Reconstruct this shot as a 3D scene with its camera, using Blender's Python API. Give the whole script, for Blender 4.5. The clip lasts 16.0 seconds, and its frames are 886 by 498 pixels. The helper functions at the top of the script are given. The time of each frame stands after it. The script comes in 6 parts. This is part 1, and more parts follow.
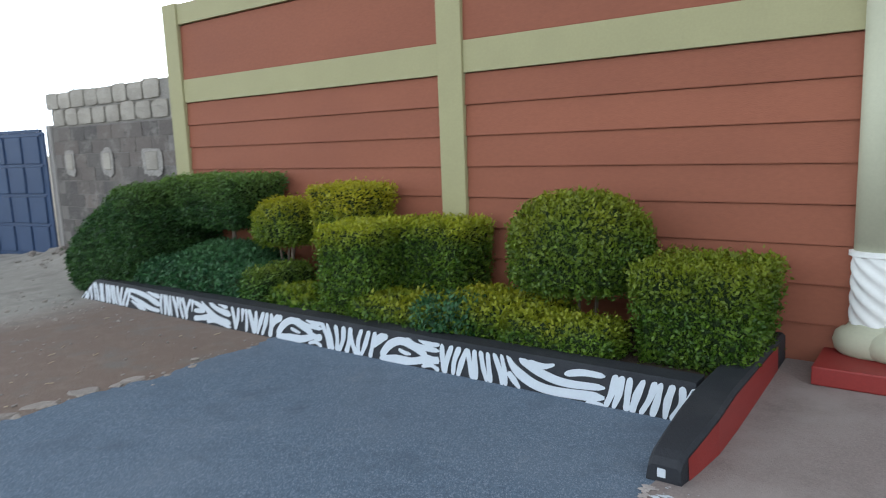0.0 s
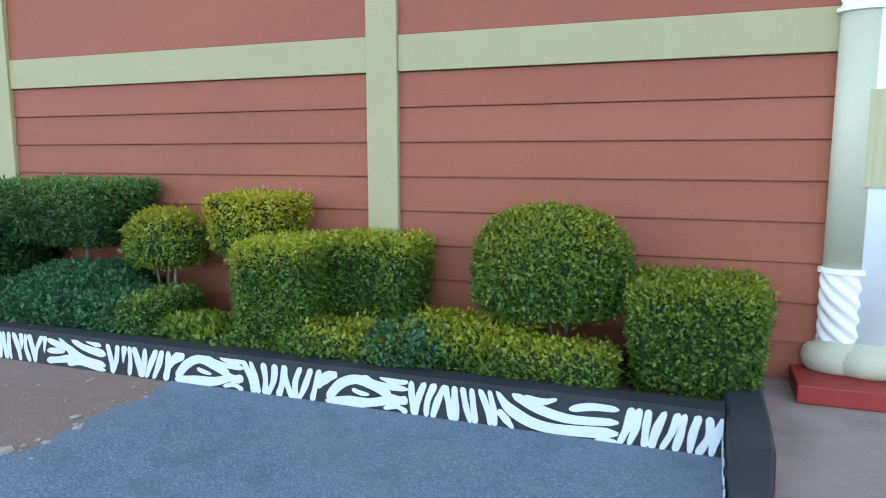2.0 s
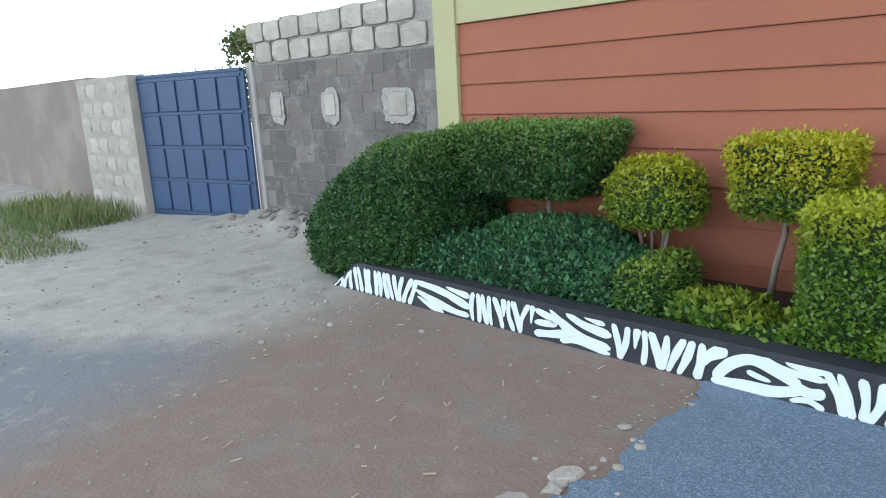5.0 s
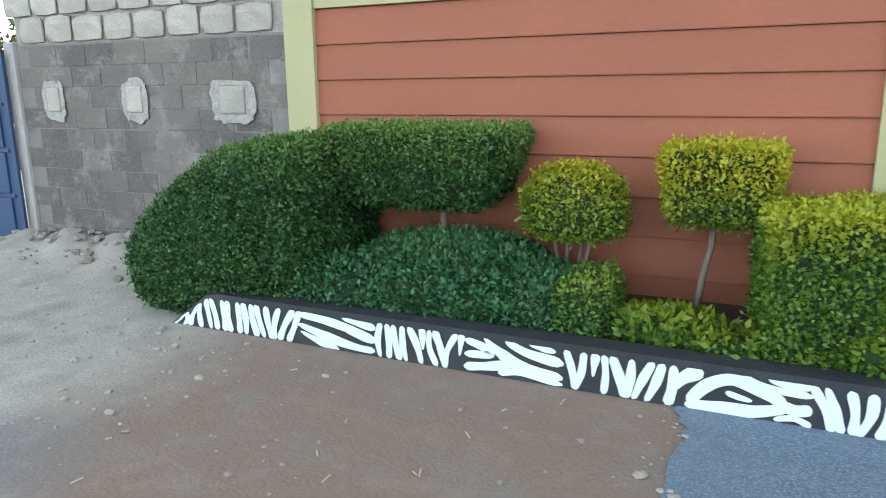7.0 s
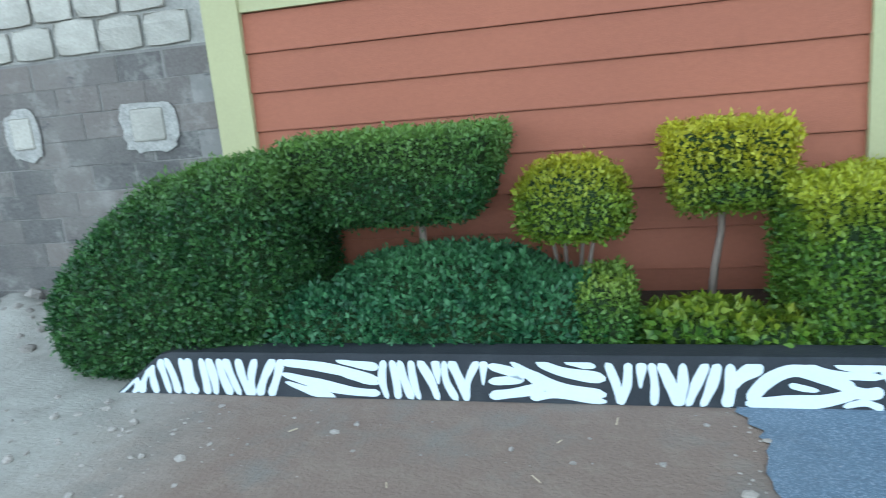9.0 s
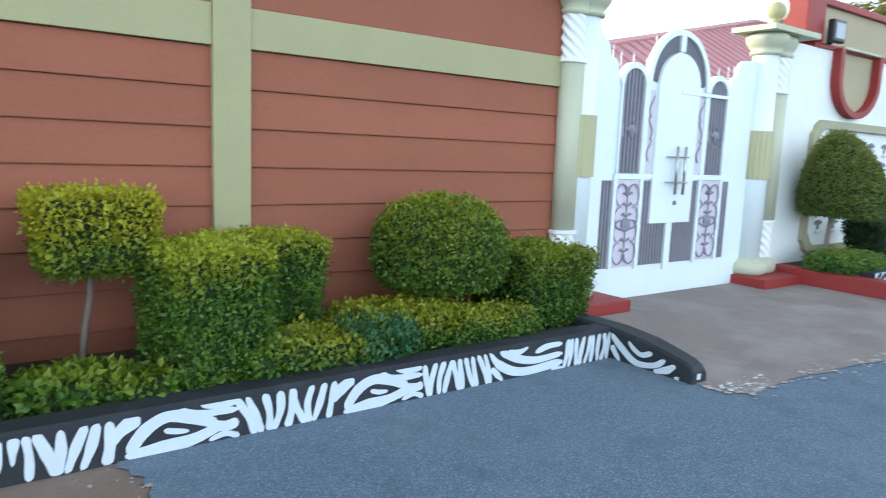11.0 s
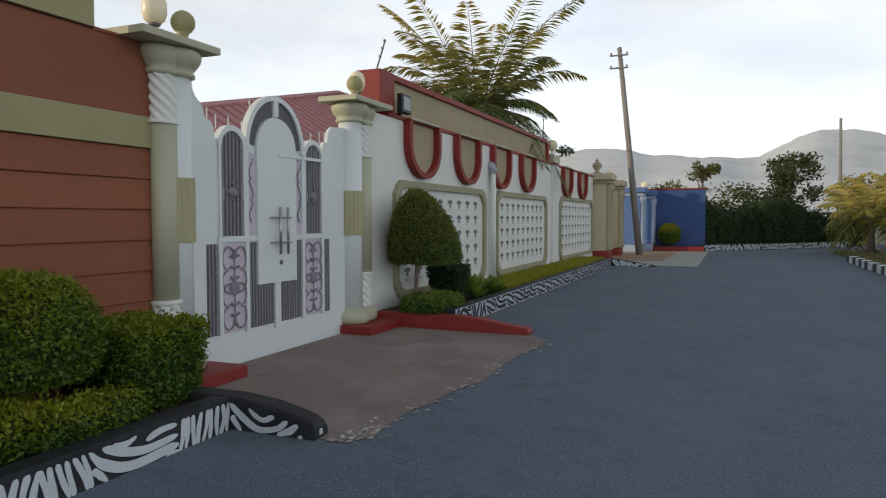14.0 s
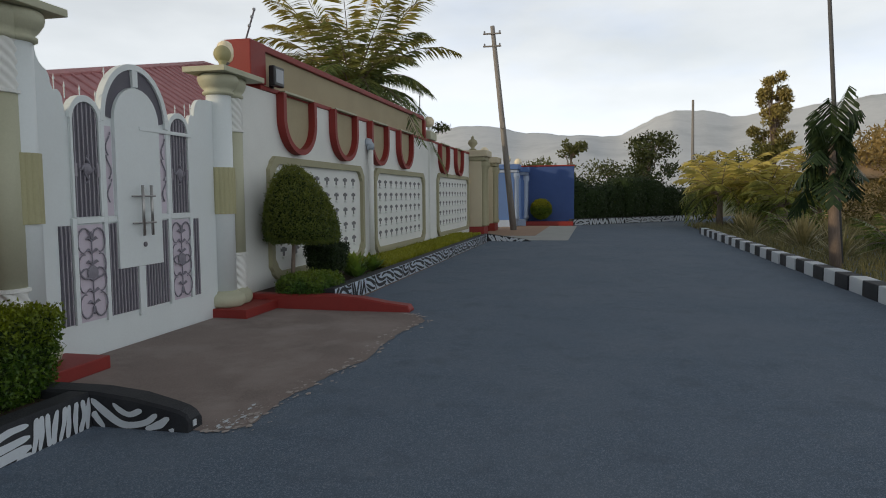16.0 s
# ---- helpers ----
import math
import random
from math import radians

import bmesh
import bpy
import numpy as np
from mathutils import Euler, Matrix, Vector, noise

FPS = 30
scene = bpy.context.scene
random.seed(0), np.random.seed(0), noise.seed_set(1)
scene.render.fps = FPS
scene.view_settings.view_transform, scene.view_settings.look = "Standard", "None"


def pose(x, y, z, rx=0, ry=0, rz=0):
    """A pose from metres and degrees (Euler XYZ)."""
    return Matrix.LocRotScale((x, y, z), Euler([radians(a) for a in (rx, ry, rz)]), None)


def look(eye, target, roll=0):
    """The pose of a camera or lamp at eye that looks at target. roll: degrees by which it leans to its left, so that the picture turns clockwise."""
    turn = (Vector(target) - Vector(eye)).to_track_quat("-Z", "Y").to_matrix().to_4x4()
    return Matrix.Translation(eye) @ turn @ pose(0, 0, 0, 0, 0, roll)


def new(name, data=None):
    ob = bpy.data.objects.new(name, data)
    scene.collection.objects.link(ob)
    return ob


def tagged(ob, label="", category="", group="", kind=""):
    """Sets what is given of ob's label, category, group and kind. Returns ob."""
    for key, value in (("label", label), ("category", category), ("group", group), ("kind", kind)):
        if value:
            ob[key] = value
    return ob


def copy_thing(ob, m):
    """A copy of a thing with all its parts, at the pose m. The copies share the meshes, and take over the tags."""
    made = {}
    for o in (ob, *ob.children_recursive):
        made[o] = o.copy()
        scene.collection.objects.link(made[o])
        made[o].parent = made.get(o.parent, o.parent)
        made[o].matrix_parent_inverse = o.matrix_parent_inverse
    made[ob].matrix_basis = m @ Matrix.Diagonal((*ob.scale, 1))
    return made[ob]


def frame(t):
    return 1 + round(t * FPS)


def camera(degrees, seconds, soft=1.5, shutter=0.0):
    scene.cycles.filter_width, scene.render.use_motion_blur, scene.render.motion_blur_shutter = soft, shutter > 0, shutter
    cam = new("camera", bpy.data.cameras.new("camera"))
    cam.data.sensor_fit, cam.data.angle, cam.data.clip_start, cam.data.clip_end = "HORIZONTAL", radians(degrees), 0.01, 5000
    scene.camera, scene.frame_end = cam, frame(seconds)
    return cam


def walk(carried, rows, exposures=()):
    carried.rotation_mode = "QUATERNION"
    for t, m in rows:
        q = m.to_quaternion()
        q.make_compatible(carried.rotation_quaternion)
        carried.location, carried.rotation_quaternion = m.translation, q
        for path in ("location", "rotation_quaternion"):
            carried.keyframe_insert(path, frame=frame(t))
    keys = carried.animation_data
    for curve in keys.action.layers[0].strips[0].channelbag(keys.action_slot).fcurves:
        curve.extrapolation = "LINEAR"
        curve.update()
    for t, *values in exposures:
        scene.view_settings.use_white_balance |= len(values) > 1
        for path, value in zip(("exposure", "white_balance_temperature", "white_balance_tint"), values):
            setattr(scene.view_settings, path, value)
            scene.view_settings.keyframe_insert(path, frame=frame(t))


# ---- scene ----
cam = camera(65.0, 16.0, soft=1.0, shutter=0.3)
PATH = [
    (0, (3.685, -5.315, 1.647), (2.496, -3.737, 1.339), -2.2),
    (0.5, (3.312, -5.247, 1.583), (2.287, -3.546, 1.35), -2.0),
    (1, (2.985, -5.203, 1.553), (2.034, -3.455, 1.349), 1.2),
    (1.5, (2.657, -5.27, 1.477), (1.889, -3.443, 1.211), -1.1),
    (2, (2.347, -5.274, 1.593), (1.654, -3.418, 1.319), -0.1),
    (2.5, (2.055, -5.143, 1.666), (1.166, -3.374, 1.378), 0.1),
    (3, (1.702, -5.095, 1.667), (0.662, -3.424, 1.313), 1.0),
    (3.5, (1.442, -5.133, 1.705), (0.31, -3.542, 1.273), -3.1),
    (4, (1.192, -5.076, 1.692), (-0.153, -3.679, 1.204), -2.8),
    (4.2, (1.016, -5.065, 1.722), (-0.389, -3.72, 1.258), -3.9),
    (6.5, (-0.567, -5.001, 1.547), (-1.637, -3.37, 1.107), 1.5),
    (7, (-0.909, -4.986, 1.59), (-1.721, -3.213, 1.144), -0.6),
    (7.5, (-1.214, -4.903, 1.527), (-2.102, -3.16, 1.108), -1.3),
    (8, (-1.397, -4.69, 1.508), (-2.343, -2.959, 1.175), -2.8),
    (8.2, (-1.485, -4.654, 1.519), (-2.397, -2.923, 1.106), -5.4),
    (10.3, (-1.816, -5.026, 1.577), (-1.117, -3.185, 1.226), 2.4),
    (10.4, (-1.837, -5.039, 1.588), (-1.038, -3.232, 1.277), 1.8),
    (10.5, (-1.87, -5.035, 1.584), (-0.993, -3.264, 1.276), 2.3),
    (11, (-1.872, -5.022, 1.58), (-0.703, -3.424, 1.299), 2.3),
    (11.5, (-1.863, -5.017, 1.581), (-0.524, -3.549, 1.348), 2.7),
    (12, (-1.841, -5.004, 1.582), (-0.355, -3.676, 1.413), 1.9),
    (12.5, (-1.837, -5.002, 1.582), (-0.226, -3.823, 1.471), 1.4),
    (13, (-1.832, -4.999, 1.582), (-0.123, -3.964, 1.491), 1.1),
    (13.5, (-1.805, -4.982, 1.584), (-0.026, -4.072, 1.492), 0.4),
    (14, (-1.789, -4.973, 1.584), (0.056, -4.207, 1.499), -0.1),
    (14.5, (-1.757, -4.954, 1.586), (0.122, -4.277, 1.477), -1.1),
    (15, (-1.713, -4.928, 1.587), (0.217, -4.415, 1.467), -0.8),
    (15.5, (-1.694, -4.917, 1.588), (0.255, -4.487, 1.456), -0.4),
    (16, (-1.71, -4.926, 1.587), (0.237, -4.494, 1.434), -0.5),
]
walk(cam, [(t, look(eye, target, roll)) for t, eye, target, roll in PATH],
     exposures=[(0, 0.06, 5650, 7), (0.5, 0.14, 5500, 5), (1, 0.18, 5350, 4), (1.5, 0.32, 5100, 5), (2, 0.60, 5000, 5), (2.5, 0.68, 5000, 1), (3, 0.62, 5050, -2), (4, 0.74, 5350, 2), (6.4, 0.52, 5450, 5), (7, 0.79, 5450, 2), (8.2, 0.82, 5250, 0), (10.5, 0.90, 4560, -11), (11, 0.40, 5150, 2), (11.5, 0.22, 5550, 3), (12, -0.10, 5750, 5), (12.5, -0.57, 5900, 6), (13, -0.95, 6050, 8), (13.5, -1.15, 6050, 9), (14.5, -1.37, 6100, 9), (16, -1.50, 6100, 9)])

# ---- light ----
SUN_EL, SUN_AZ = 12.0, 124.0   # degrees; azimuth counted from +x towards +y
world = bpy.data.worlds.new("world")
scene.world = world
world.use_nodes = True
wn, wl = world.node_tree.nodes, world.node_tree.links
wn.clear()
w_out = wn.new("ShaderNodeOutputWorld")
w_bg = wn.new("ShaderNodeBackground")
w_bg.inputs["Strength"].default_value = 0.0565
sky = wn.new("ShaderNodeTexSky")
sky.sky_type = "NISHITA"
sky.sun_disc = False
sky.sun_elevation = radians(SUN_EL)
sky.sun_rotation = radians(90.0 - SUN_AZ)
sky.dust_density = 3.0
sky.air_density = 1.2
sky.altitude = 1500
# thin cloud veil with a few grey banks
w_tc = wn.new("ShaderNodeTexCoord")
w_map = wn.new("ShaderNodeMapping")
w_map.inputs["Scale"].default_value = (1.0, 1.0, 3.2)
w_n = wn.new("ShaderNodeTexNoise")
w_n.inputs["Scale"].default_value = 2.3
w_n.inputs["Detail"].default_value = 7.0
w_n.inputs["Roughness"].default_value = 0.55
w_ramp = wn.new("ShaderNodeValToRGB")
w_ramp.color_ramp.elements[0].color = (0.78, 0.78, 0.78, 1)
w_ramp.color_ramp.elements[0].position = 0.33
w_ramp.color_ramp.elements[1].position = 0.58
w_n2 = wn.new("ShaderNodeTexNoise")
w_n2.inputs["Scale"].default_value = 3.6
w_n2.inputs["Detail"].default_value = 6.0
w_ramp2 = wn.new("ShaderNodeValToRGB")
w_ramp2.color_ramp.elements[0].position = 0.52
w_ramp2.color_ramp.elements[0].color = (13.0, 13.0, 12.7, 1)
w_ramp2.color_ramp.elements[1].position = 0.66
w_ramp2.color_ramp.elements[1].color = (12.4, 12.8, 13.4, 1)
w_mix = wn.new("ShaderNodeMixRGB")
wl.new(w_tc.outputs["Generated"], w_map.inputs["Vector"])
wl.new(w_map.outputs["Vector"], w_n.inputs["Vector"])
wl.new(w_map.outputs["Vector"], w_n2.inputs["Vector"])
wl.new(w_n.outputs["Fac"], w_ramp.inputs["Fac"])
wl.new(w_n2.outputs["Fac"], w_ramp2.inputs["Fac"])
wl.new(w_ramp.outputs["Color"], w_mix.inputs["Fac"])
wl.new(sky.outputs["Color"], w_mix.inputs["Color1"])
wl.new(w_ramp2.outputs["Color"], w_mix.inputs["Color2"])
w_sep = wn.new("ShaderNodeSeparateXYZ")
wl.new(w_tc.outputs["Generated"], w_sep.inputs[0])
w_hz = wn.new("ShaderNodeMapRange")   # the veil is thickest and brightest low down
w_hz.inputs["From Min"].default_value = 0.05
w_hz.inputs["From Max"].default_value = 0.8
w_hz.inputs["To Min"].default_value = 4.2
w_hz.inputs["To Max"].default_value = 0.88
wl.new(w_sep.outputs["Z"], w_hz.inputs["Value"])
w_mul = wn.new("ShaderNodeMixRGB")
w_mul.blend_type = "MULTIPLY"
w_mul.inputs["Fac"].default_value = 1.0
wl.new(w_mix.outputs["Color"], w_mul.inputs["Color1"])
wl.new(w_hz.outputs["Result"], w_mul.inputs["Color2"])
wl.new(w_mul.outputs["Color"], w_bg.inputs["Color"])
wl.new(w_bg.outputs["Background"], w_out.inputs["Surface"])

sun_data = bpy.data.lights.new("sun", "SUN")
sun_data.energy = 5.0
sun_data.angle = radians(0.6)
sun_data.color = (1.0, 0.76, 0.46)
sun = new("sun", sun_data)
_sd = Vector((math.cos(radians(SUN_EL)) * math.cos(radians(SUN_AZ)), math.cos(radians(SUN_EL)) * math.sin(radians(SUN_AZ)), math.sin(radians(SUN_EL))))
sun.matrix_world = look(_sd * 60, (0, 0, 0))

# ---- materials ----
MATS = {}


def mat(name, color, rough=0.7, vary=0.12, scale=3.0, fine=60.0, bump=0.15, bump_scale=80.0, metal=0.0, second=None, second_amount=0.5,
        second_scale=1.2, random_tint=0.0, spec=0.4, trans=0.0, emit=None, emit_strength=0.0, stretch=(1, 1, 1)):
    """A procedural surface: base colour, stains of a second colour, grain and fine relief."""
    if name in MATS:
        return MATS[name]
    m = bpy.data.materials.new(name)
    MATS[name] = m
    m.use_nodes = True
    n, l = m.node_tree.nodes, m.node_tree.links
    b = n["Principled BSDF"]
    b.inputs["Roughness"].default_value = rough
    b.inputs["Metallic"].default_value = metal
    b.inputs["Specular IOR Level"].default_value = spec
    geo = n.new("ShaderNodeNewGeometry")
    mp = n.new("ShaderNodeMapping")
    mp.inputs["Scale"].default_value = stretch
    l.new(geo.outputs["Position"], mp.inputs["Vector"])
    big = n.new("ShaderNodeTexNoise")
    big.inputs["Scale"].default_value = scale
    big.inputs["Detail"].default_value = 5
    small = n.new("ShaderNodeTexNoise")
    small.inputs["Scale"].default_value = fine
    small.inputs["Detail"].default_value = 4
    for t in (big, small):
        l.new(mp.outputs["Vector"], t.inputs["Vector"])
    add = n.new("ShaderNodeMath")
    add.operation = "ADD"
    l.new(big.outputs["Fac"], add.inputs[0])
    l.new(small.outputs["Fac"], add.inputs[1])
    rng = n.new("ShaderNodeMapRange")
    rng.inputs["From Min"].default_value = 0.6
    rng.inputs["From Max"].default_value = 1.4
    rng.inputs["To Min"].default_value = 1 - vary
    rng.inputs["To Max"].default_value = 1 + vary
    l.new(add.outputs[0], rng.inputs["Value"])
    val = n.new("ShaderNodeMixRGB")
    val.blend_type = "MULTIPLY"
    val.inputs["Fac"].default_value = 1
    val.inputs["Color1"].default_value = (*color, 1)
    l.new(rng.outputs["Result"], val.inputs["Color2"])
    last = val.outputs["Color"]
    if second:
        st = n.new("ShaderNodeTexNoise")
        st.inputs["Scale"].default_value = second_scale
        st.inputs["Detail"].default_value = 8
        st.inputs["Roughness"].default_value = 0.65
        l.new(mp.outputs["Vector"], st.inputs["Vector"])
        rp = n.new("ShaderNodeMapRange")
        rp.inputs["From Min"].default_value = 0.48
        rp.inputs["From Max"].default_value = 0.66
        rp.inputs["To Max"].default_value = second_amount
        l.new(st.outputs["Fac"], rp.inputs["Value"])
        mx = n.new("ShaderNodeMixRGB")
        l.new(rp.outputs["Result"], mx.inputs["Fac"])
        l.new(last, mx.inputs["Color1"])
        mx.inputs["Color2"].default_value = (*second, 1)
        last = mx.outputs["Color"]
    if random_tint:
        oi = n.new("ShaderNodeObjectInfo")
        r2 = n.new("ShaderNodeMapRange")
        r2.inputs["To Min"].default_value = 1 - random_tint
        r2.inputs["To Max"].default_value = 1 + random_tint
        l.new(oi.outputs["Random"], r2.inputs["Value"])
        m2 = n.new("ShaderNodeMixRGB")
        m2.blend_type = "MULTIPLY"
        m2.inputs["Fac"].default_value = 1
        l.new(last, m2.inputs["Color1"])
        l.new(r2.outputs["Result"], m2.inputs["Color2"])
        last = m2.outputs["Color"]
    l.new(last, b.inputs["Base Color"])
    if bump:
        bn = n.new("ShaderNodeTexNoise")
        bn.inputs["Scale"].default_value = bump_scale
        bn.inputs["Detail"].default_value = 6
        l.new(mp.outputs["Vector"], bn.inputs["Vector"])
        bp = n.new("ShaderNodeBump")
        bp.inputs["Strength"].default_value = bump
        bp.inputs["Distance"].default_value = 0.02
        l.new(bn.outputs["Fac"], bp.inputs["Height"])
        l.new(bp.outputs["Normal"], b.inputs["Normal"])
    if trans:
        b.inputs["Transmission Weight"].default_value = trans
    if emit:
        b.inputs["Emission Color"].default_value = (*emit, 1)
        b.inputs["Emission Strength"].default_value = emit_strength
    return m


def leaf_mat(name, dark, light, yellow, z0, z1, yellow_amount=0.6, patch_scale=2.2, thin=0.25):
    """Leaves: every leaf its own tone; yellower in patches near the top (z0 to z1), as young growth and as top light
    put into the colour.
    """
    if name in MATS:
        return MATS[name]
    m = bpy.data.materials.new(name)
    MATS[name] = m
    m.use_nodes = True
    n, l = m.node_tree.nodes, m.node_tree.links
    b = n["Principled BSDF"]
    b.inputs["Roughness"].default_value = 0.45
    b.inputs["Specular IOR Level"].default_value = 0.35
    geo = n.new("ShaderNodeNewGeometry")
    mx = n.new("ShaderNodeMixRGB")
    mx.inputs["Color1"].default_value = (*dark, 1)
    mx.inputs["Color2"].default_value = (*light, 1)
    cl = n.new("ShaderNodeTexNoise")   # clumps of older and younger growth
    cl.inputs["Scale"].default_value = 11.0
    cl.inputs["Detail"].default_value = 2
    l.new(geo.outputs["Position"], cl.inputs["Vector"])
    tone = n.new("ShaderNodeMath")
    tone.operation = "MULTIPLY_ADD"
    tone.inputs[1].default_value = 0.9
    l.new(geo.outputs["Random Per Island"], tone.inputs[0])
    cs = n.new("ShaderNodeMapRange")
    cs.inputs["From Min"].default_value = 0.36
    cs.inputs["From Max"].default_value = 0.66
    cs.inputs["To Min"].default_value = -0.5
    cs.inputs["To Max"].default_value = 0.6
    l.new(cl.outputs["Fac"], cs.inputs["Value"])
    l.new(cs.outputs["Result"], tone.inputs[2])
    tone.use_clamp = True
    l.new(tone.outputs[0], mx.inputs["Fac"])
    nz = n.new("ShaderNodeTexNoise")
    nz.inputs["Scale"].default_value = patch_scale
    nz.inputs["Detail"].default_value = 3
    l.new(geo.outputs["Position"], nz.inputs["Vector"])
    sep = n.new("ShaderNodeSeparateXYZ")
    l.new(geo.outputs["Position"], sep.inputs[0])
    # height term: young growth, and the brighter lit tops painted in as yellow
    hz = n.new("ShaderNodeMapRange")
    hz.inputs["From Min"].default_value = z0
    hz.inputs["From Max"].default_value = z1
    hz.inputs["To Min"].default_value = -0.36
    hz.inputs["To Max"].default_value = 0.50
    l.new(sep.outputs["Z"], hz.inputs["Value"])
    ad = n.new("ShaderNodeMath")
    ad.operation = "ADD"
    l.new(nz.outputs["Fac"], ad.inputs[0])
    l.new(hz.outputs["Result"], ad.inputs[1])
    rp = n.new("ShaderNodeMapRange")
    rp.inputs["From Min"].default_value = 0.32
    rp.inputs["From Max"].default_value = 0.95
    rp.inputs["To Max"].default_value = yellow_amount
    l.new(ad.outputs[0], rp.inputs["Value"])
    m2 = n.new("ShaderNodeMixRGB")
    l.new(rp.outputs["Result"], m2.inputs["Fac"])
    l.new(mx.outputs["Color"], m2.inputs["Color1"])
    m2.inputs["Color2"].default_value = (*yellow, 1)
    l.new(m2.outputs["Color"], b.inputs["Base Color"])
    tr = n.new("ShaderNodeBsdfTranslucent")
    l.new(m2.outputs["Color"], tr.inputs["Color"])
    ms = n.new("ShaderNodeMixShader")
    ms.inputs["Fac"].default_value = thin
    l.new(b.outputs["BSDF"], ms.inputs[1])
    l.new(tr.outputs["BSDF"], ms.inputs[2])
    l.new(ms.outputs["Shader"], n["Material Output"].inputs["Surface"])
    return m


ORANGE = mat("terracotta_paint", (0.265, 0.091, 0.049), 0.75, 0.10, 1.5, 40, 0.12, 120, second=(0.225, 0.076, 0.043), second_amount=0.5, second_scale=0.9, random_tint=0.05, stretch=(0.5, 1, 1))
CREAM = mat("cream_paint", (0.36, 0.335, 0.175), 0.65, 0.07, 2, 50, 0.10, 90, second=(0.34, 0.315, 0.17), second_amount=0.35, second_scale=1.5)
CREAM_BAND = mat("light_olive_cream_paint", (0.43, 0.41, 0.24), 0.65, 0.07, 2, 50, 0.08, 90)
CREAM_PALE = mat("pale_cream_paint", (0.48, 0.48, 0.35), 0.6, 0.06, 2, 50, 0.08, 90, second=(0.40, 0.40, 0.29), second_amount=0.35)
WHITE = mat("white_paint", (0.78, 0.79, 0.76), 0.55, 0.05, 2, 40, 0.08, 90, second=(0.66, 0.67, 0.64), second_amount=0.35, second_scale=0.8)
WHITE_METAL = mat("white_metal_paint", (0.74, 0.79, 0.80), 0.4, 0.03, 2, 40, 0.03, 60, second=(0.66, 0.70, 0.70), second_amount=0.25)
ZEBRA_WHITE = mat("kerb_white_paint", (0.57, 0.61, 0.65), 0.6, 0.06, 6, 70, 0.10, 100)
KERB_PALE = mat("kerb_bluish_white_paint", (0.52, 0.59, 0.68), 0.6, 0.08, 6, 70, 0.10, 100)
KERB_BLACK = mat("kerb_black_paint", (0.018, 0.020, 0.025), 0.65, 0.25, 4, 60, 0.25, 90, second=(0.05, 0.052, 0.056), second_amount=0.4, second_scale=3)
RED = mat("red_oxide_paint", (0.25, 0.027, 0.022), 0.55, 0.12, 4, 60, 0.12, 90, second=(0.22, 0.03, 0.025), second_amount=0.5)


def asphalt_mat():
    """Blue-grey chippings in dark binder: single stones, worn patches and dusty stains."""
    m = bpy.data.materials.new("asphalt")
    m.use_nodes = True
    n, l = m.node_tree.nodes, m.node_tree.links
    b = n["Principled BSDF"]
    b.inputs["Roughness"].default_value = 0.9
    b.inputs["Specular IOR Level"].default_value = 0.3
    geo = n.new("ShaderNodeNewGeometry")
    vor = n.new("ShaderNodeTexVoronoi")
    vor.inputs["Scale"].default_value = 150.0
    l.new(geo.outputs["Position"], vor.inputs["Vector"])
    bw = n.new("ShaderNodeSeparateColor")
    l.new(vor.outputs["Color"], bw.inputs[0])
    ramp = n.new("ShaderNodeValToRGB")
    ramp.color_ramp.elements[0].color = (0.078, 0.106, 0.147, 1)
    ramp.color_ramp.elements[1].color = (0.215, 0.255, 0.31, 1)
    ramp.color_ramp.elements[1].position = 1.0
    mid = ramp.color_ramp.elements.new(0.62)
    mid.color = (0.106, 0.149, 0.206, 1)
    l.new(bw.outputs[0], ramp.inputs["Fac"])
    last = ramp.outputs["Color"]
    for scale, lo, hi, amount, tint in ((0.55, 0.42, 0.66, 0.45, (0.165, 0.195, 0.24)), (2.4, 0.52, 0.70, 0.50, (0.075, 0.098, 0.134)), (6.5, 0.58, 0.72, 0.40, (0.20, 0.225, 0.255))):
        t = n.new("ShaderNodeTexNoise")
        t.inputs["Scale"].default_value = scale
        t.inputs["Detail"].default_value = 8
        t.inputs["Roughness"].default_value = 0.66
        l.new(geo.outputs["Position"], t.inputs["Vector"])
        r = n.new("ShaderNodeMapRange")
        r.inputs["From Min"].default_value, r.inputs["From Max"].default_value = lo, hi
        r.inputs["To Max"].default_value = amount
        l.new(t.outputs["Fac"], r.inputs["Value"])
        mx = n.new("ShaderNodeMixRGB")
        mx.inputs["Color2"].default_value = (*tint, 1)
        l.new(r.outputs["Result"], mx.inputs["Fac"])
        l.new(last, mx.inputs["Color1"])
        last = mx.outputs["Color"]
    l.new(last, b.inputs["Base Color"])
    bp = n.new("ShaderNodeBump")
    bp.inputs["Strength"].default_value = 0.35
    bp.inputs["Distance"].default_value = 0.005
    l.new(vor.outputs["Distance"], bp.inputs["Height"])
    bp.invert = True
    l.new(bp.outputs["Normal"], b.inputs["Normal"])
    return m


ASPHALT = asphalt_mat()
CONCRETE = mat("worn_concrete", (0.232, 0.190, 0.174), 0.9, 0.26, 1.2, 70, 0.25, 110, second=(0.32, 0.272, 0.25), second_amount=0.85, second_scale=0.9)
SOIL = mat("bed_soil", (0.05, 0.032, 0.022), 0.95, 0.35, 6, 60, 0.6, 50)


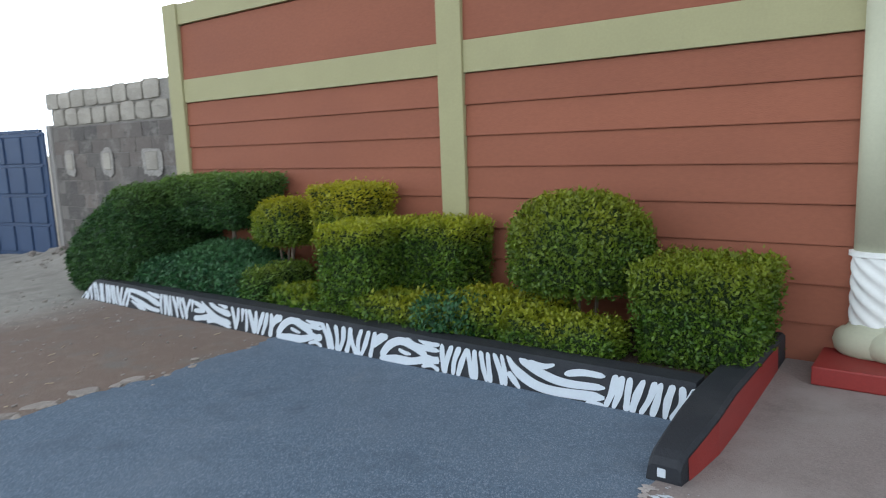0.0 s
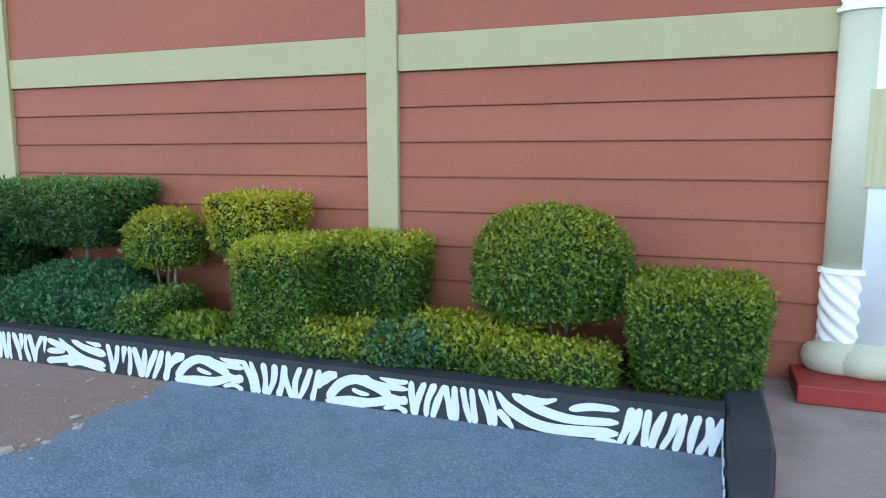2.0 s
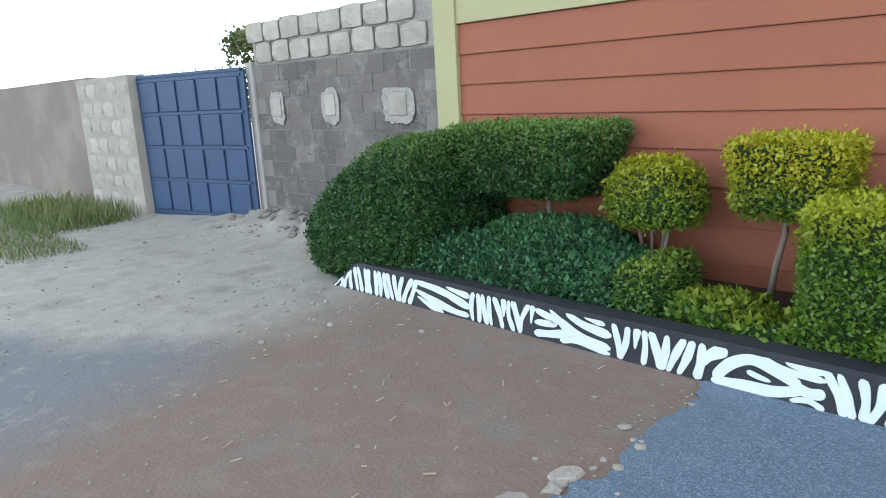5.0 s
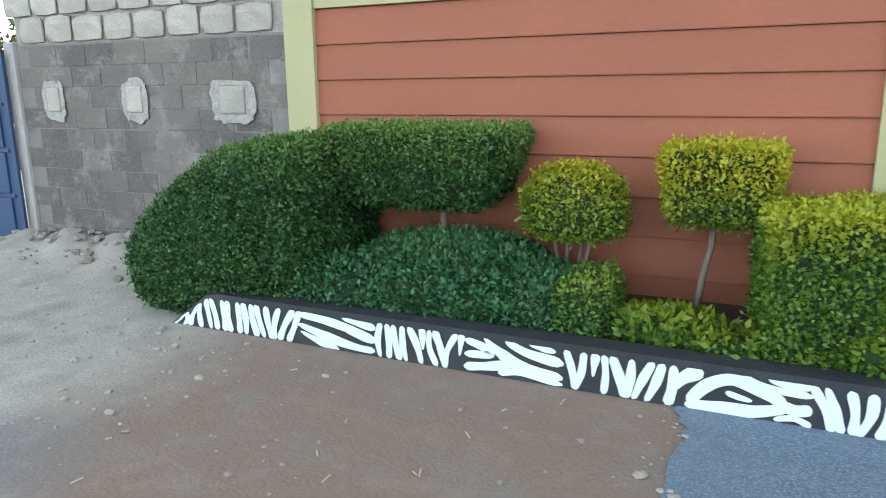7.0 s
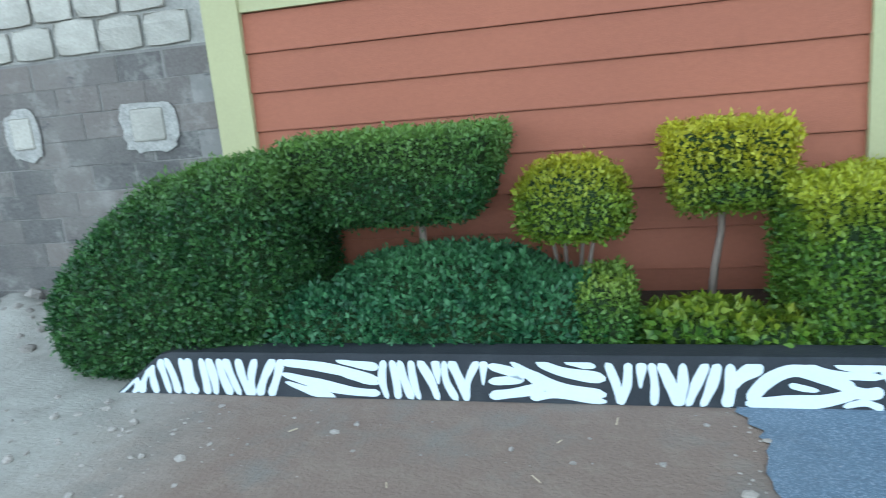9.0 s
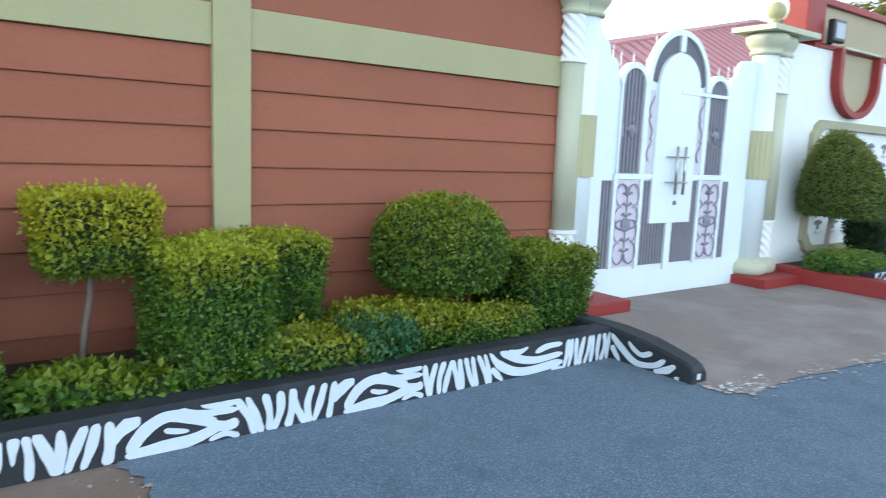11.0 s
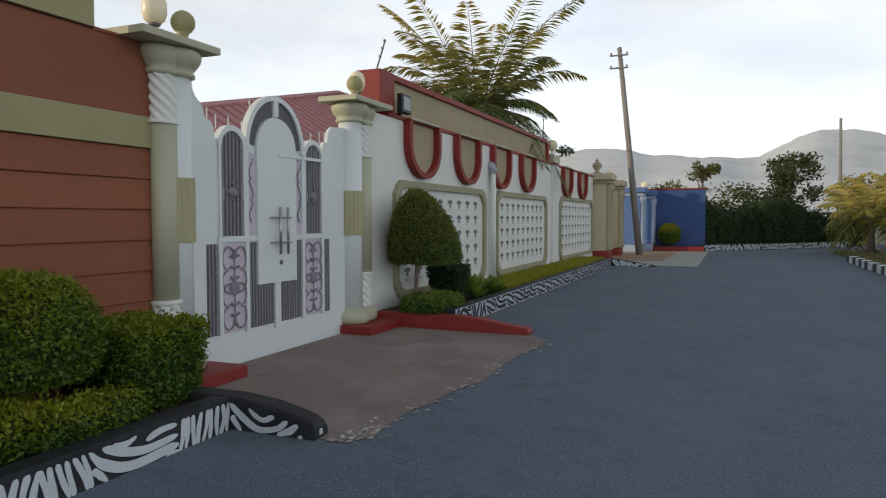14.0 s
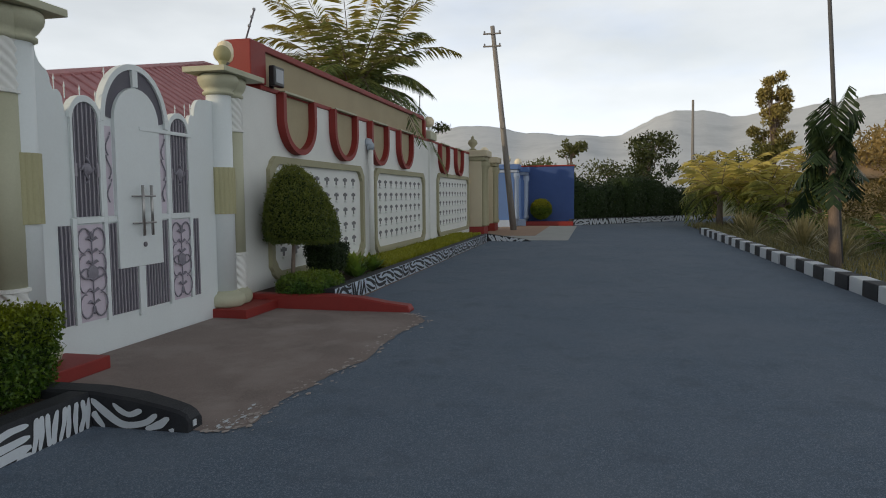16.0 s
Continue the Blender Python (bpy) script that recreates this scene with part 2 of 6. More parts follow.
def smeared_wall_mat(name, dark, brown, tint):
    """Old cement work: dark and brown blocks under pale smears of mortar that run across the joints."""
    m = bpy.data.materials.new(name)
    m.use_nodes = True
    n, l = m.node_tree.nodes, m.node_tree.links
    b = n["Principled BSDF"]
    b.inputs["Roughness"].default_value = 0.95
    geo = n.new("ShaderNodeNewGeometry")

    def noise(scale, stretch, detail=8, rough=0.65):
        mp = n.new("ShaderNodeMapping")
        mp.inputs["Scale"].default_value = stretch
        l.new(geo.outputs["Position"], mp.inputs["Vector"])
        t = n.new("ShaderNodeTexNoise")
        t.inputs["Scale"].default_value = scale
        t.inputs["Detail"].default_value = detail
        t.inputs["Roughness"].default_value = rough
        l.new(mp.outputs["Vector"], t.inputs["Vector"])
        return t.outputs["Fac"]

    def blend(fac, lo, hi, amount, a, c):
        r = n.new("ShaderNodeMapRange")
        r.inputs["From Min"].default_value, r.inputs["From Max"].default_value = lo, hi
        r.inputs["To Max"].default_value = amount
        l.new(fac, r.inputs["Value"])
        x = n.new("ShaderNodeMixRGB")
        l.new(r.outputs["Result"], x.inputs["Fac"])
        for k, v in (("Color1", a), ("Color2", c)):
            if isinstance(v, tuple):
                x.inputs[k].default_value = (*v, 1)
            else:
                l.new(v, x.inputs[k])
        return x.outputs["Color"]

    oi = n.new("ShaderNodeObjectInfo")
    col = blend(oi.outputs["Random"], 0.2, 1.0, tint, dark, brown)
    grain = noise(45.0, (1, 1, 1), 5)
    col = blend(grain, 0.35, 0.75, 0.45, col, (0.20, 0.185, 0.17))
    col = blend(noise(0.9, (1, 1, 1.3)), 0.48, 0.68, 0.55, col, (0.185, 0.168, 0.150))
    col = blend(noise(3.0, (1.0, 1, 1.2), 10, 0.72), 0.52, 0.64, 0.55, col, (0.285, 0.265, 0.24))
    col = blend(noise(4.0, (0.7, 1, 1.4), 7), 0.60, 0.68, 0.65, col, (0.055, 0.052, 0.055))
    l.new(col, b.inputs["Base Color"])
    bp = n.new("ShaderNodeBump")
    bp.inputs["Strength"].default_value = 0.8
    bp.inputs["Distance"].default_value = 0.02
    l.new(noise(30.0, (1, 1, 1), 8), bp.inputs["Height"])
    l.new(bp.outputs["Normal"], b.inputs["Normal"])
    return m


BLOCK = smeared_wall_mat("cement_block", (0.078, 0.070, 0.066), (0.170, 0.138, 0.120), 0.8)
MORTAR = smeared_wall_mat("block_mortar", (0.185, 0.170, 0.156), (0.185, 0.170, 0.156), 0.0)
STONE = mat("pale_dressed_stone", (0.36, 0.33, 0.285), 0.9, 0.22, 4, 50, 0.5, 50, second=(0.27, 0.245, 0.21), second_amount=0.6, random_tint=0.12)
BLUE = mat("blue_metal_paint", (0.028, 0.054, 0.120), 0.5, 0.12, 2, 40, 0.06, 60, second=(0.036, 0.064, 0.132), second_amount=0.5, second_scale=1.2)
BLUE_WALL = mat("blue_wall_paint", (0.050, 0.095, 0.265), 0.7, 0.12, 1.5, 30, 0.1, 80, second=(0.04, 0.08, 0.22), second_amount=0.4)
BLUE_WHITE = mat("bluish_white_paint", (0.40, 0.48, 0.62), 0.6, 0.08, 2, 30, 0.1, 80)
BLUE_PALE = mat("mid_blue_paint", (0.105, 0.19, 0.42), 0.6, 0.08, 2, 30, 0.1, 80)
DARK_METAL = mat("grey_violet_metal", (0.17, 0.155, 0.175), 0.45, 0.1, 5, 60, 0.05, 60, metal=0.2)
GRILLE = mat("dark_grille_panel", (0.105, 0.10, 0.125), 0.5, 0.1, 5, 60, 0.05, 60)
RIB = mat("grey_rib_paint", (0.36, 0.34, 0.385), 0.45, 0.06, 5, 60, 0.03, 60)
LILAC = mat("frosted_lilac_pane", (0.62, 0.56, 0.64), 0.35, 0.05, 4, 40, 0.03, 60)
STEEL = mat("brushed_steel", (0.42, 0.41, 0.40), 0.32, 0.08, 10, 80, 0.02, 100, metal=0.9)
SCROLL = mat("grey_wrought_iron", (0.23, 0.22, 0.26), 0.45, 0.08, 10, 60, 0.05, 60)
ROOF_RED = mat("red_roof_sheet", (0.44, 0.21, 0.22), 0.55, 0.15, 2, 30, 0.06, 50, second=(0.48, 0.24, 0.24), second_amount=0.5)
TAN = mat("tan_plaster", (0.40, 0.34, 0.22), 0.8, 0.08, 1.5, 40, 0.12, 80, second=(0.34, 0.29, 0.19), second_amount=0.4)
OLIVE = mat("olive_trim_paint", (0.36, 0.34, 0.22), 0.7, 0.08, 3, 40, 0.1, 80)
BARK = mat("grey_brown_bark", (0.19, 0.145, 0.115), 0.9, 0.3, 8, 60, 0.6, 40, stretch=(1, 1, 0.25))
POLE = mat("weathered_pole", (0.25, 0.235, 0.22), 0.85, 0.25, 3, 40, 0.3, 40, stretch=(1, 1, 0.15))
BLACK_METAL = mat("black_metal", (0.018, 0.018, 0.02), 0.4, 0.1, 5, 60, 0.05, 60)
# Green-black of the solid shrub cores; stands for shade seen between the leaves.
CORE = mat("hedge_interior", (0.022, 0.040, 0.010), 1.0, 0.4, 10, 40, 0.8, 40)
# The cream tint puts the globes' warm glow into the glass colour.
LAMP_GLASS = mat("opal_glass", (0.88, 0.78, 0.56), 0.25, 0.02, 3, 20, 0.0)
CRYSTAL = mat("clear_plastic_grey", (0.28, 0.30, 0.33), 0.2, 0.05, 4, 40, 0.0)
POLE_DARK = mat("dark_grey_pole", (0.085, 0.085, 0.09), 0.7, 0.2, 4, 40, 0.1, 60)
# Grey of the surface plates that stand in for shade inside the vent holes.
HOLE_SHADE = mat("dark_recess", (0.19, 0.19, 0.19), 0.9, 0.2, 6, 40, 0.1)
PIPE = mat("grey_blue_pipe", (0.40, 0.45, 0.52), 0.5, 0.06, 4, 40, 0.03)
TAN_PALE = mat("pale_tan_plaster", (0.56, 0.50, 0.36), 0.8, 0.08, 1.5, 40, 0.12, 80)
ROCK = mat("rubble_stone", (0.30, 0.265, 0.235), 0.95, 0.2, 8, 60, 0.5, 60, random_tint=0.18)

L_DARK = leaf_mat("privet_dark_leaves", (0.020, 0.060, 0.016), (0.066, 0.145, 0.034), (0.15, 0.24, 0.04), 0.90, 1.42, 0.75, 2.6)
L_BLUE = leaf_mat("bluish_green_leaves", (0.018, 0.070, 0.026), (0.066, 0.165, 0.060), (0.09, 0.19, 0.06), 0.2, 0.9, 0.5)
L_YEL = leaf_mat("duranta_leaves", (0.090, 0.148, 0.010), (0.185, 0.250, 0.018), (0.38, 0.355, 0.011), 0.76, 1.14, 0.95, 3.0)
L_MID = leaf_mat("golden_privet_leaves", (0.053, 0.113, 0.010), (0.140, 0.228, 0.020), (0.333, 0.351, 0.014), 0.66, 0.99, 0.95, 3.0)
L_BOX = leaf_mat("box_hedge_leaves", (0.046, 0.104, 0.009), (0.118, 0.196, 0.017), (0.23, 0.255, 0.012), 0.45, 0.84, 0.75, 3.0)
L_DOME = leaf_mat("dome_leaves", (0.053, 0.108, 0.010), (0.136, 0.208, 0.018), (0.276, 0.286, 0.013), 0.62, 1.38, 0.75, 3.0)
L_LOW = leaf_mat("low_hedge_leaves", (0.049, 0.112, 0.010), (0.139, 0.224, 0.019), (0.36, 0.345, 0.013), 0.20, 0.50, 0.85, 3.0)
# The palm's yellow is low-sun gold painted in, stronger towards the crown top.
L_PALM = leaf_mat("palm_leaves", (0.080, 0.120, 0.042), (0.24, 0.29, 0.10), (0.66, 0.45, 0.06), 3.2, 9.5, 0.75, 0.6, 0.5)
L_TREE = leaf_mat("tree_leaves", (0.030, 0.055, 0.015), (0.09, 0.12, 0.035), (0.20, 0.19, 0.06), 1.0, 6.0, 0.6, 0.4)
# Lit counterpart of L_TREE: the low sun's gold is mixed into its leaf colours.
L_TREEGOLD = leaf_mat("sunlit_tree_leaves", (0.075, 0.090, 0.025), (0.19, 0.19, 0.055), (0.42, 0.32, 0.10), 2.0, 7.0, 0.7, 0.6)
L_CLUMP = leaf_mat("mid_green_leaves", (0.040, 0.105, 0.016), (0.105, 0.20, 0.032), (0.24, 0.29, 0.03), 0.15, 0.60, 0.8, 3.0)
L_TREE2 = leaf_mat("deep_green_leaves", (0.080, 0.118, 0.020), (0.155, 0.190, 0.034), (0.27, 0.265, 0.045), 0.5, 2.4, 0.5, 1.0)
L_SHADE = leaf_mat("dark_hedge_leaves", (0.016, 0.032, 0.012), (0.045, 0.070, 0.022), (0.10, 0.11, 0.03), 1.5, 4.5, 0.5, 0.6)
# Bush palm yellow also holds sunlight, put into the colour of the upper fronds.
L_PALM2 = leaf_mat("bush_palm_leaves", (0.075, 0.11, 0.025), (0.27, 0.29, 0.06), (0.66, 0.54, 0.15), 0.8, 3.0, 0.9, 0.5, 0.4)
L_BANANA = leaf_mat("banana_leaves", (0.016, 0.034, 0.014), (0.040, 0.066, 0.022), (0.08, 0.10, 0.03), 1.5, 5.0, 0.4, 1.2)
# Dry olive tones, brightened so the colour itself carries the low sun.
L_DRY = leaf_mat("dry_olive_leaves", (0.10, 0.085, 0.025), (0.25, 0.20, 0.065), (0.38, 0.26, 0.09), 0.5, 3.4, 0.8, 0.5)
L_DARKGRASS = leaf_mat("green_grass_blades", (0.09, 0.13, 0.035), (0.18, 0.21, 0.07), (0.30, 0.28, 0.12), 0.0, 0.3, 0.5, 1.5)
L_GRASS = leaf_mat("dry_grass_blades", (0.13, 0.13, 0.045), (0.29, 0.25, 0.11), (0.46, 0.37, 0.17), 0.0, 0.8, 0.6, 0.6)
L_LAWN = leaf_mat("yellow_green_ground_cover", (0.13, 0.17, 0.015), (0.26, 0.27, 0.025), (0.42, 0.40, 0.03), 0.1, 0.4, 0.7, 1.5)


def ground_mat():
    m = bpy.data.materials.new("earth_and_dust")
    m.use_nodes = True
    n, l = m.node_tree.nodes, m.node_tree.links
    b = n["Principled BSDF"]
    b.inputs["Roughness"].default_value = 0.95
    geo = n.new("ShaderNodeNewGeometry")
    sep = n.new("ShaderNodeSeparateXYZ")
    l.new(geo.outputs["Position"], sep.inputs[0])

    def tex(s, d=6):
        t = n.new("ShaderNodeTexNoise")
        t.inputs["Scale"].default_value = s
        t.inputs["Detail"].default_value = d
        t.inputs["Roughness"].default_value = 0.6
        l.new(geo.outputs["Position"], t.inputs["Vector"])
        return t

    def math2(op, a, c):
        q = n.new("ShaderNodeMath")
        q.operation = op
        for i, v in enumerate((a, c)):
            if isinstance(v, float):
                q.inputs[i].default_value = v
            else:
                l.new(v, q.inputs[i])
        return q.outputs[0]

    def rng(v, a, c):
        q = n.new("ShaderNodeMapRange")
        q.inputs["From Min"].default_value, q.inputs["From Max"].default_value = a, c
        l.new(v, q.inputs["Value"])
        return q.outputs["Result"]

    def mix(f, a, c):
        q = n.new("ShaderNodeMixRGB")
        l.new(f, q.inputs["Fac"])
        for k, v in (("Color1", a), ("Color2", c)):
            if isinstance(v, tuple):
                q.inputs[k].default_value = (*v, 1)
            else:
                l.new(v, q.inputs[k])
        return q.outputs["Color"]

    n1, n2, n3 = tex(0.9), tex(45.0, 5), tex(2.6)
    n4 = tex(7.0, 8)
    dust = mix(n2.outputs["Fac"], (0.235, 0.215, 0.185), (0.36, 0.335, 0.295))
    dust = mix(rng(n4.outputs["Fac"], 0.45, 0.7), dust, (0.35, 0.325, 0.29))
    dust = mix(rng(n3.outputs["Fac"], 0.5, 0.72), dust, (0.21, 0.192, 0.168))
    earth = mix(n2.outputs["Fac"], (0.148, 0.103, 0.080), (0.215, 0.158, 0.124))
    earth = mix(rng(n4.outputs["Fac"], 0.5, 0.75), earth, (0.215, 0.165, 0.13))
    earth = mix(rng(n3.outputs["Fac"], 0.52, 0.75), earth, (0.175, 0.155, 0.135))
    lane = math2("ADD", math2("MULTIPLY", sep.outputs["Y"], -1.0), math2("MULTIPLY", n1.outputs["Fac"], 1.4))
    lane = math2("ADD", lane, math2("MULTIPLY", n4.outputs["Fac"], 0.5))
    lane = math2("ADD", lane, math2("MULTIPLY", sep.outputs["X"], 0.65))
    grey = mix(n2.outputs["Fac"], (0.115, 0.122, 0.130), (0.19, 0.195, 0.20))
    grey = mix(rng(n4.outputs["Fac"], 0.56, 0.72), grey, (0.25, 0.24, 0.22))
    dust = mix(rng(lane, 1.0, 1.4), dust, grey)
    edge = math2("ADD", sep.outputs["X"], math2("MULTIPLY", n1.outputs["Fac"], 1.2))
    edge = math2("ADD", edge, math2("MULTIPLY", sep.outputs["Y"], 0.22))
    ed = mix(rng(edge, -4.5, -3.5), dust, earth)
    grass = mix(n1.outputs["Fac"], (0.16, 0.14, 0.06), (0.25, 0.21, 0.10))
    yy = math2("ADD", sep.outputs["Y"], math2("MULTIPLY", n3.outputs["Fac"], 0.6))
    both = mix(rng(math2("MULTIPLY", yy, -1.0), 8.6, 9.0), ed, grass)
    far = rng(sep.outputs["X"], 44.0, 60.0)
    l.new(mix(far, both, (0.10, 0.12, 0.05)), b.inputs["Base Color"])
    bp = n.new("ShaderNodeBump")
    bp.inputs["Strength"].default_value = 0.6
    bp.inputs["Distance"].default_value = 0.02
    l.new(n2.outputs["Fac"], bp.inputs["Height"])
    l.new(bp.outputs["Normal"], b.inputs["Normal"])
    return m


GROUND = ground_mat()


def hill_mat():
    # Distance haze is put into the slope's pale blue-grey base colour.
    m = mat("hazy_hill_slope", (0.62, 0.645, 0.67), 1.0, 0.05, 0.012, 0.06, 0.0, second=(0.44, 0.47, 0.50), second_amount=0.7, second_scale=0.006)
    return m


# ---- mesh helpers ----
def empty(name, x=0, y=0, z=0, rz=0):
    e = new(name)
    e.empty_display_size = 0.1
    e.matrix_basis = pose(x, y, z, 0, 0, rz)
    return e


def link_bm(name, bm, material, parent=None, label="", smooth=False):
    me = bpy.data.meshes.new(name)
    bm.to_mesh(me)
    bm.free()
    me.materials.append(material)
    if smooth:
        me.polygons.foreach_set("use_smooth", [True] * len(me.polygons))
    ob = new(name, me)
    if parent:
        ob.parent = parent
    if label:
        ob["label"] = label
    return ob


def part(name, bm, material, parent, label="", smooth=False):
    return link_bm(name, bm, material, parent, label, smooth)


def again(ob, m, parent=None):
    """Another object on the same mesh, for alike pieces."""
    o = new(ob.name.split(".")[0], ob.data)
    o.parent = parent or ob.parent
    o.matrix_basis = m
    return o


def box(x0, x1, y0, y1, z0, z1, bevel=0.0, bm=None):
    own = bm is None
    bm = bm or bmesh.new()
    r = bmesh.ops.create_cube(bm, size=1)
    vs = r["verts"]
    for v in vs:
        v.co = Vector((x0 + (v.co.x + .5) * (x1 - x0), y0 + (v.co.y + .5) * (y1 - y0), z0 + (v.co.z + .5) * (z1 - z0)))
    if bevel:
        es = list({e for v in vs for e in v.link_edges})
        bmesh.ops.bevel(bm, geom=es, offset=bevel, segments=2, affect="EDGES", profile=0.6)
    return bm


def lathe(profile, seg=24, cx=0, cy=0, bm=None, a0=0.0, a1=360.0):
    """A turned shape from (radius, z) rows."""
    bm = bm or bmesh.new()
    rings = []
    full = a1 - a0 >= 359.9
    cnt = seg if full else seg + 1
    for r, z in profile:
        rings.append([bm.verts.new((cx + r * math.cos(radians(a0 + (a1 - a0) * i / seg)), cy + r * math.sin(radians(a0 + (a1 - a0) * i / seg)), z)) for i in range(cnt)])
    for a, b in zip(rings, rings[1:]):
        for i in range(seg):
            j = (i + 1) % cnt
            bm.faces.new((a[i], a[j], b[j], b[i]))
    if full:
        for ring, flip in ((rings[0], True), (rings[-1], False)):
            bm.faces.new(ring[::-1] if flip else ring)
    bmesh.ops.recalc_face_normals(bm, faces=bm.faces)
    return bm


def tube(pts, radii, seg=8, bm=None, closed_ends=True):
    bm = bm or bmesh.new()
    pts = [Vector(p) for p in pts]
    if not hasattr(radii, "__len__"):
        radii = [radii] * len(pts)
    rings = []
    for i, p in enumerate(pts):
        d = (pts[min(i + 1, len(pts) - 1)] - pts[max(i - 1, 0)]).normalized()
        u = d.cross(Vector((0.0, 0.13, 1.0)) if abs(d.z) < 0.9 else Vector((1.0, 0.0, 0.1))).normalized()
        w = d.cross(u)
        rings.append([bm.verts.new(p + (u * math.cos(2 * math.pi * k / seg) + w * math.sin(2 * math.pi * k / seg)) * radii[i]) for k in range(seg)])
    for a, b in zip(rings, rings[1:]):
        for k in range(seg):
            bm.faces.new((a[k], a[(k + 1) % seg], b[(k + 1) % seg], b[k]))
    if closed_ends:
        bm.faces.new(rings[0][::-1])
        bm.faces.new(rings[-1])
    bmesh.ops.recalc_face_normals(bm, faces=bm.faces)
    return bm


def prism(outline, y0, y1, bm=None):
    """An outline of (x, z) points extruded from y0 to y1."""
    bm = bm or bmesh.new()
    a = [bm.verts.new((x, y0, z)) for x, z in outline]
    b = [bm.verts.new((x, y1, z)) for x, z in outline]
    bm.faces.new(a)
    bm.faces.new(b[::-1])
    for i in range(len(a)):
        j = (i + 1) % len(a)
        bm.faces.new((a[j], a[i], b[i], b[j]))
    bmesh.ops.recalc_face_normals(bm, faces=bm.faces)
    return bm


def arc(cx, cz, rx, rz, a0, a1, n):
    return [(cx + rx * math.cos(radians(a0 + (a1 - a0) * i / n)), cz + rz * math.sin(radians(a0 + (a1 - a0) * i / n))) for i in range(n + 1)]


def band_prism(outer, inner, y0, y1, bm=None):
    """A strip between two open outlines of equal length, with depth."""
    bm = bm or bmesh.new()
    rows = [[bm.verts.new((x, y, z)) for x, z in line] for y in (y0, y1) for line in (outer, inner)]
    o0, i0, o1, i1 = rows
    for k in range(len(outer) - 1):
        bm.faces.new((o0[k], o0[k + 1], i0[k + 1], i0[k]))
        bm.faces.new((o1[k], i1[k], i1[k + 1], o1[k + 1]))
        bm.faces.new((o0[k], o1[k], o1[k + 1], o0[k + 1]))
        bm.faces.new((i0[k], i0[k + 1], i1[k + 1], i1[k]))
    for k in (0, len(outer) - 1):
        bm.faces.new((o0[k], i0[k], i1[k], o1[k]))
    bmesh.ops.recalc_face_normals(bm, faces=bm.faces)
    return bm


# ---- foliage ----
rs = np.random.RandomState(7)


def superblob(cx, cy, z0, z1, hx, hy, exp=0.25, vexp=0.25, bottom=1.0, yaw=0.0, lean=(0, 0), nu=72, nv=48, wob=0.008, shear=0.0, vbot=None, mid=0.5):
    """Clipped-shrub shape: a superellipsoid, narrower towards its foot by `bottom`. Returns verts and quads."""
    u = np.linspace(-math.pi, math.pi, nu, endpoint=False)
    v = np.linspace(-math.pi / 2, math.pi / 2, nv)
    U, V = np.meshgrid(u, v)
    p = lambda a, e: np.sign(a) * np.abs(a) ** e
    ve = np.where(V >= 0, vexp, vexp if vbot is None else vbot)
    X = p(np.cos(V), ve) * p(np.cos(U), exp)
    Y = p(np.cos(V), ve) * p(np.sin(U), exp)
    Z = p(np.sin(V), ve)
    t = np.where(Z >= 0, mid + (1 - mid) * Z, mid + mid * Z)
    sc = bottom + (1 - bottom) * t
    X, Y = X * hx * sc, Y * hy * sc
    X = X + shear * Y
    zz = z0 + (z1 - z0) * t
    ph = rs.rand(4) * 6
    w = 1 + wob * (np.sin(7 * X + ph[0] + 5 * zz) + np.sin(9 * Y + ph[1] + 7 * zz) + np.sin(11 * zz + ph[2] + 4 * X))
    X, Y = X * w, Y * w
    c, s = math.cos(radians(yaw)), math.sin(radians(yaw))
    P = np.stack([cx + c * X - s * Y + lean[0] * t, cy + s * X + c * Y + lean[1] * t, zz], -1).reshape(-1, 3)
    idx = np.arange(nu * nv).reshape(nv, nu)
    q = np.stack([idx[:-1], np.roll(idx, -1, 1)[:-1], np.roll(idx, -1, 1)[1:], idx[1:]], -1).reshape(-1, 4)
    return P, q


def leaves_on(P, q, count, size, out=0.5, jitter=0.02, aspect=0.55, zmin=-9.0):
    """Leaf quads scattered over the surface given, standing off at loose angles. Returns verts (n*4, 3)."""
    a, b, c, d = (P[q[:, k]] for k in range(4))
    nrm = np.cross(c - a, d - b)
    area = np.linalg.norm(nrm, axis=1) + 1e-9
    nrm = nrm / area[:, None]
    pick = rs.choice(len(q), count, p=area / area.sum())
    s, t = rs.rand(count, 1), rs.rand(count, 1)
    pos = a[pick] * (1 - s) * (1 - t) + b[pick] * s * (1 - t) + c[pick] * s * t + d[pick] * (1 - s) * t
    n = nrm[pick]
    cen = P.mean(0)
    flip = np.sign(((pos - cen) * n).sum(1, keepdims=True))
    n = n * np.where(flip == 0, 1, flip)
    pos = pos + n * rs.normal(0, jitter, (count, 1))
    if zmin > -9:
        keep = pos[:, 2] > zmin
        pos, n = pos[keep], n[keep]
        count = len(pos)
    return leaf_quads(pos, n, size, out, aspect)


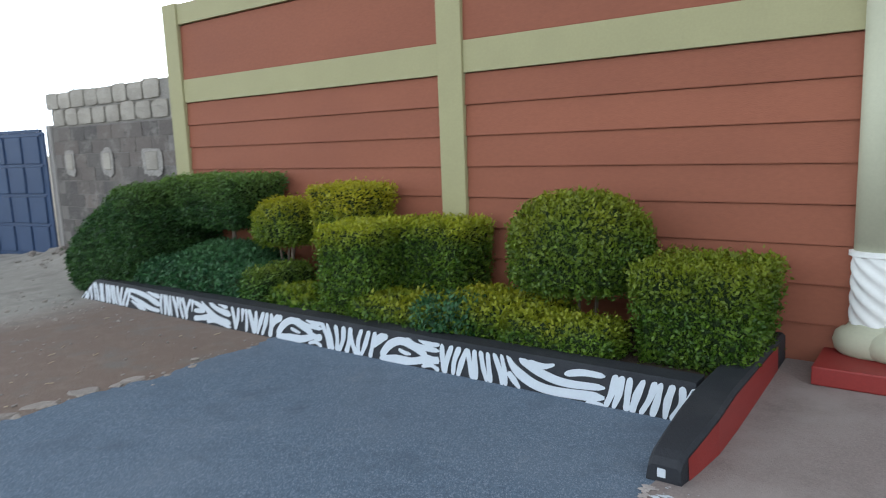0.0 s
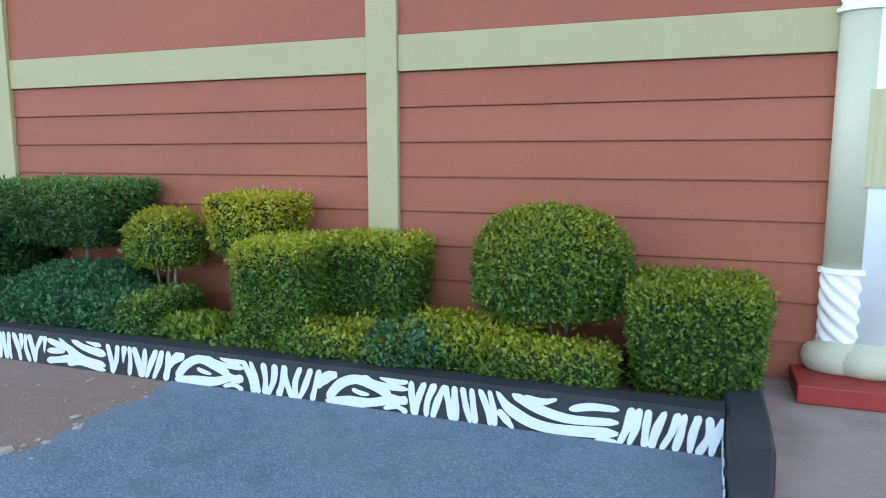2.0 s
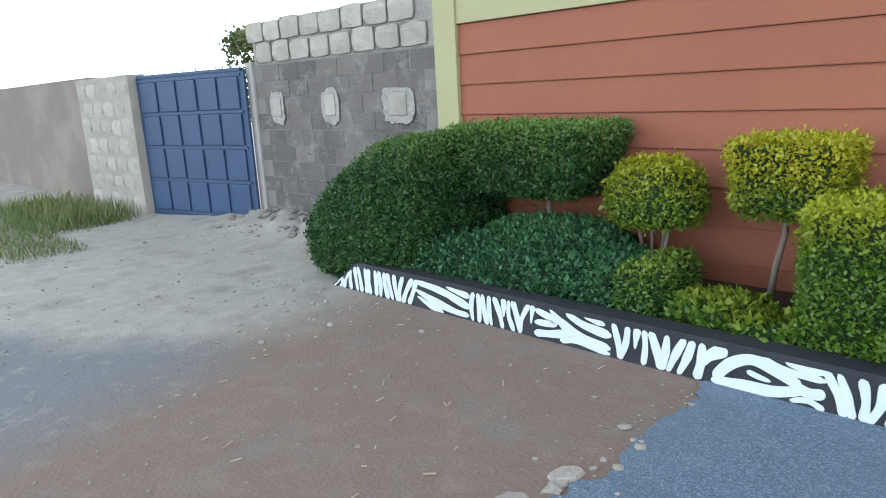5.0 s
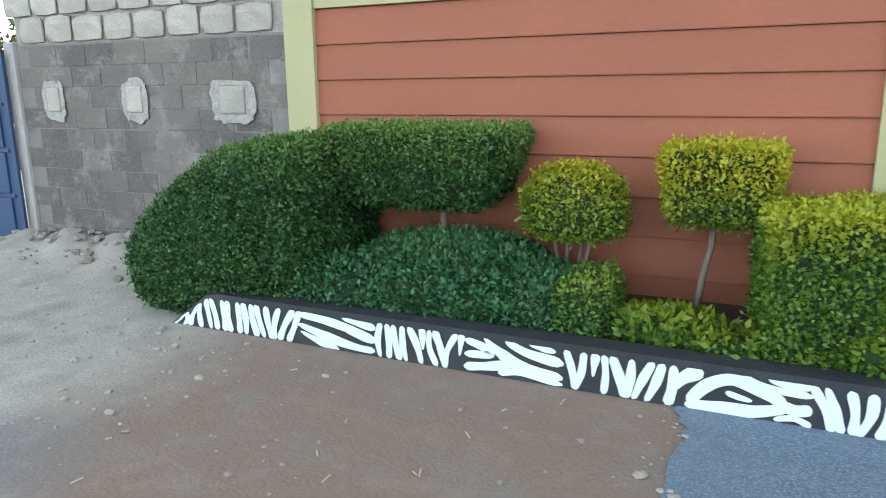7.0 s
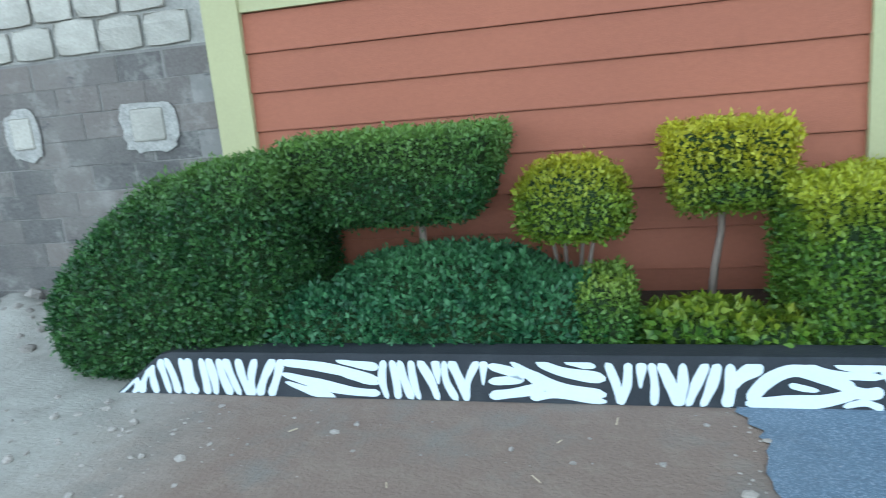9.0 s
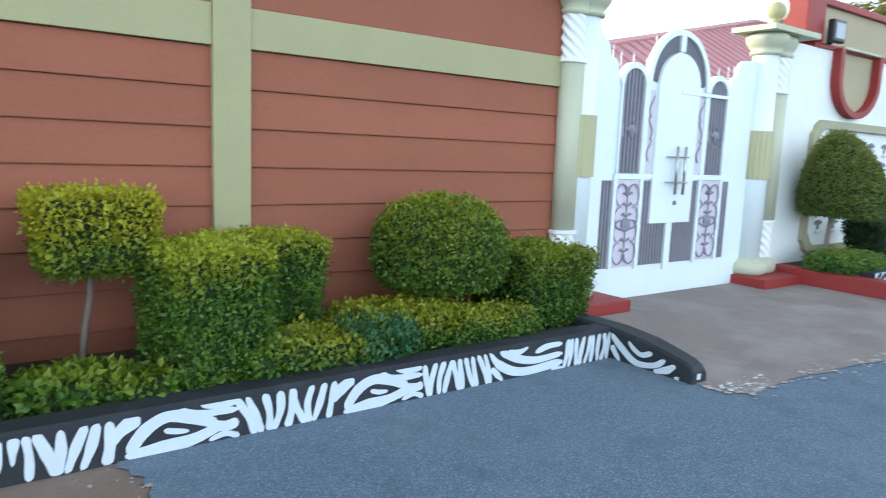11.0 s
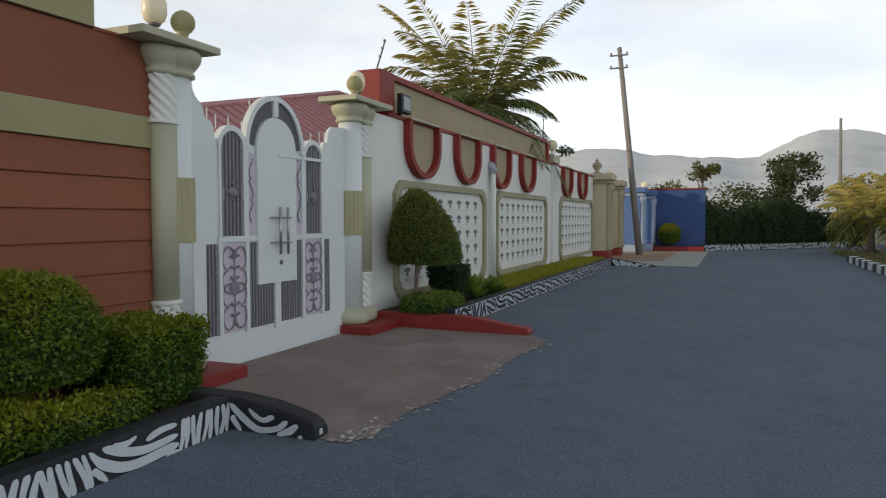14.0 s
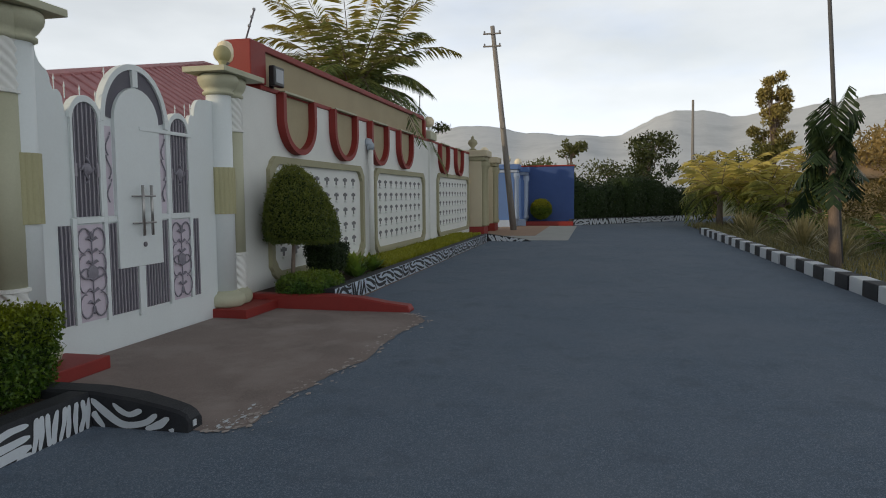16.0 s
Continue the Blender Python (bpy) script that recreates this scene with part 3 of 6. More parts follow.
def leaf_quads(pos, n, size, out=0.5, aspect=0.55):
    count = len(pos)
    r = rs.normal(0, 1, (count, 3))
    r /= np.linalg.norm(r, axis=1)[:, None]
    d = n * out + r * 0.8 + np.array([0, 0, 0.25])
    d /= np.linalg.norm(d, axis=1)[:, None]
    face = n + 0.68 * rs.normal(0, 1, (count, 3)) + np.array([0, 0, 0.15])   # blades turn outwards to the light
    side = np.cross(d, face)
    side /= np.linalg.norm(side, axis=1)[:, None] + 1e-9
    L = size * rs.uniform(0.6, 1.35, (count, 1))
    W = L * aspect * 0.5
    base = pos - d * L * 0.35
    up = np.cross(side, d)
    return np.stack([base, pos + side * W + up * W * 0.35, pos + d * L * 0.65, pos - side * W + up * W * 0.35], 1).reshape(-1, 3)


def leaf_object(name, V, material, parent=None, label=""):
    n = len(V) // 4
    me = bpy.data.meshes.new(name)
    me.vertices.add(len(V))
    me.vertices.foreach_set("co", np.ascontiguousarray(V, dtype=np.float32).ravel())
    me.loops.add(n * 4)
    me.loops.foreach_set("vertex_index", np.arange(n * 4, dtype=np.int32))
    me.polygons.add(n)
    me.polygons.foreach_set("loop_start", np.arange(0, n * 4, 4, dtype=np.int32))
    me.polygons.foreach_set("loop_total", np.full(n, 4, dtype=np.int32))
    me.update()
    me.validate()
    me.materials.append(material)
    ob = new(name, me)
    if parent:
        ob.parent = parent
    if label:
        ob["label"] = label
    return ob


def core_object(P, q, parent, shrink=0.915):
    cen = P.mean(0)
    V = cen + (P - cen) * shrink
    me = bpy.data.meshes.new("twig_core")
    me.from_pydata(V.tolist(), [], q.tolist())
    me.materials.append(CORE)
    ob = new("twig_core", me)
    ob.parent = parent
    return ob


def shrub(name, base, blobs, material, label, category="shrub", density=4400, size=0.034, trunks=(), extra=None, group="", shoots=0):
    """A clipped shrub: solid core coloured as the shade between leaves, skin of single leaves, bare stems where they
    show.
    """
    e = empty(name, *base)
    bx, by, bz = base
    off = np.array(base)
    Vs = []
    for kw in blobs:
        P, q = superblob(**kw)
        P = P - off
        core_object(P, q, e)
        a, b, c, d = (P[q[:, k]] for k in range(4))
        area = np.linalg.norm(np.cross(c - a, d - b), axis=1).sum() / 2
        Vs.append(leaves_on(P, q, int(area * density * 1.35), size * 0.98, out=0.5, jitter=0.021))
        Vs.append(leaves_on(P, q, int(area * density * 0.09), size * 1.05, out=1.2, jitter=0.028))
    leaf_object("foliage", np.concatenate(Vs), material, e)
    if shoots:
        top = np.concatenate(Vs)[::4]
        top = top[top[:, 2] > np.quantile(top[:, 2], 0.72)]
        pick = top[rs.choice(len(top), shoots)]
        Sh = []
        for lift in (0.0, 0.025, 0.05):
            pos = pick + np.stack([rs.normal(0, 0.006, shoots), rs.normal(0, 0.006, shoots), np.full(shoots, lift)], 1)
            Sh.append(leaf_quads(pos, np.tile([0.0, 0.0, 1.0], (shoots, 1)), size * 0.85, 1.4, 0.45))
        leaf_object("young_growth", np.concatenate(Sh), material, e, "loose upright young growth")
    if extra is not None:
        leaf_object("foliage_patch", extra - np.tile(off, (len(extra), 1)), L_BLUE, e, "dark bluish-green patch of leaves")
    for pts, rad in trunks:
        pts = [Vector(p) - Vector(base) for p in pts]
        part("trunk", tube(pts, [rad * (1.15 - 0.3 * i / max(1, len(pts) - 1)) for i in range(len(pts))], 8), BARK, e, smooth=True)
    tagged(e, label, category, group)
    return e

# ---- ground, road, distance ----
def dip(x, y):
    """The street lies a little lower along the planting bed and rises to the gate."""
    return -0.05 * min(1.0, max(0.0, (9.0 - x) / 6.0)) * min(1.0, max(0.0, (-0.1 - y) / 1.25))


def sink(ob):
    """Lets a flat sheet follow the dip."""
    b = bmesh.new()
    b.from_mesh(ob.data)
    for axis, cuts in ((0, (3.0, 5.0, 7.0, 9.0)), (1, (-1.35, -0.72, -0.1))):
        for c in cuts:
            co, no = [0.0, 0.0, 0.0], [0.0, 0.0, 0.0]
            co[axis], no[axis] = c, 1.0
            bmesh.ops.bisect_plane(b, geom=b.verts[:] + b.edges[:] + b.faces[:], plane_co=co, plane_no=no)
    for v in b.verts:
        v.co.z += dip(v.co.x, v.co.y)
    b.to_mesh(ob.data)
    b.free()
    return ob


bm = bmesh.new()
bmesh.ops.create_grid(bm, x_segments=2, y_segments=2, size=2500)
ground = tagged(sink(link_bm("ground", bm, GROUND)), "dusty earth, brown soil and dry grass ground", "ground", kind="structure")


def sheet(name, outline, z, material):
    b = bmesh.new()
    vs = [b.verts.new((x, y, z)) for x, y in outline]
    f = b.faces.new(vs)
    if f.normal.z < 0:
        bmesh.ops.reverse_faces(b, faces=[f])
    b.normal_update()
    if f.normal.z < 0:
        f.normal_flip()
    bmesh.ops.triangulate(b, faces=b.faces[:])
    return link_bm(name, b, material)


rr = random.Random(3)
edge = [(-1.19 + 0.05 * math.sin(y * 2.3 + 0.6) + 0.035 * math.sin(y * 7.1 + 1) + rr.gauss(0, 0.016), y) for y in np.arange(-14.0, -1.30, 0.06)]
road = sink(sheet("road", edge + [(22.6, -1.30), (30.0, -1.4), (34.2, -3.5), (42.3, -10.9), (50, -14.0)], 0.008, ASPHALT))
tagged(road, "worn blue-grey asphalt road with crumbled edge", "road", kind="structure")
rim = bmesh.new()
for x, y in edge:
    if y > -6.5:
        for _ in range(1 + (rr.random() < 0.4)):
            s = 0.006 + 0.032 * rr.random() ** 4
            vs = bmesh.ops.create_icosphere(rim, subdivisions=1, radius=s)["verts"]
            ox, oy = x + rr.gauss(-0.01, 0.07), y + rr.uniform(-0.08, 0.08)
            k = rr.uniform(0.2, 0.4)
            for v in vs:
                v.co = Vector((ox + v.co.x * rr.uniform(0.7, 1.5), oy + v.co.y * rr.uniform(0.8, 1.4), dip(ox, oy) + 0.006 + v.co.z * k))
tagged(link_bm("broken_asphalt_edge", rim, mat("pale_grit", (0.33, 0.29, 0.25), 0.95, 0.25, 9, 60, 0.4, 70)), "crumbled pale grit along the asphalt edge", "rubble", kind="stuff")

drive_edge = [(2.55, -2.32), (2.72, -2.52), (3.3, -2.48), (4.25, -2.60), (4.75, -2.70), (5.9, -2.67), (6.85, -2.80), (7.32, -2.52)]
dl = [(2.74, -0.02)]
for (xa, ya), (xb, yb) in zip(drive_edge, drive_edge[1:]):
    for i in range(8):
        f = i / 8
        dl.append((xa + (xb - xa) * f, ya + (yb - ya) * f + rr.uniform(-0.025, 0.025)))
dl += [(7.36, -2.4), (7.36, -0.02)]
tagged(sink(sheet("driveway", dl, 0.0125, CONCRETE)), "pinkish-grey worn concrete driveway apron", "driveway", kind="structure")
# crumbled pale edge of the concrete
cr = bmesh.new()
for (xa, ya), (xb, yb) in zip(drive_edge, drive_edge[1:]):
    for i in range(40):
        f = rr.random()
        r_ = 0.004 + 0.028 * rr.random() ** 3
        ox, oy = xa + (xb - xa) * f, ya + (yb - ya) * f + rr.gauss(0.03, 0.07)
        vs = [cr.verts.new((ox + r_ * rr.uniform(0.6, 2.2) * math.cos(a), oy + r_ * rr.uniform(0.5, 1.2) * math.sin(a), dip(ox, oy) + 0.0165 + 1e-5 * i)) for a in np.linspace(0, 5.6, 7)]
        hub = cr.verts.new((ox, oy, dip(ox, oy) + 0.0165 + 0.12 * r_))
        for a_, b_ in zip(vs, vs[1:] + vs[:1]):
            cr.faces.new((a_, b_, hub))
tagged(link_bm("crumbled_edge", cr, mat("pale_crumbs", (0.40, 0.355, 0.33), 0.95, 0.2, 9, 60, 0.3, 70)), "pale crumbs along the worn driveway edge", "rubble", kind="stuff")
# spilled white paint
sp = bmesh.new()
for _ in range(60):
    x, y, r = 2.62 + abs(rr.gauss(0, 0.24)), -2.36 + rr.gauss(0, 0.05), 0.003 + 0.02 * rr.random() ** 3
    vs = [sp.verts.new((x + r * rr.uniform(0.6, 2.4) * math.cos(a), y + r * rr.uniform(0.5, 1) * math.sin(a), dip(x, y) + 0.021 + _ * 2e-5)) for a in np.linspace(0, 6.0, 8)]
    sp.faces.new(vs)
tagged(link_bm("paint_spill", sp, ZEBRA_WHITE), "splashes of white paint on the driveway edge", "paint", kind="stuff")


def ridge_height(a):
    xs = [-60, -40, -28, -20, -14, -10.2, -8, -6.2, -4.5, -2, 0, 2.6, 6, 9, 12, 15, 19, 24, 60]
    hs = [5.0, 6.4, 7.3, 6.75, 6.1, 5.75, 6.35, 6.4, 6.0, 4.65, 4.65, 4.8, 5.1, 5.7, 5.5, 4.5, 3.2, 2.4, 1.2]
    return 0.15 + float(np.interp(a, xs, hs)) + 0.05 * math.sin(a * 1.9) + 0.025 * math.sin(a * 5.3 + 1)


bm = bmesh.new()
R0 = 1900.0
rows = []
for k in range(9):
    f = k / 8
    row = []
    for i in range(241):
        a = -60 + i * 0.5
        soft = f * ridge_height(a) + (1 - f) * (5.2 + 0.9 * math.sin(a * 0.31 + 1.1) + 0.35 * math.sin(a * 0.83))
        spur = 22 * f * (1 - f) * (math.sin(a * 1.1 + 5 * f) + 0.6 * math.sin(a * 2.7 - 7 * f + 1))
        h = R0 * math.tan(radians(soft)) * (f ** 0.9)
        r = R0 - 900 * (1 - f) + spur
        row.append(bm.verts.new((r * math.cos(radians(a)), r * math.sin(radians(a)), h - 4)))
    rows.append(row)
for a, b in zip(rows, rows[1:]):
    for i in range(240):
        bm.faces.new((a[i], a[i + 1], b[i + 1], b[i]))
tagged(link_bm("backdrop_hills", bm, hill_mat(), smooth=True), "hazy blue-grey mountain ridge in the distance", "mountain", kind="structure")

# ---- terracotta wall ----
BOARD = 0.28
wall_a = tagged(link_bm("wall_terracotta", box(-4.60, 3.20, 0.03, 0.24, -0.1, 3.18), ORANGE), "terracotta-painted wall of lapped boards", "wall", kind="structure")
part("wall_top", box(-4.60, 2.54, 0.03, 0.24, 3.182, 3.44), ORANGE, wall_a)


def board_mesh(x0, x1, h):
    b = bmesh.new()
    prof = [(0.028, 0.0), (-0.007, 0.0), (-0.009, 0.008), (0.010, h - 0.005), (0.028, h - 0.005)]
    ends = [[b.verts.new((x, y, z)) for y, z in prof] for x in (x0, x1)]
    b.faces.new(ends[0])
    b.faces.new(ends[1][::-1])
    for i in range(5):
        j = (i + 1) % 5
        b.faces.new((ends[0][j], ends[0][i], ends[1][i], ends[1][j]))
    bmesh.ops.recalc_face_normals(b, faces=b.faces)
    return b


for x0, x1 in ((-4.32, -0.275), (0.0, 3.19)):
    first = None
    for k in range(8):
        z = 2.24 - (k + 1) * BOARD
        if first is None:
            first = part("board", board_mesh(x0, x1, BOARD), ORANGE, wall_a)
            first.matrix_basis = pose(0, 0, z)
        else:
            again(first, pose(0, 0, z))
    up = part("board", board_mesh(x0, x1, 0.66), ORANGE, wall_a)
    up.matrix_basis = pose(0, 0, 2.53)
part("band", box(-4.32, -0.275, -0.022, 0.03, 2.243, 2.528, 0.006), CREAM, wall_a, "cream-painted horizontal band")
part("band", box(0.0, 3.19, -0.022, 0.03, 2.243, 2.528, 0.006), CREAM, wall_a, "cream-painted horizontal band")
part("band", box(-4.32, -0.275, -0.022, 0.03, 3.20, 3.445, 0.006), CREAM, wall_a, "cream-painted top band")
part("band", box(0.0, 2.54, -0.022, 0.03, 3.20, 3.445, 0.006), CREAM, wall_a, "cream-painted top band")
part("post", box(-0.275, 0.0, -0.045, 0.03, -0.05, 3.45, 0.008), CREAM, wall_a, "cream-painted wall post")
part("post", box(-4.61, -4.32, -0.045, 0.25, -0.05, 3.46, 0.008), CREAM, wall_a, "cream-painted end post")
part("coping", box(2.542, 3.20, 0.0, 0.25, 3.183, 3.215, 0.006), ORANGE, wall_a)


# ---- zebra-painted kerbs ----
class Zebra:
    """Hand-painted zebra coat on a black kerb face: white brush strokes. s runs along the face in metres, h up it from 0 to 1."""

    def __init__(self, place, seed, s0, s1, tall=0.19, weight=1.12):
        self.weight = weight
        self.place, self.r, self.tall = place, random.Random(seed), tall
        self.bm, self.count = bmesh.new(), 0
        self.s0, self.s1 = s0, s1

    def brush(self, pts, widths):
        """One stroke along a smooth line through (s, h) points; widths in shares of the face's height, rounded ends."""
        r, T = self.r, self.tall
        pts = [(a, b * T) for a, b in pts]
        ext = [(2 * pts[0][0] - pts[1][0], 2 * pts[0][1] - pts[1][1])] + pts + [(2 * pts[-1][0] - pts[-2][0], 2 * pts[-1][1] - pts[-2][1])]
        line = []
        for k in range(1, len(ext) - 2):
            a, b, c, d = ext[k - 1:k + 3]
            for i in range(7):
                t = i / 7
                line.append(tuple(0.5 * (2 * b[m] + (c[m] - a[m]) * t + (2 * a[m] - 5 * b[m] + 4 * c[m] - d[m]) * t * t + (3 * b[m] - a[m] - 3 * c[m] + d[m]) * t ** 3) for m in (0, 1)))
        line.append(pts[-1])
        n = len(line) - 1
        ph = r.uniform(0, 6)
        fs = [i / n for i in range(n + 1)]
        ws = np.interp(fs, np.linspace(0, 1, len(widths)), widths)
        L, R = [], []
        self.count += 1
        for i, (x, y) in enumerate(line):
            a, b = line[max(0, i - 1)], line[min(n, i + 1)]
            dx, dy = b[0] - a[0], b[1] - a[1]
            q = math.hypot(dx, dy) or 1.0
            end = min(1.0, math.sqrt(max(0.0, 1 - (1 - min(i, n - i) / 2.2) ** 2)) if min(i, n - i) < 2.2 else 1.0)
            w = 0.5 * self.weight * ws[i] * T * (0.30 + 0.70 * end) * (1 + 0.08 * math.sin(9 * fs[i] + ph))
            for side, sg in ((L, 1), (R, -1)):
                sx = min(self.s1, max(self.s0, x - sg * dy / q * w))
                sy = min(T * 0.985, max(T * 0.015, y + sg * dx / q * w))
                side.append(self.bm.verts.new(self.place(sx, sy / T, 1 + 0.03 * (self.count % 20))))
        for i in range(n):
            self.bm.faces.new((L[i], L[i + 1], R[i + 1], R[i]))

    def span(self, s0, s1, strokes):
        """Strokes given in shares of a stretch of the kerb."""
        L = s1 - s0
        for pts, w in strokes:
            self.brush([(s0 + f * L, h + self.r.uniform(-0.015, 0.015)) for f, h in pts], w)

    def uprights(self, s0, s1, n, lean=1.0):
        """Steep strokes that meet in pairs, now at the foot, now at the top, with wedges between."""
        r = self.r
        d = (s1 - s0) / n
        sgn = r.choice((-1, 1))
        for k in range(n):
            if r.random() < 0.3:
                sgn = -sgn
            c = s0 + (k + 0.5) * d
            le = sgn * lean * r.uniform(0.15, 0.75) * d
            join = r.choice((0, 1, 2))
            tw = (-0.24 if k % 2 else 0.24) * d
            top, foot = c + le + (tw if join == 1 else 0), c - le + (tw if join == 2 else 0)
            wide = 0.68 * d / self.tall * r.uniform(0.85, 1.12)
            if r.random() < 0.05:      # a short wedge from one edge
                lo, hi = r.choice(((0.0, 0.62), (0.40, 1.0)))
                self.brush([(c, lo), (c + 0.1 * le, 0.5 * (lo + hi)), (c + 0.3 * le, hi)], [wide * (1.1 if lo == 0 else 0.25), wide * 0.8, wide * (0.25 if lo == 0 else 1.1)])
            else:
                bend = r.uniform(-0.34, 0.34) * d
                taper = r.choice(((1.0, 1.05, 0.75), (0.7, 1.0, 1.05), (0.95, 0.85, 0.95)))
                self.brush([(foot, 0.0), (c + bend, 0.5), (top, 1.0)], [wide * t for t in taper])

    def flow(self, s0, s1, up=1):
        """Long strokes that sweep down along the face and fork."""
        if up > 0:
            st = [([(0.0, 0.90), (0.45, 0.78), (1.0, 0.50)], [0.20, 0.22, 0.20]), ([(0.0, 0.62), (0.40, 0.36), (0.75, 0.17), (1.0, 0.16)], [0.15, 0.25, 0.20, 0.17]),
                  ([(0.04, 0.40), (0.30, 0.16), (0.55, 0.02)], [0.08, 0.20, 0.16]), ([(0.58, 0.97), (0.8, 0.86), (1.0, 0.82)], [0.08, 0.17, 0.20]), ([(0.62, 0.60), (0.85, 0.44), (1.0, 0.40)], [0.06, 0.12, 0.10])]
        else:
            st = [([(0.0, 0.88), (0.22, 0.72), (0.27, 0.56), (0.0, 0.50)], [0.17, 0.20, 0.20, 0.16]), ([(0.20, 0.98), (0.40, 0.62), (0.62, 0.36), (1.0, 0.24)], [0.10, 0.26, 0.28, 0.22]),
                  ([(0.0, 0.14), (0.25, 0.24), (0.50, 0.40)], [0.20, 0.22, 0.22]), ([(0.36, 0.14), (0.6, 0.20), (1.0, 0.08)], [0.18, 0.16, 0.16]),
                  ([(0.42, 0.99), (0.65, 0.74), (1.0, 0.62)], [0.14, 0.22, 0.24]), ([(0.66, 1.0), (0.82, 0.92), (0.92, 0.90)], [0.14, 0.16, 0.10])]
        self.span(s0, s1, st)

    def nest(self, s0, s1):
        """Bows hanging one inside the other from the top edge."""
        self.span(s0, s1, [([(-0.02, 0.98), (0.12, 0.50), (0.42, 0.20), (1.0, 0.26)], [0.12, 0.26, 0.27, 0.26]), ([(0.12, 0.98), (0.32, 0.68), (0.60, 0.50), (1.0, 0.56)], [0.20, 0.26, 0.20, 0.20]),
                           ([(0.22, 0.94), (0.38, 0.86), (0.50, 0.95)], [0.16, 0.15, 0.10]), ([(0.60, 0.74), (0.78, 0.86), (1.0, 0.88)], [0.14, 0.20, 0.12]),
                           ([(0.0, 0.48), (0.08, 0.22), (0.14, 0.04)], [0.20, 0.18, 0.10]), ([(0.82, 0.02), (0.92, 0.07), (1.0, 0.02)], [0.10, 0.13, 0.10])])

    def eye(self, s0, s1):
        """A pale almond round a black eye with a white lid, and its tail."""
        self.span(s0, s1, [([(0.10, 0.16), (0.24, 0.62), (0.42, 0.84), (0.62, 0.70), (0.82, 0.46)], [0.22, 0.30, 0.24, 0.24, 0.26]), ([(0.08, 0.10), (0.35, 0.14), (0.60, 0.20), (0.84, 0.40)], [0.20, 0.30, 0.24, 0.24]),
                           ([(0.38, 0.54), (0.48, 0.46), (0.58, 0.42)], [0.10, 0.14, 0.06]), ([(0.76, 0.42), (0.9, 0.38), (1.0, 0.42)], [0.24, 0.24, 0.20]),
                           ([(-0.02, 0.42), (0.06, 0.72), (0.20, 0.98)], [0.12, 0.28, 0.30]), ([(0.50, 0.99), (0.66, 0.78), (1.0, 0.72)], [0.12, 0.16, 0.16]),
                           ([(0.68, 1.0), (0.84, 0.90), (1.0, 0.93)], [0.14, 0.16, 0.14]), ([(0.74, 0.10), (0.88, 0.18), (1.0, 0.06)], [0.12, 0.12, 0.16])])

    def run(self, s0, s1, lo, hi, kinds, rnd):
        s = s0
        while s < s1 - 0.15:
            w = min(rnd.uniform(lo, hi), s1 - s)
            kind = rnd.choice(kinds)
            if kind == "u":
                self.uprights(s, s + w, max(4, int(w / (0.42 * self.tall))))
            elif kind == "f":
                self.flow(s, s + w, rnd.choice((1, -1)))
            elif kind == "n":
                self.nest(s, s + w)
            else:
                self.eye(s, s + w)
            s += w

    def done(self, parent, ink=None):
        bmesh.ops.recalc_face_normals(self.bm, faces=self.bm.faces)
        return part("zebra_stripes", self.bm, ink or ZEBRA_WHITE, parent, "hand-painted zebra strokes")


KY = -1.375     # face of the planter kerb
KT = 0.205      # its top
kerb = empty("planter_kerb", -1.0, KY, 0)
KO = Vector((-1.0, KY, 0))


def off(b, o):
    bmesh.ops.translate(b, verts=b.verts, vec=-Vector(o))
    return b


SLOPE = 0.022   # the face leans out towards its foot
FOOT = -0.06
kb_ = prism([(-4.76, FOOT), (-4.72, FOOT + 0.02), (-4.42, KT - 0.02), (-4.32, KT), (2.515, KT), (2.515, FOOT)], KY, KY + 0.16)
for v in kb_.verts:
    if v.co.y < KY + 0.01:
        v.co.y -= SLOPE * (1 - v.co.z / KT)
part("kerb_body", off(kb_, KO), KERB_BLACK, kerb)


def kerb_rise(s):
    return 0.222 if s > -4.40 else max(0.012, 0.222 * (s + 4.73) / 0.33)


z = Zebra(lambda s, h, k: Vector((s, KY - 0.003 - 0.002 * k - SLOPE * (1 - (h * kerb_rise(s) - 0.05) / KT), -0.048 + h * kerb_rise(s))) - KO, 11, -4.71, 2.51, 0.22)
z.uprights(-4.70, -3.62, 16)
z.flow(-3.62, -3.03)
z.uprights(-3.03, -2.42, 10)
z.flow(-2.42, -1.82, -1)
z.uprights(-1.82, -1.22, 9)
z.eye(-1.22, -0.58)
z.uprights(-0.58, 0.02, 9)
z.eye(0.02, 0.66)
z.uprights(0.66, 1.25, 10)
z.nest(1.25, 1.96)
z.uprights(1.96, 2.51, 9)
z.done(kerb)
tagged(kerb, "low black kerb painted with white zebra stripes", "kerb")

# flank of the bed beside the driveway, sloping down to the road
side = empty("driveway_kerb", 2.62, -1.3, 0)
SO = Vector((2.62, -1.3, 0))


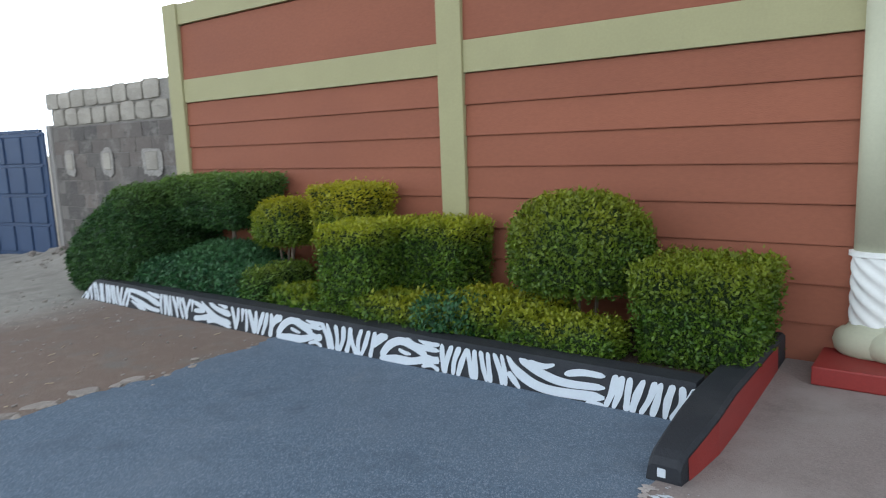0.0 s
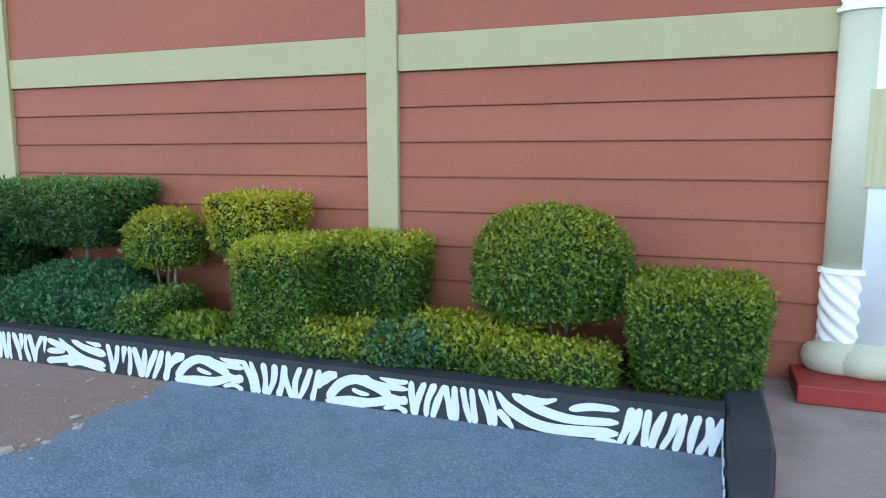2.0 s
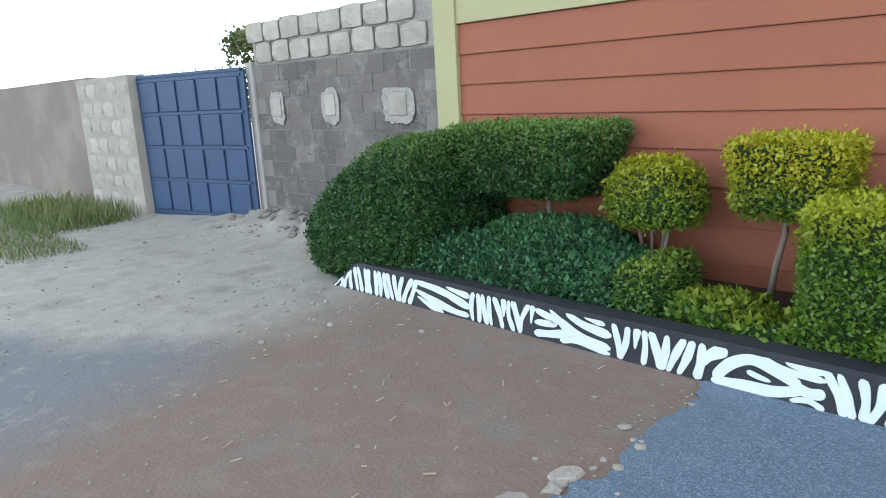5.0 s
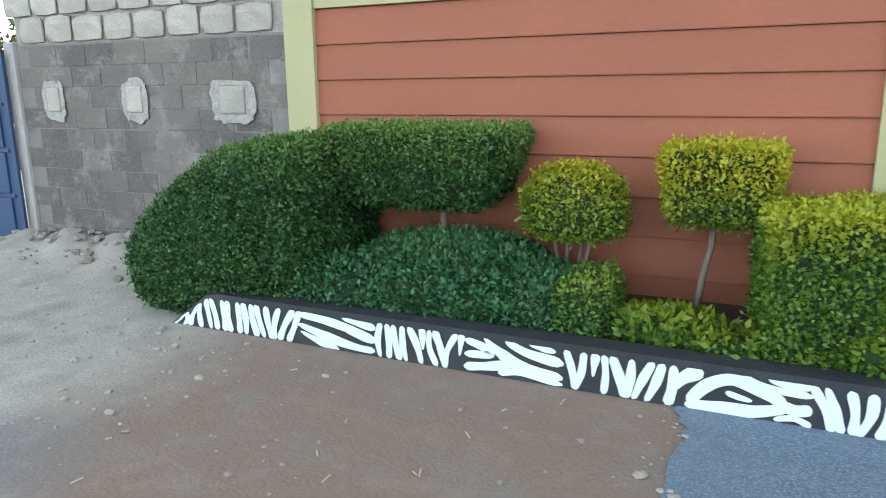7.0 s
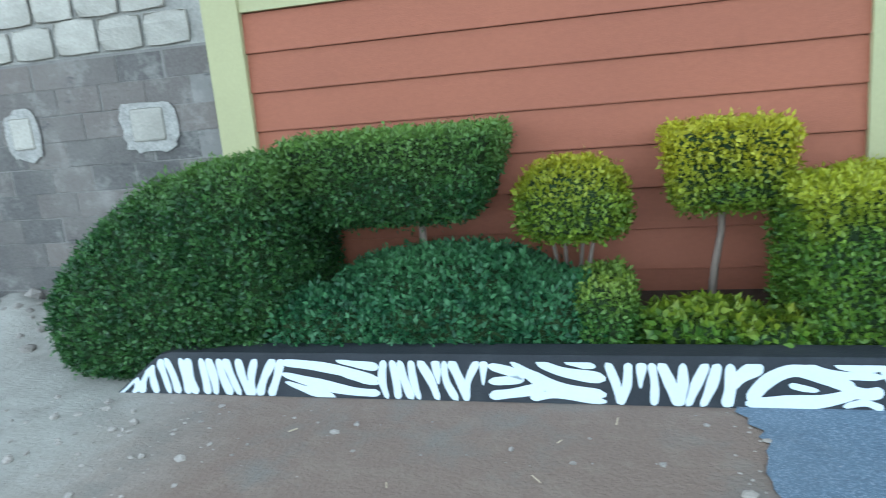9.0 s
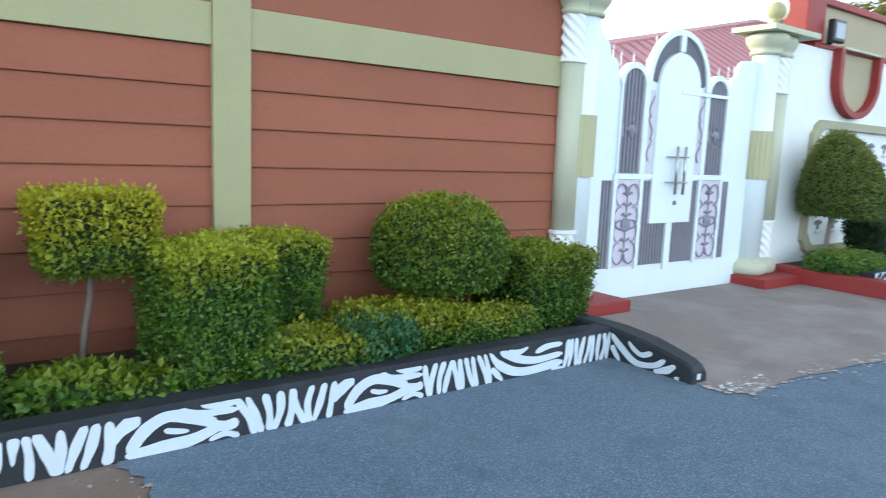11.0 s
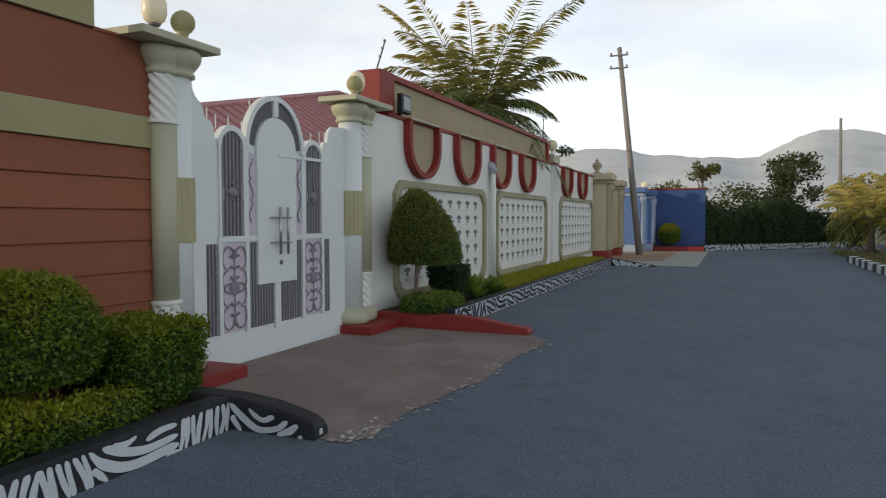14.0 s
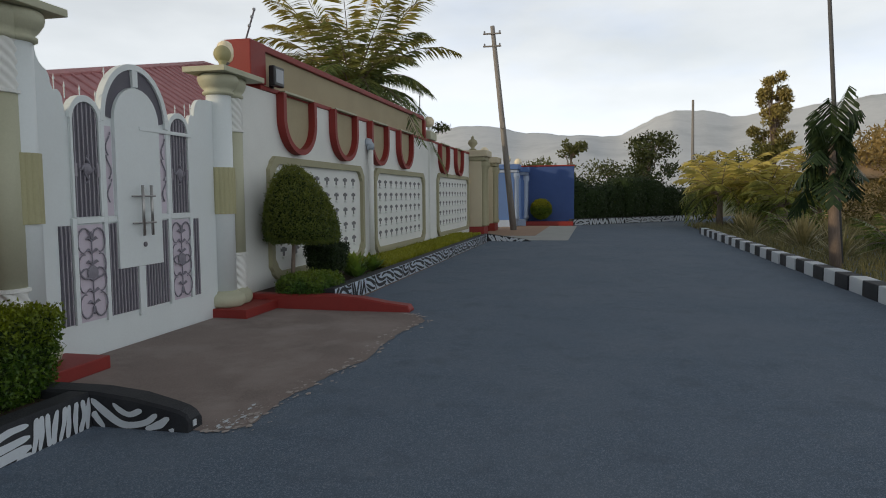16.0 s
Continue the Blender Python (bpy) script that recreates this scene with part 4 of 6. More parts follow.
def flank(x0, x1, rows, foot=0.0, taper=0.0):
    """A kerb running out from the wall, lower towards the road, with worn rounded arrises."""
    b = bmesh.new()
    ring = []
    for y, h in rows:
        c = min(0.02, 0.3 * (h - foot))
        x2, x1 = x1, x1 - 0.05 * max(0.0, min(1.0, (-1.8 - y) / 0.35)) * taper
        ring.append([b.verts.new((x, y, zz)) for x, zz in ((x0 - 0.012, foot), (x1 + 0.006, foot), (x1, h - c), (x1 - c, h), (x0 + c, h), (x0, h - c))])
        x1 = x2
    for a, c in zip(ring, ring[1:]):
        for i in range(6):
            b.faces.new((a[i], a[(i + 1) % 6], c[(i + 1) % 6], c[i]))
    b.faces.new(ring[0])
    b.faces.new(ring[-1][::-1])
    bmesh.ops.recalc_face_normals(b, faces=b.faces)
    return b


FLANK = [(-0.05, KT), (-1.05, KT), (-1.40, KT), (-1.72, 0.175), (-2.0, 0.125), (-2.09, 0.105), (-2.14, 0.08), (-2.165, 0.045)]
part("kerb_body", off(flank(2.522, 2.735, FLANK, FOOT, 1.0), SO), KERB_BLACK, side)
rb = bmesh.new()
va = [(rb.verts.new((2.745 - 0.05 * max(0.0, (-1.8 - y) / 0.35), y, FOOT)), rb.verts.new((2.738 - 0.05 * max(0.0, (-1.8 - y) / 0.35), y, h - 0.03))) for y, h in FLANK[:-2]]
va[0][0].co.y = va[0][1].co.y = -0.30
for (a, b), (c, d) in zip(va, va[1:]):
    rb.faces.new((a, c, d, b))
part("painted_side", off(rb, SO), RED, side, "red-oxide painted inner side")
z = Zebra(lambda s, h, k: Vector((2.508 - 0.003 * k, -s, -0.045 + h * (0.215 if s < 1.4 else max(0.03, 0.215 - 0.135 * (s - 1.4))))) - SO, 5, 1.40, 2.06, 0.21)
z.span(1.40, 2.06, [([(0.0, 0.96), (0.16, 0.60), (0.40, 0.18), (0.66, 0.36), (0.80, 0.86)], [0.20, 0.26, 0.27, 0.24, 0.16]), ([(0.27, 0.98), (0.36, 0.74), (0.48, 0.62), (0.62, 0.92)], [0.12, 0.20, 0.22, 0.18]),
                    ([(0.66, 0.08), (0.82, 0.34), (0.94, 0.82)], [0.20, 0.30, 0.20]), ([(0.02, 0.52), (0.08, 0.30), (0.16, 0.02)], [0.26, 0.22, 0.12]), ([(0.95, 0.04), (0.98, 0.14), (1.0, 0.24)], [0.20, 0.16, 0.1])])
z.done(side)
part("paint_fleck", off(box(2.57, 2.612, -2.171, -2.160, -0.015, 0.03, 0.004), SO), ZEBRA_WHITE, side, "fleck of white paint")
tagged(side, "black driveway kerb with zebra face and red side", "kerb")

bed = tagged(link_bm("planting_bed", box(-4.45, 2.52, KY + 0.16, 0.0, 0.0, 0.13), SOIL), "dark soil of the planting bed", "soil", kind="structure")

# ---- clipped shrubs ----
shrub("round_hedge", (-4.45, -0.8, 0.0), [dict(cx=-4.61, cy=-0.78, z0=-0.05, z1=1.19, hx=0.95, hy=0.66, exp=0.5, vexp=1.75, vbot=0.3, mid=0.36, bottom=0.76),
      dict(cx=-4.06, cy=-0.62, z0=0.03, z1=1.245, hx=0.34, hy=0.62, exp=0.35, vexp=0.4, vbot=0.2)], L_DARK,
      "tall dark-green clipped hedge with a rounded outer shoulder", "hedge", 4200, shoots=420)
shrub("tabletop_shrub", (-2.98, -0.41, 0.13), [dict(cx=-3.13, cy=-0.42, z0=0.78, z1=1.325, hx=0.73, hy=0.38, exp=0.14, vexp=0.09, vbot=0.35, mid=0.5, bottom=0.72)], L_DARK,
      "dark-green shrub clipped to a flat box on one thin stem", "shrub", 4200, trunks=[([(-2.97, -0.41, 0.1), (-2.99, -0.42, 0.5), (-3.0, -0.42, 0.95)], 0.026)])
shrub("mound_hedge", (-2.8, -0.8, 0.1), [dict(cx=-2.80, cy=-0.62, z0=0.02, z1=0.60, hx=0.80, hy=0.46, exp=0.75, vexp=0.8, vbot=0.2, mid=0.25),
      dict(cx=-3.45, cy=-0.92, z0=0.02, z1=0.42, hx=0.50, hy=0.32, exp=0.7, vexp=0.7, vbot=0.2, mid=0.3), dict(cx=-2.75, cy=-0.96, z0=0.02, z1=0.40, hx=0.60, hy=0.26, exp=0.7, vexp=0.6, vbot=0.2, mid=0.3),
      dict(cx=-2.15, cy=-0.80, z0=0.02, z1=0.45, hx=0.34, hy=0.38, exp=0.7, vexp=0.6, vbot=0.2, mid=0.3)], L_BLUE,
      "low mounded bluish-green hedge", "hedge", 3400, 0.042, shoots=420)
shrub("corner_clump", (-1.95, -0.72, 0.1), [dict(cx=-1.83, cy=-0.78, z0=0.03, z1=0.45, hx=0.16, hy=0.40, exp=0.5, vexp=0.45, bottom=0.95)], L_CLUMP,
      "small bright-green clipped clump at the end of the mound", "shrub", 3800)
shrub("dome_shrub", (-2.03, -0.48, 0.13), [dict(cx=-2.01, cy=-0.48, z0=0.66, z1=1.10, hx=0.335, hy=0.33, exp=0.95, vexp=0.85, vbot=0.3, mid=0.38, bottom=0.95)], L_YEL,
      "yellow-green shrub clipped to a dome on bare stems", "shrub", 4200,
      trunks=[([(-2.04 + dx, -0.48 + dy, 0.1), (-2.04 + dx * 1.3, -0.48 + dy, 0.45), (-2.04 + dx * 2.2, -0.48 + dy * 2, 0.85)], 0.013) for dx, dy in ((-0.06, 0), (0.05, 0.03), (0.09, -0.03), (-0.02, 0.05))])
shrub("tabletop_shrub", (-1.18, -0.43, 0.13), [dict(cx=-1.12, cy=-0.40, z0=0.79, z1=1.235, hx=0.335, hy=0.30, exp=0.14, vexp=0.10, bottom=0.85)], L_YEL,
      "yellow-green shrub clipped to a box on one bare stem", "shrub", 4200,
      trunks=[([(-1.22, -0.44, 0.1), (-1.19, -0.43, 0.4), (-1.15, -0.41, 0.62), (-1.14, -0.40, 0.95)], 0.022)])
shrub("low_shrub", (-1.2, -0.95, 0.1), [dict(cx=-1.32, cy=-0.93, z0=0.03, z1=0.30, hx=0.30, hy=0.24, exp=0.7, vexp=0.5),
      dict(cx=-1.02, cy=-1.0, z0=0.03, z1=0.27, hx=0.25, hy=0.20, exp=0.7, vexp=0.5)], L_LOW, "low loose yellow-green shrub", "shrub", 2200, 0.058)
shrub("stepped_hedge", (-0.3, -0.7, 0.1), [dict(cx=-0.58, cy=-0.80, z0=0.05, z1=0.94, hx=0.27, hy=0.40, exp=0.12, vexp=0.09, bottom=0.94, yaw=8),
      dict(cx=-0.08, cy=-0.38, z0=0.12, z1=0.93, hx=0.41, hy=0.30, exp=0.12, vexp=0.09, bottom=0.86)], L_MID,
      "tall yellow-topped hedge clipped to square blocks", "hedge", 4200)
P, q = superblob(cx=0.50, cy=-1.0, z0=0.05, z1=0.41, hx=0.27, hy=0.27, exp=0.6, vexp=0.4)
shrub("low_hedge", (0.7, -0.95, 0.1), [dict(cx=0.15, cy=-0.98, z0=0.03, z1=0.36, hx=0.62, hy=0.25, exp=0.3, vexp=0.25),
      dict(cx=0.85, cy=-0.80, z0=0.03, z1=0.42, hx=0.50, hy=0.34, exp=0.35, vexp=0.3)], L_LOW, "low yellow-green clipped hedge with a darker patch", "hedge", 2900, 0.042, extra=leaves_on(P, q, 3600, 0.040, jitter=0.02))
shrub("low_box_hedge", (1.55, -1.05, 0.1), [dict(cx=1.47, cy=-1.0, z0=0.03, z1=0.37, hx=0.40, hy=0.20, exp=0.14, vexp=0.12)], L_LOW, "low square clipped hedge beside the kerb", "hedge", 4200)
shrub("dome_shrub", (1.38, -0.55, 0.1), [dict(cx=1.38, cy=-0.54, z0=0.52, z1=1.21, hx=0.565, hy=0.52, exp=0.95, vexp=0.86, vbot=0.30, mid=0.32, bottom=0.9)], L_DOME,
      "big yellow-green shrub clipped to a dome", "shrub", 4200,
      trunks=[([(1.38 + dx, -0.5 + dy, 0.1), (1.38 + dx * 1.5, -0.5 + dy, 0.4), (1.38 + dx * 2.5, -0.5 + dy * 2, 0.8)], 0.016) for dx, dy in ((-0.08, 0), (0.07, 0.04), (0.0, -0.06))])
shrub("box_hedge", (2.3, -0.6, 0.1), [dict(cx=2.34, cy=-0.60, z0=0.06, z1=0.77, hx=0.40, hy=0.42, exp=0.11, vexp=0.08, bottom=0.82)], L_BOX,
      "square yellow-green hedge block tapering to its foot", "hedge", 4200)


# ---- gateway columns ----
def twist_profile(z0, z1, r, cx, cy, turns=2.2, flutes=7, seg=56, rows=40):
    b = bmesh.new()
    ring = []
    for i in range(rows + 1):
        f = i / rows
        zz = z0 + (z1 - z0) * f
        ring.append([b.verts.new((cx + (r + 0.012 * math.sin(flutes * (2 * math.pi * k / seg) + turns * 2 * math.pi * f * 2)) * math.cos(2 * math.pi * k / seg),
                                  cy + (r + 0.012 * math.sin(flutes * (2 * math.pi * k / seg) + turns * 2 * math.pi * f * 2)) * math.sin(2 * math.pi * k / seg), zz)) for k in range(seg)])
    for a, c in zip(ring, ring[1:]):
        for k in range(seg):
            b.faces.new((a[k], a[(k + 1) % seg], c[(k + 1) % seg], c[k]))
    bmesh.ops.recalc_face_normals(b, faces=b.faces)
    return b


def fluted(z0, z1, r, cx, cy, n=18, seg=108):
    b = bmesh.new()
    ring = []
    for zz in (z0, z1):
        ring.append([b.verts.new((cx + (r - 0.010 * (0.5 + 0.5 * math.cos(n * 2 * math.pi * k / seg)) ** 3) * math.cos(2 * math.pi * k / seg),
                                  cy + (r - 0.010 * (0.5 + 0.5 * math.cos(n * 2 * math.pi * k / seg)) ** 3) * math.sin(2 * math.pi * k / seg), zz)) for k in range(seg)])
    for k in range(seg):
        b.faces.new((ring[0][k], ring[0][(k + 1) % seg], ring[1][(k + 1) % seg], ring[1][k]))
    b.faces.new(ring[1])
    b.faces.new(ring[0][::-1])
    bmesh.ops.recalc_face_normals(b, faces=b.faces)
    return b


CAP = [(0.15, 2.93), (0.18, 2.945), (0.18, 2.975), (0.155, 2.99), (0.19, 3.03), (0.225, 3.09), (0.235, 3.14), (0.225, 3.18), (0.20, 3.20)]
BASE = [(0.20, 0.12), (0.235, 0.15), (0.25, 0.21), (0.235, 0.27), (0.20, 0.30), (0.175, 0.305), (0.16, 0.33), (0.15, 0.34)]


def gate_column(x_mid, s, lamp_dx, gap):
    """Twin columns under one slab; s = 1 puts the fluted shaft on the +x side."""
    e = empty("gate_column", x_mid, -0.05, 0)
    O = (x_mid, -0.05, 0)
    tx, ty = x_mid - s * 0.155, -0.04
    fx, fy = x_mid + s * gap, -0.005
    P_ = lambda n, b, m, l="", sm=False: part(n, off(b, O), m, e, l, sm)

    def flat(b, k=0.70):
        """Engaged shafts are shallower than they are wide."""
        bmesh.ops.scale(b, verts=b.verts, vec=(1, k, 1), space=Matrix.Translation((0, -ty, 0)))
        return b

    P_("plinth", box(x_mid - 0.46, x_mid + 0.46, -0.48, 0.26, 0.0, 0.125, 0.012), RED, "red-oxide painted plinth")
    P_("base", flat(lathe(BASE, 32, tx, ty)), CREAM_PALE, "", True)
    P_("base", lathe([(r * 1.10, z_) for r, z_ in BASE], 32, fx, fy), CREAM_PALE, "", True)
    P_("twisted_shaft", flat(twist_profile(0.335, 0.80, 0.152, tx, ty)), WHITE, "white twisted rope section", True)
    P_("ring", flat(lathe([(0.15, 0.79), (0.178, 0.795), (0.178, 0.825), (0.15, 0.83)], 32, tx, ty)), WHITE)
    P_("shaft", flat(lathe([(0.15, 0.82), (0.15, 2.50)], 32, tx, ty)), CREAM_PALE, "", True)
    P_("ring", flat(lathe([(0.15, 2.475), (0.176, 2.48), (0.176, 2.505), (0.15, 2.51)], 32, tx, ty)), WHITE)
    P_("twisted_shaft", flat(twist_profile(2.505, 2.935, 0.150, tx, ty)), WHITE, "white twisted rope section", True)
    P_("shaft", lathe([(0.162, 0.33), (0.162, 2.95)], 32, fx, fy), WHITE_METAL, "white shaft", True)
    P_("fluted_band", fluted(1.37, 1.985, 0.186, fx, fy), CREAM_BAND, "cream fluted band")
    P_("capital", flat(lathe(CAP, 32, tx, ty)), CREAM_PALE, "", True)
    P_("capital", lathe([(r * 1.12, z_) for r, z_ in CAP], 32, fx, fy), CREAM_PALE, "", True)
    P_("slab", box(x_mid - 0.50 - 0.14 * (s > 0), x_mid + 0.34 + 0.26 * (s < 0), -0.30, 0.30, 3.20, 3.27, 0.008), CREAM_PALE, "pale grey-cream cap slab")
    bx, by = x_mid + 0.10 * s, -0.05
    P_("finial", lathe([(0.085, 3.275), (0.085, 3.30), (0.05, 3.33), (0.045, 3.36), (0.06, 3.38)] + [(0.115 * math.cos(a), 3.485 + 0.115 * math.sin(a)) for a in np.linspace(-1.1, 1.5, 9)] + [(0.005, 3.605)], 24, bx, by), CREAM, "cream ball finial", True)
    tagged(e, "pair of cream and white ornamental gate columns on a red plinth", "column", "gateway columns")
    l = empty("globe_lamp", x_mid + lamp_dx, 0.08, 3.275)
    part("lamp_stem", lathe([(0.05, 0.0), (0.05, 0.02), (0.02, 0.03), (0.02, 0.12), (0.055, 0.14), (0.06, 0.16)], 16), DARK_METAL, l)
    part("globe", lathe([(0.05, 0.15), (0.095, 0.19), (0.115, 0.25), (0.115, 0.35), (0.092, 0.415), (0.045, 0.45), (0.005, 0.46)], 24), LAMP_GLASS, l, "opal glass globe", True)
    tagged(l, "opal globe lamp on the cap of a gate column", "lamp", "gateway lamps")
    return e


gate_column(3.43, 1, -0.13, 0.005)
gate_column(6.94, -1, 0.20, 0.155)

# ---- gate ----
GX = 5.08
gate = empty("gate", GX, 0.0, 0)
GO = (GX, 0.0, 0)
g_out = [(3.66, 0.0), (3.66, 3.12), (3.72, 3.12)]
g_out += arc(3.86, 2.98, 0.13, 0.20, 180, 250, 4)
g_out += arc(3.80, 2.66, 0.10, 0.13, 80, 0, 4) + arc(3.97, 2.50, 0.075, 0.11, 120, 0, 5)
g_out += arc(4.30, 2.36, 0.225, 0.235, 180, 20, 10)
g_out += arc(GX, 2.42, 0.56, 0.60, 178, 2, 22)
g_out += arc(2 * GX - 4.30, 2.36, 0.225, 0.235, 160, 0, 10)
g_out += arc(6.19, 2.50, 0.075, 0.11, 180, 60, 5) + arc(6.42, 2.66, 0.17, 0.17, 170, 80, 6)
g_out += [(6.52, 2.84), (6.74, 2.84), (6.74, 0.0)]
part("gate_sheet", off(prism(g_out, 0.0, 0.05), GO), WHITE_METAL, gate, "white-painted sheet with scalloped top")


def barred(outline, n, parent, x0, x1, z0, ztop):
    pl = part("dark_panel", off(prism(outline, -0.008, 0.01), GO), GRILLE, parent, "dark grey ribbed metal panel")
    first = None
    for k in range(n):
        x = x0 + (x1 - x0) * (k + 0.5) / n
        h = ztop(x) - z0
        b = box(-0.0055, 0.0055, -0.020, -0.006, 0.0, h, 0.001)
        o = part("rib", b, RIB, pl, "pale grey rib")
        o.matrix_basis = pose(x - GX, 0, z0)


def mirror(o):
    return [(2 * GX - x, zz) for x, zz in o][::-1]


def scroll(parent, cx, z0, z1, w):
    """Wrought scrollwork: paired S curves and a rosette about an upright."""
    H = z1 - z0
    stem = part("scroll_stem", off(tube([(cx, -0.022, z0 + 0.04 * H), (cx, -0.022, z1 - 0.04 * H)], 0.007, 6), GO), SCROLL, parent, "grey wrought stem")
    for zc in (0.28, 0.72):
        for sx in (-1, 1):
            for sz in (-1, 1):
                pts = []
                for i in range(13):
                    a = i / 12 * 1.6 * math.pi
                    rr_ = w * 0.34 * (1 - 0.5 * i / 12)
                    pts.append((cx + sx * (w * 0.30 - rr_ * math.cos(a) * 0.9 + w * 0.02), -0.024, z0 + zc * H + sz * (0.03 * H + rr_ * (1.2 * math.sin(a) + 0.9))))
                part("scroll_curl", off(tube(pts, [0.011 - 0.005 * i / 12 for i in range(13)], 5), GO), SCROLL, stem)
            # leaf sprigs
            for k in (0.0, 0.13, -0.13):
                zz = z0 + (zc + k) * H
                part("sprig", off(tube([(cx, -0.022, zz), (cx + sx * w * 0.16, -0.026, zz + 0.035), (cx + sx * w * 0.26, -0.022, zz + 0.02)], [0.006, 0.016, 0.002], 5), GO), SCROLL, stem)
    r = lathe([(0.001, 0.0), (w * 0.22, 0.004), (w * 0.20, 0.016), (w * 0.08, 0.022), (0.001, 0.026)], 16)
    bmesh.ops.rotate(r, verts=r.verts, cent=(0, 0, 0), matrix=Matrix.Rotation(radians(90), 3, "X"))
    o = part("rosette", r, SCROLL, parent)
    o.matrix_basis = pose(cx - GX, -0.014, (z0 + z1) / 2)


for flip in (False, True):
    F = mirror if flip else (lambda o: o)
    X = (lambda x: 2 * GX - x) if flip else (lambda x: x)
    sarc = lambda x: 2.36 + 0.165 * math.sqrt(max(0, 1 - ((x - X(4.30)) / 0.178) ** 2))
    barred(F([(4.122, 1.41), (4.122, 2.36)] + arc(4.30, 2.36, 0.178, 0.17, 180, 0, 10)[1:] + [(4.478, 1.41)]), 6, gate, X(4.122), X(4.478), 1.41, sarc)
    barred(F([(3.905, 0.37), (3.905, 1.33), (4.06, 1.33), (4.06, 0.37)]), 3, gate, X(3.905), X(4.06), 0.37, lambda x: 1.33)
    barred(F([(4.565, 0.37), (4.565, 1.33), (4.71, 1.33), (4.71, 0.845), (5.025, 0.845), (5.025, 0.37)]), 9, gate, X(4.565), X(5.025), 0.37, lambda x: 0.845 if abs(x - GX) < 0.37 else 1.33)
    ring_o = arc(GX, 2.42, 0.505, 0.545, 178, 97, 12)
    ring_i = arc(GX, 2.40, 0.385, 0.375, 178, 97, 12)
    barred(F(ring_o + ring_i[::-1]), 6, gate, X(4.585), X(4.98), 2.42, lambda x: 2.42)
    o = part("pane", off(box(min(X(4.13), X(4.50)), max(X(4.13), X(4.50)), -0.008, 0.01, 0.37, 1.33), GO), LILAC, gate, "frosted lilac pane")
    scroll(gate, X(4.315), 0.40, 1.30, 0.36)
    o = part("pane", off(box(min(X(4.545), X(4.685)), max(X(4.545), X(4.685)), -0.008, 0.01, 1.41, 2.33), GO), LILAC, gate, "frosted lilac pane")
    for k in range(3):
        z0 = 1.55 + 0.24 * k
        part("scroll_curl", off(tube([(X(4.615) + (0.035 if k % 2 else -0.035) * math.sin(i / 10 * math.pi * 1.5), -0.02, z0 + 0.24 * i / 10) for i in range(11)], 0.008, 5), GO), SCROLL, gate)
    r = lathe([(0.001, 0.0), (0.062, 0.006), (0.05, 0.018), (0.02, 0.028), (0.001, 0.03)], 12)
    bmesh.ops.rotate(r, verts=r.verts, cent=(0, 0, 0), matrix=Matrix.Rotation(radians(90), 3, "X"))
    o = part("rosette", r, SCROLL, gate, "grey metal rosette")
    o.matrix_basis = pose(X(4.30) - GX, -0.018, 1.88)
    for k in range(4):
        a0 = radians(45 + 90 * k)
        pts = [(X(4.30) + (0.05 + 0.075 * i / 8) * math.cos(a0 + 0.9 * math.sin(i / 8 * 2.6)), -0.026, 1.88 + (0.05 + 0.095 * i / 8) * math.sin(a0 + 0.9 * math.sin(i / 8 * 2.6))) for i in range(9)]
        part("petal", off(tube(pts, [0.007, 0.013, 0.015, 0.014, 0.012, 0.010, 0.009, 0.008, 0.006], 5), GO), SCROLL, gate)
    for sx in (-0.155, 0.155):
        part("collar", off(box(X(4.30) + sx - 0.016, X(4.30) + sx + 0.016, -0.030, -0.008, 1.80, 1.93, 0.006), GO), RIB, gate)
    # raised white frame bars
    for x0, x1, z0, z1 in ((4.066, 4.122, 0.36, 1.40), (4.506, 4.562, 0.34, 2.34), (4.123, 4.505, 1.345, 1.405), (4.563, 4.70, 1.345, 1.405), (4.478, 4.505, 1.406, 2.36), (4.092, 4.120, 1.406, 2.36)):
        part("frame_bar", off(box(min(X(x0), X(x1)), max(X(x0), X(x1)), -0.030, 0.0, z0, z1, 0.004), GO), WHITE_METAL, gate)
    part("arch_trim", off(band_prism(F(arc(4.30, 2.36, 0.225, 0.235, 180, 0, 14)), F(arc(4.30, 2.36, 0.178, 0.172, 180, 0, 14)), -0.032, 0.0), GO), WHITE_METAL, gate)
part("arch_trim", off(band_prism(arc(GX, 2.40, 0.57, 0.625, 182, -2, 28), arc(GX, 2.40, 0.505, 0.565, 182, -2, 28), -0.034, 0.0), GO), WHITE_METAL, gate)
part("keystone_bar", off(box(GX - 0.045, GX + 0.045, -0.032, 0.0, 2.785, 3.0, 0.004), GO), WHITE_METAL, gate)
part("centre_bar", off(box(GX - 0.055, GX + 0.055, -0.030, 0.0, 0.30, 0.845, 0.004), GO), WHITE_METAL, gate)
lockp = part("wicket_panel", off(prism([(4.705, 0.848), (4.705, 2.40)] + arc(GX, 2.40, 0.375, 0.37, 180, 0, 22)[1:-1] + [(5.455, 2.40), (5.455, 0.848)], -0.038, 0.0), GO), WHITE_METAL, gate, "white arched lock panel")
part("cross_rail", off(box(5.10, 6.10, -0.046, -0.034, 2.325, 2.365, 0.003), GO), WHITE_METAL, gate)
for hx in (5.04, 5.19):
    hd = part("pull_handle", off(tube([(hx, -0.10, 1.18), (hx, -0.10, 1.73)], 0.016, 10), GO), STEEL, gate, "long brushed-steel pull handle", True)
    for hz in (1.32, 1.61):
        part("stay", off(tube([(hx, -0.10, hz), (hx, -0.03, hz)], 0.010, 8), GO), STEEL, hd)
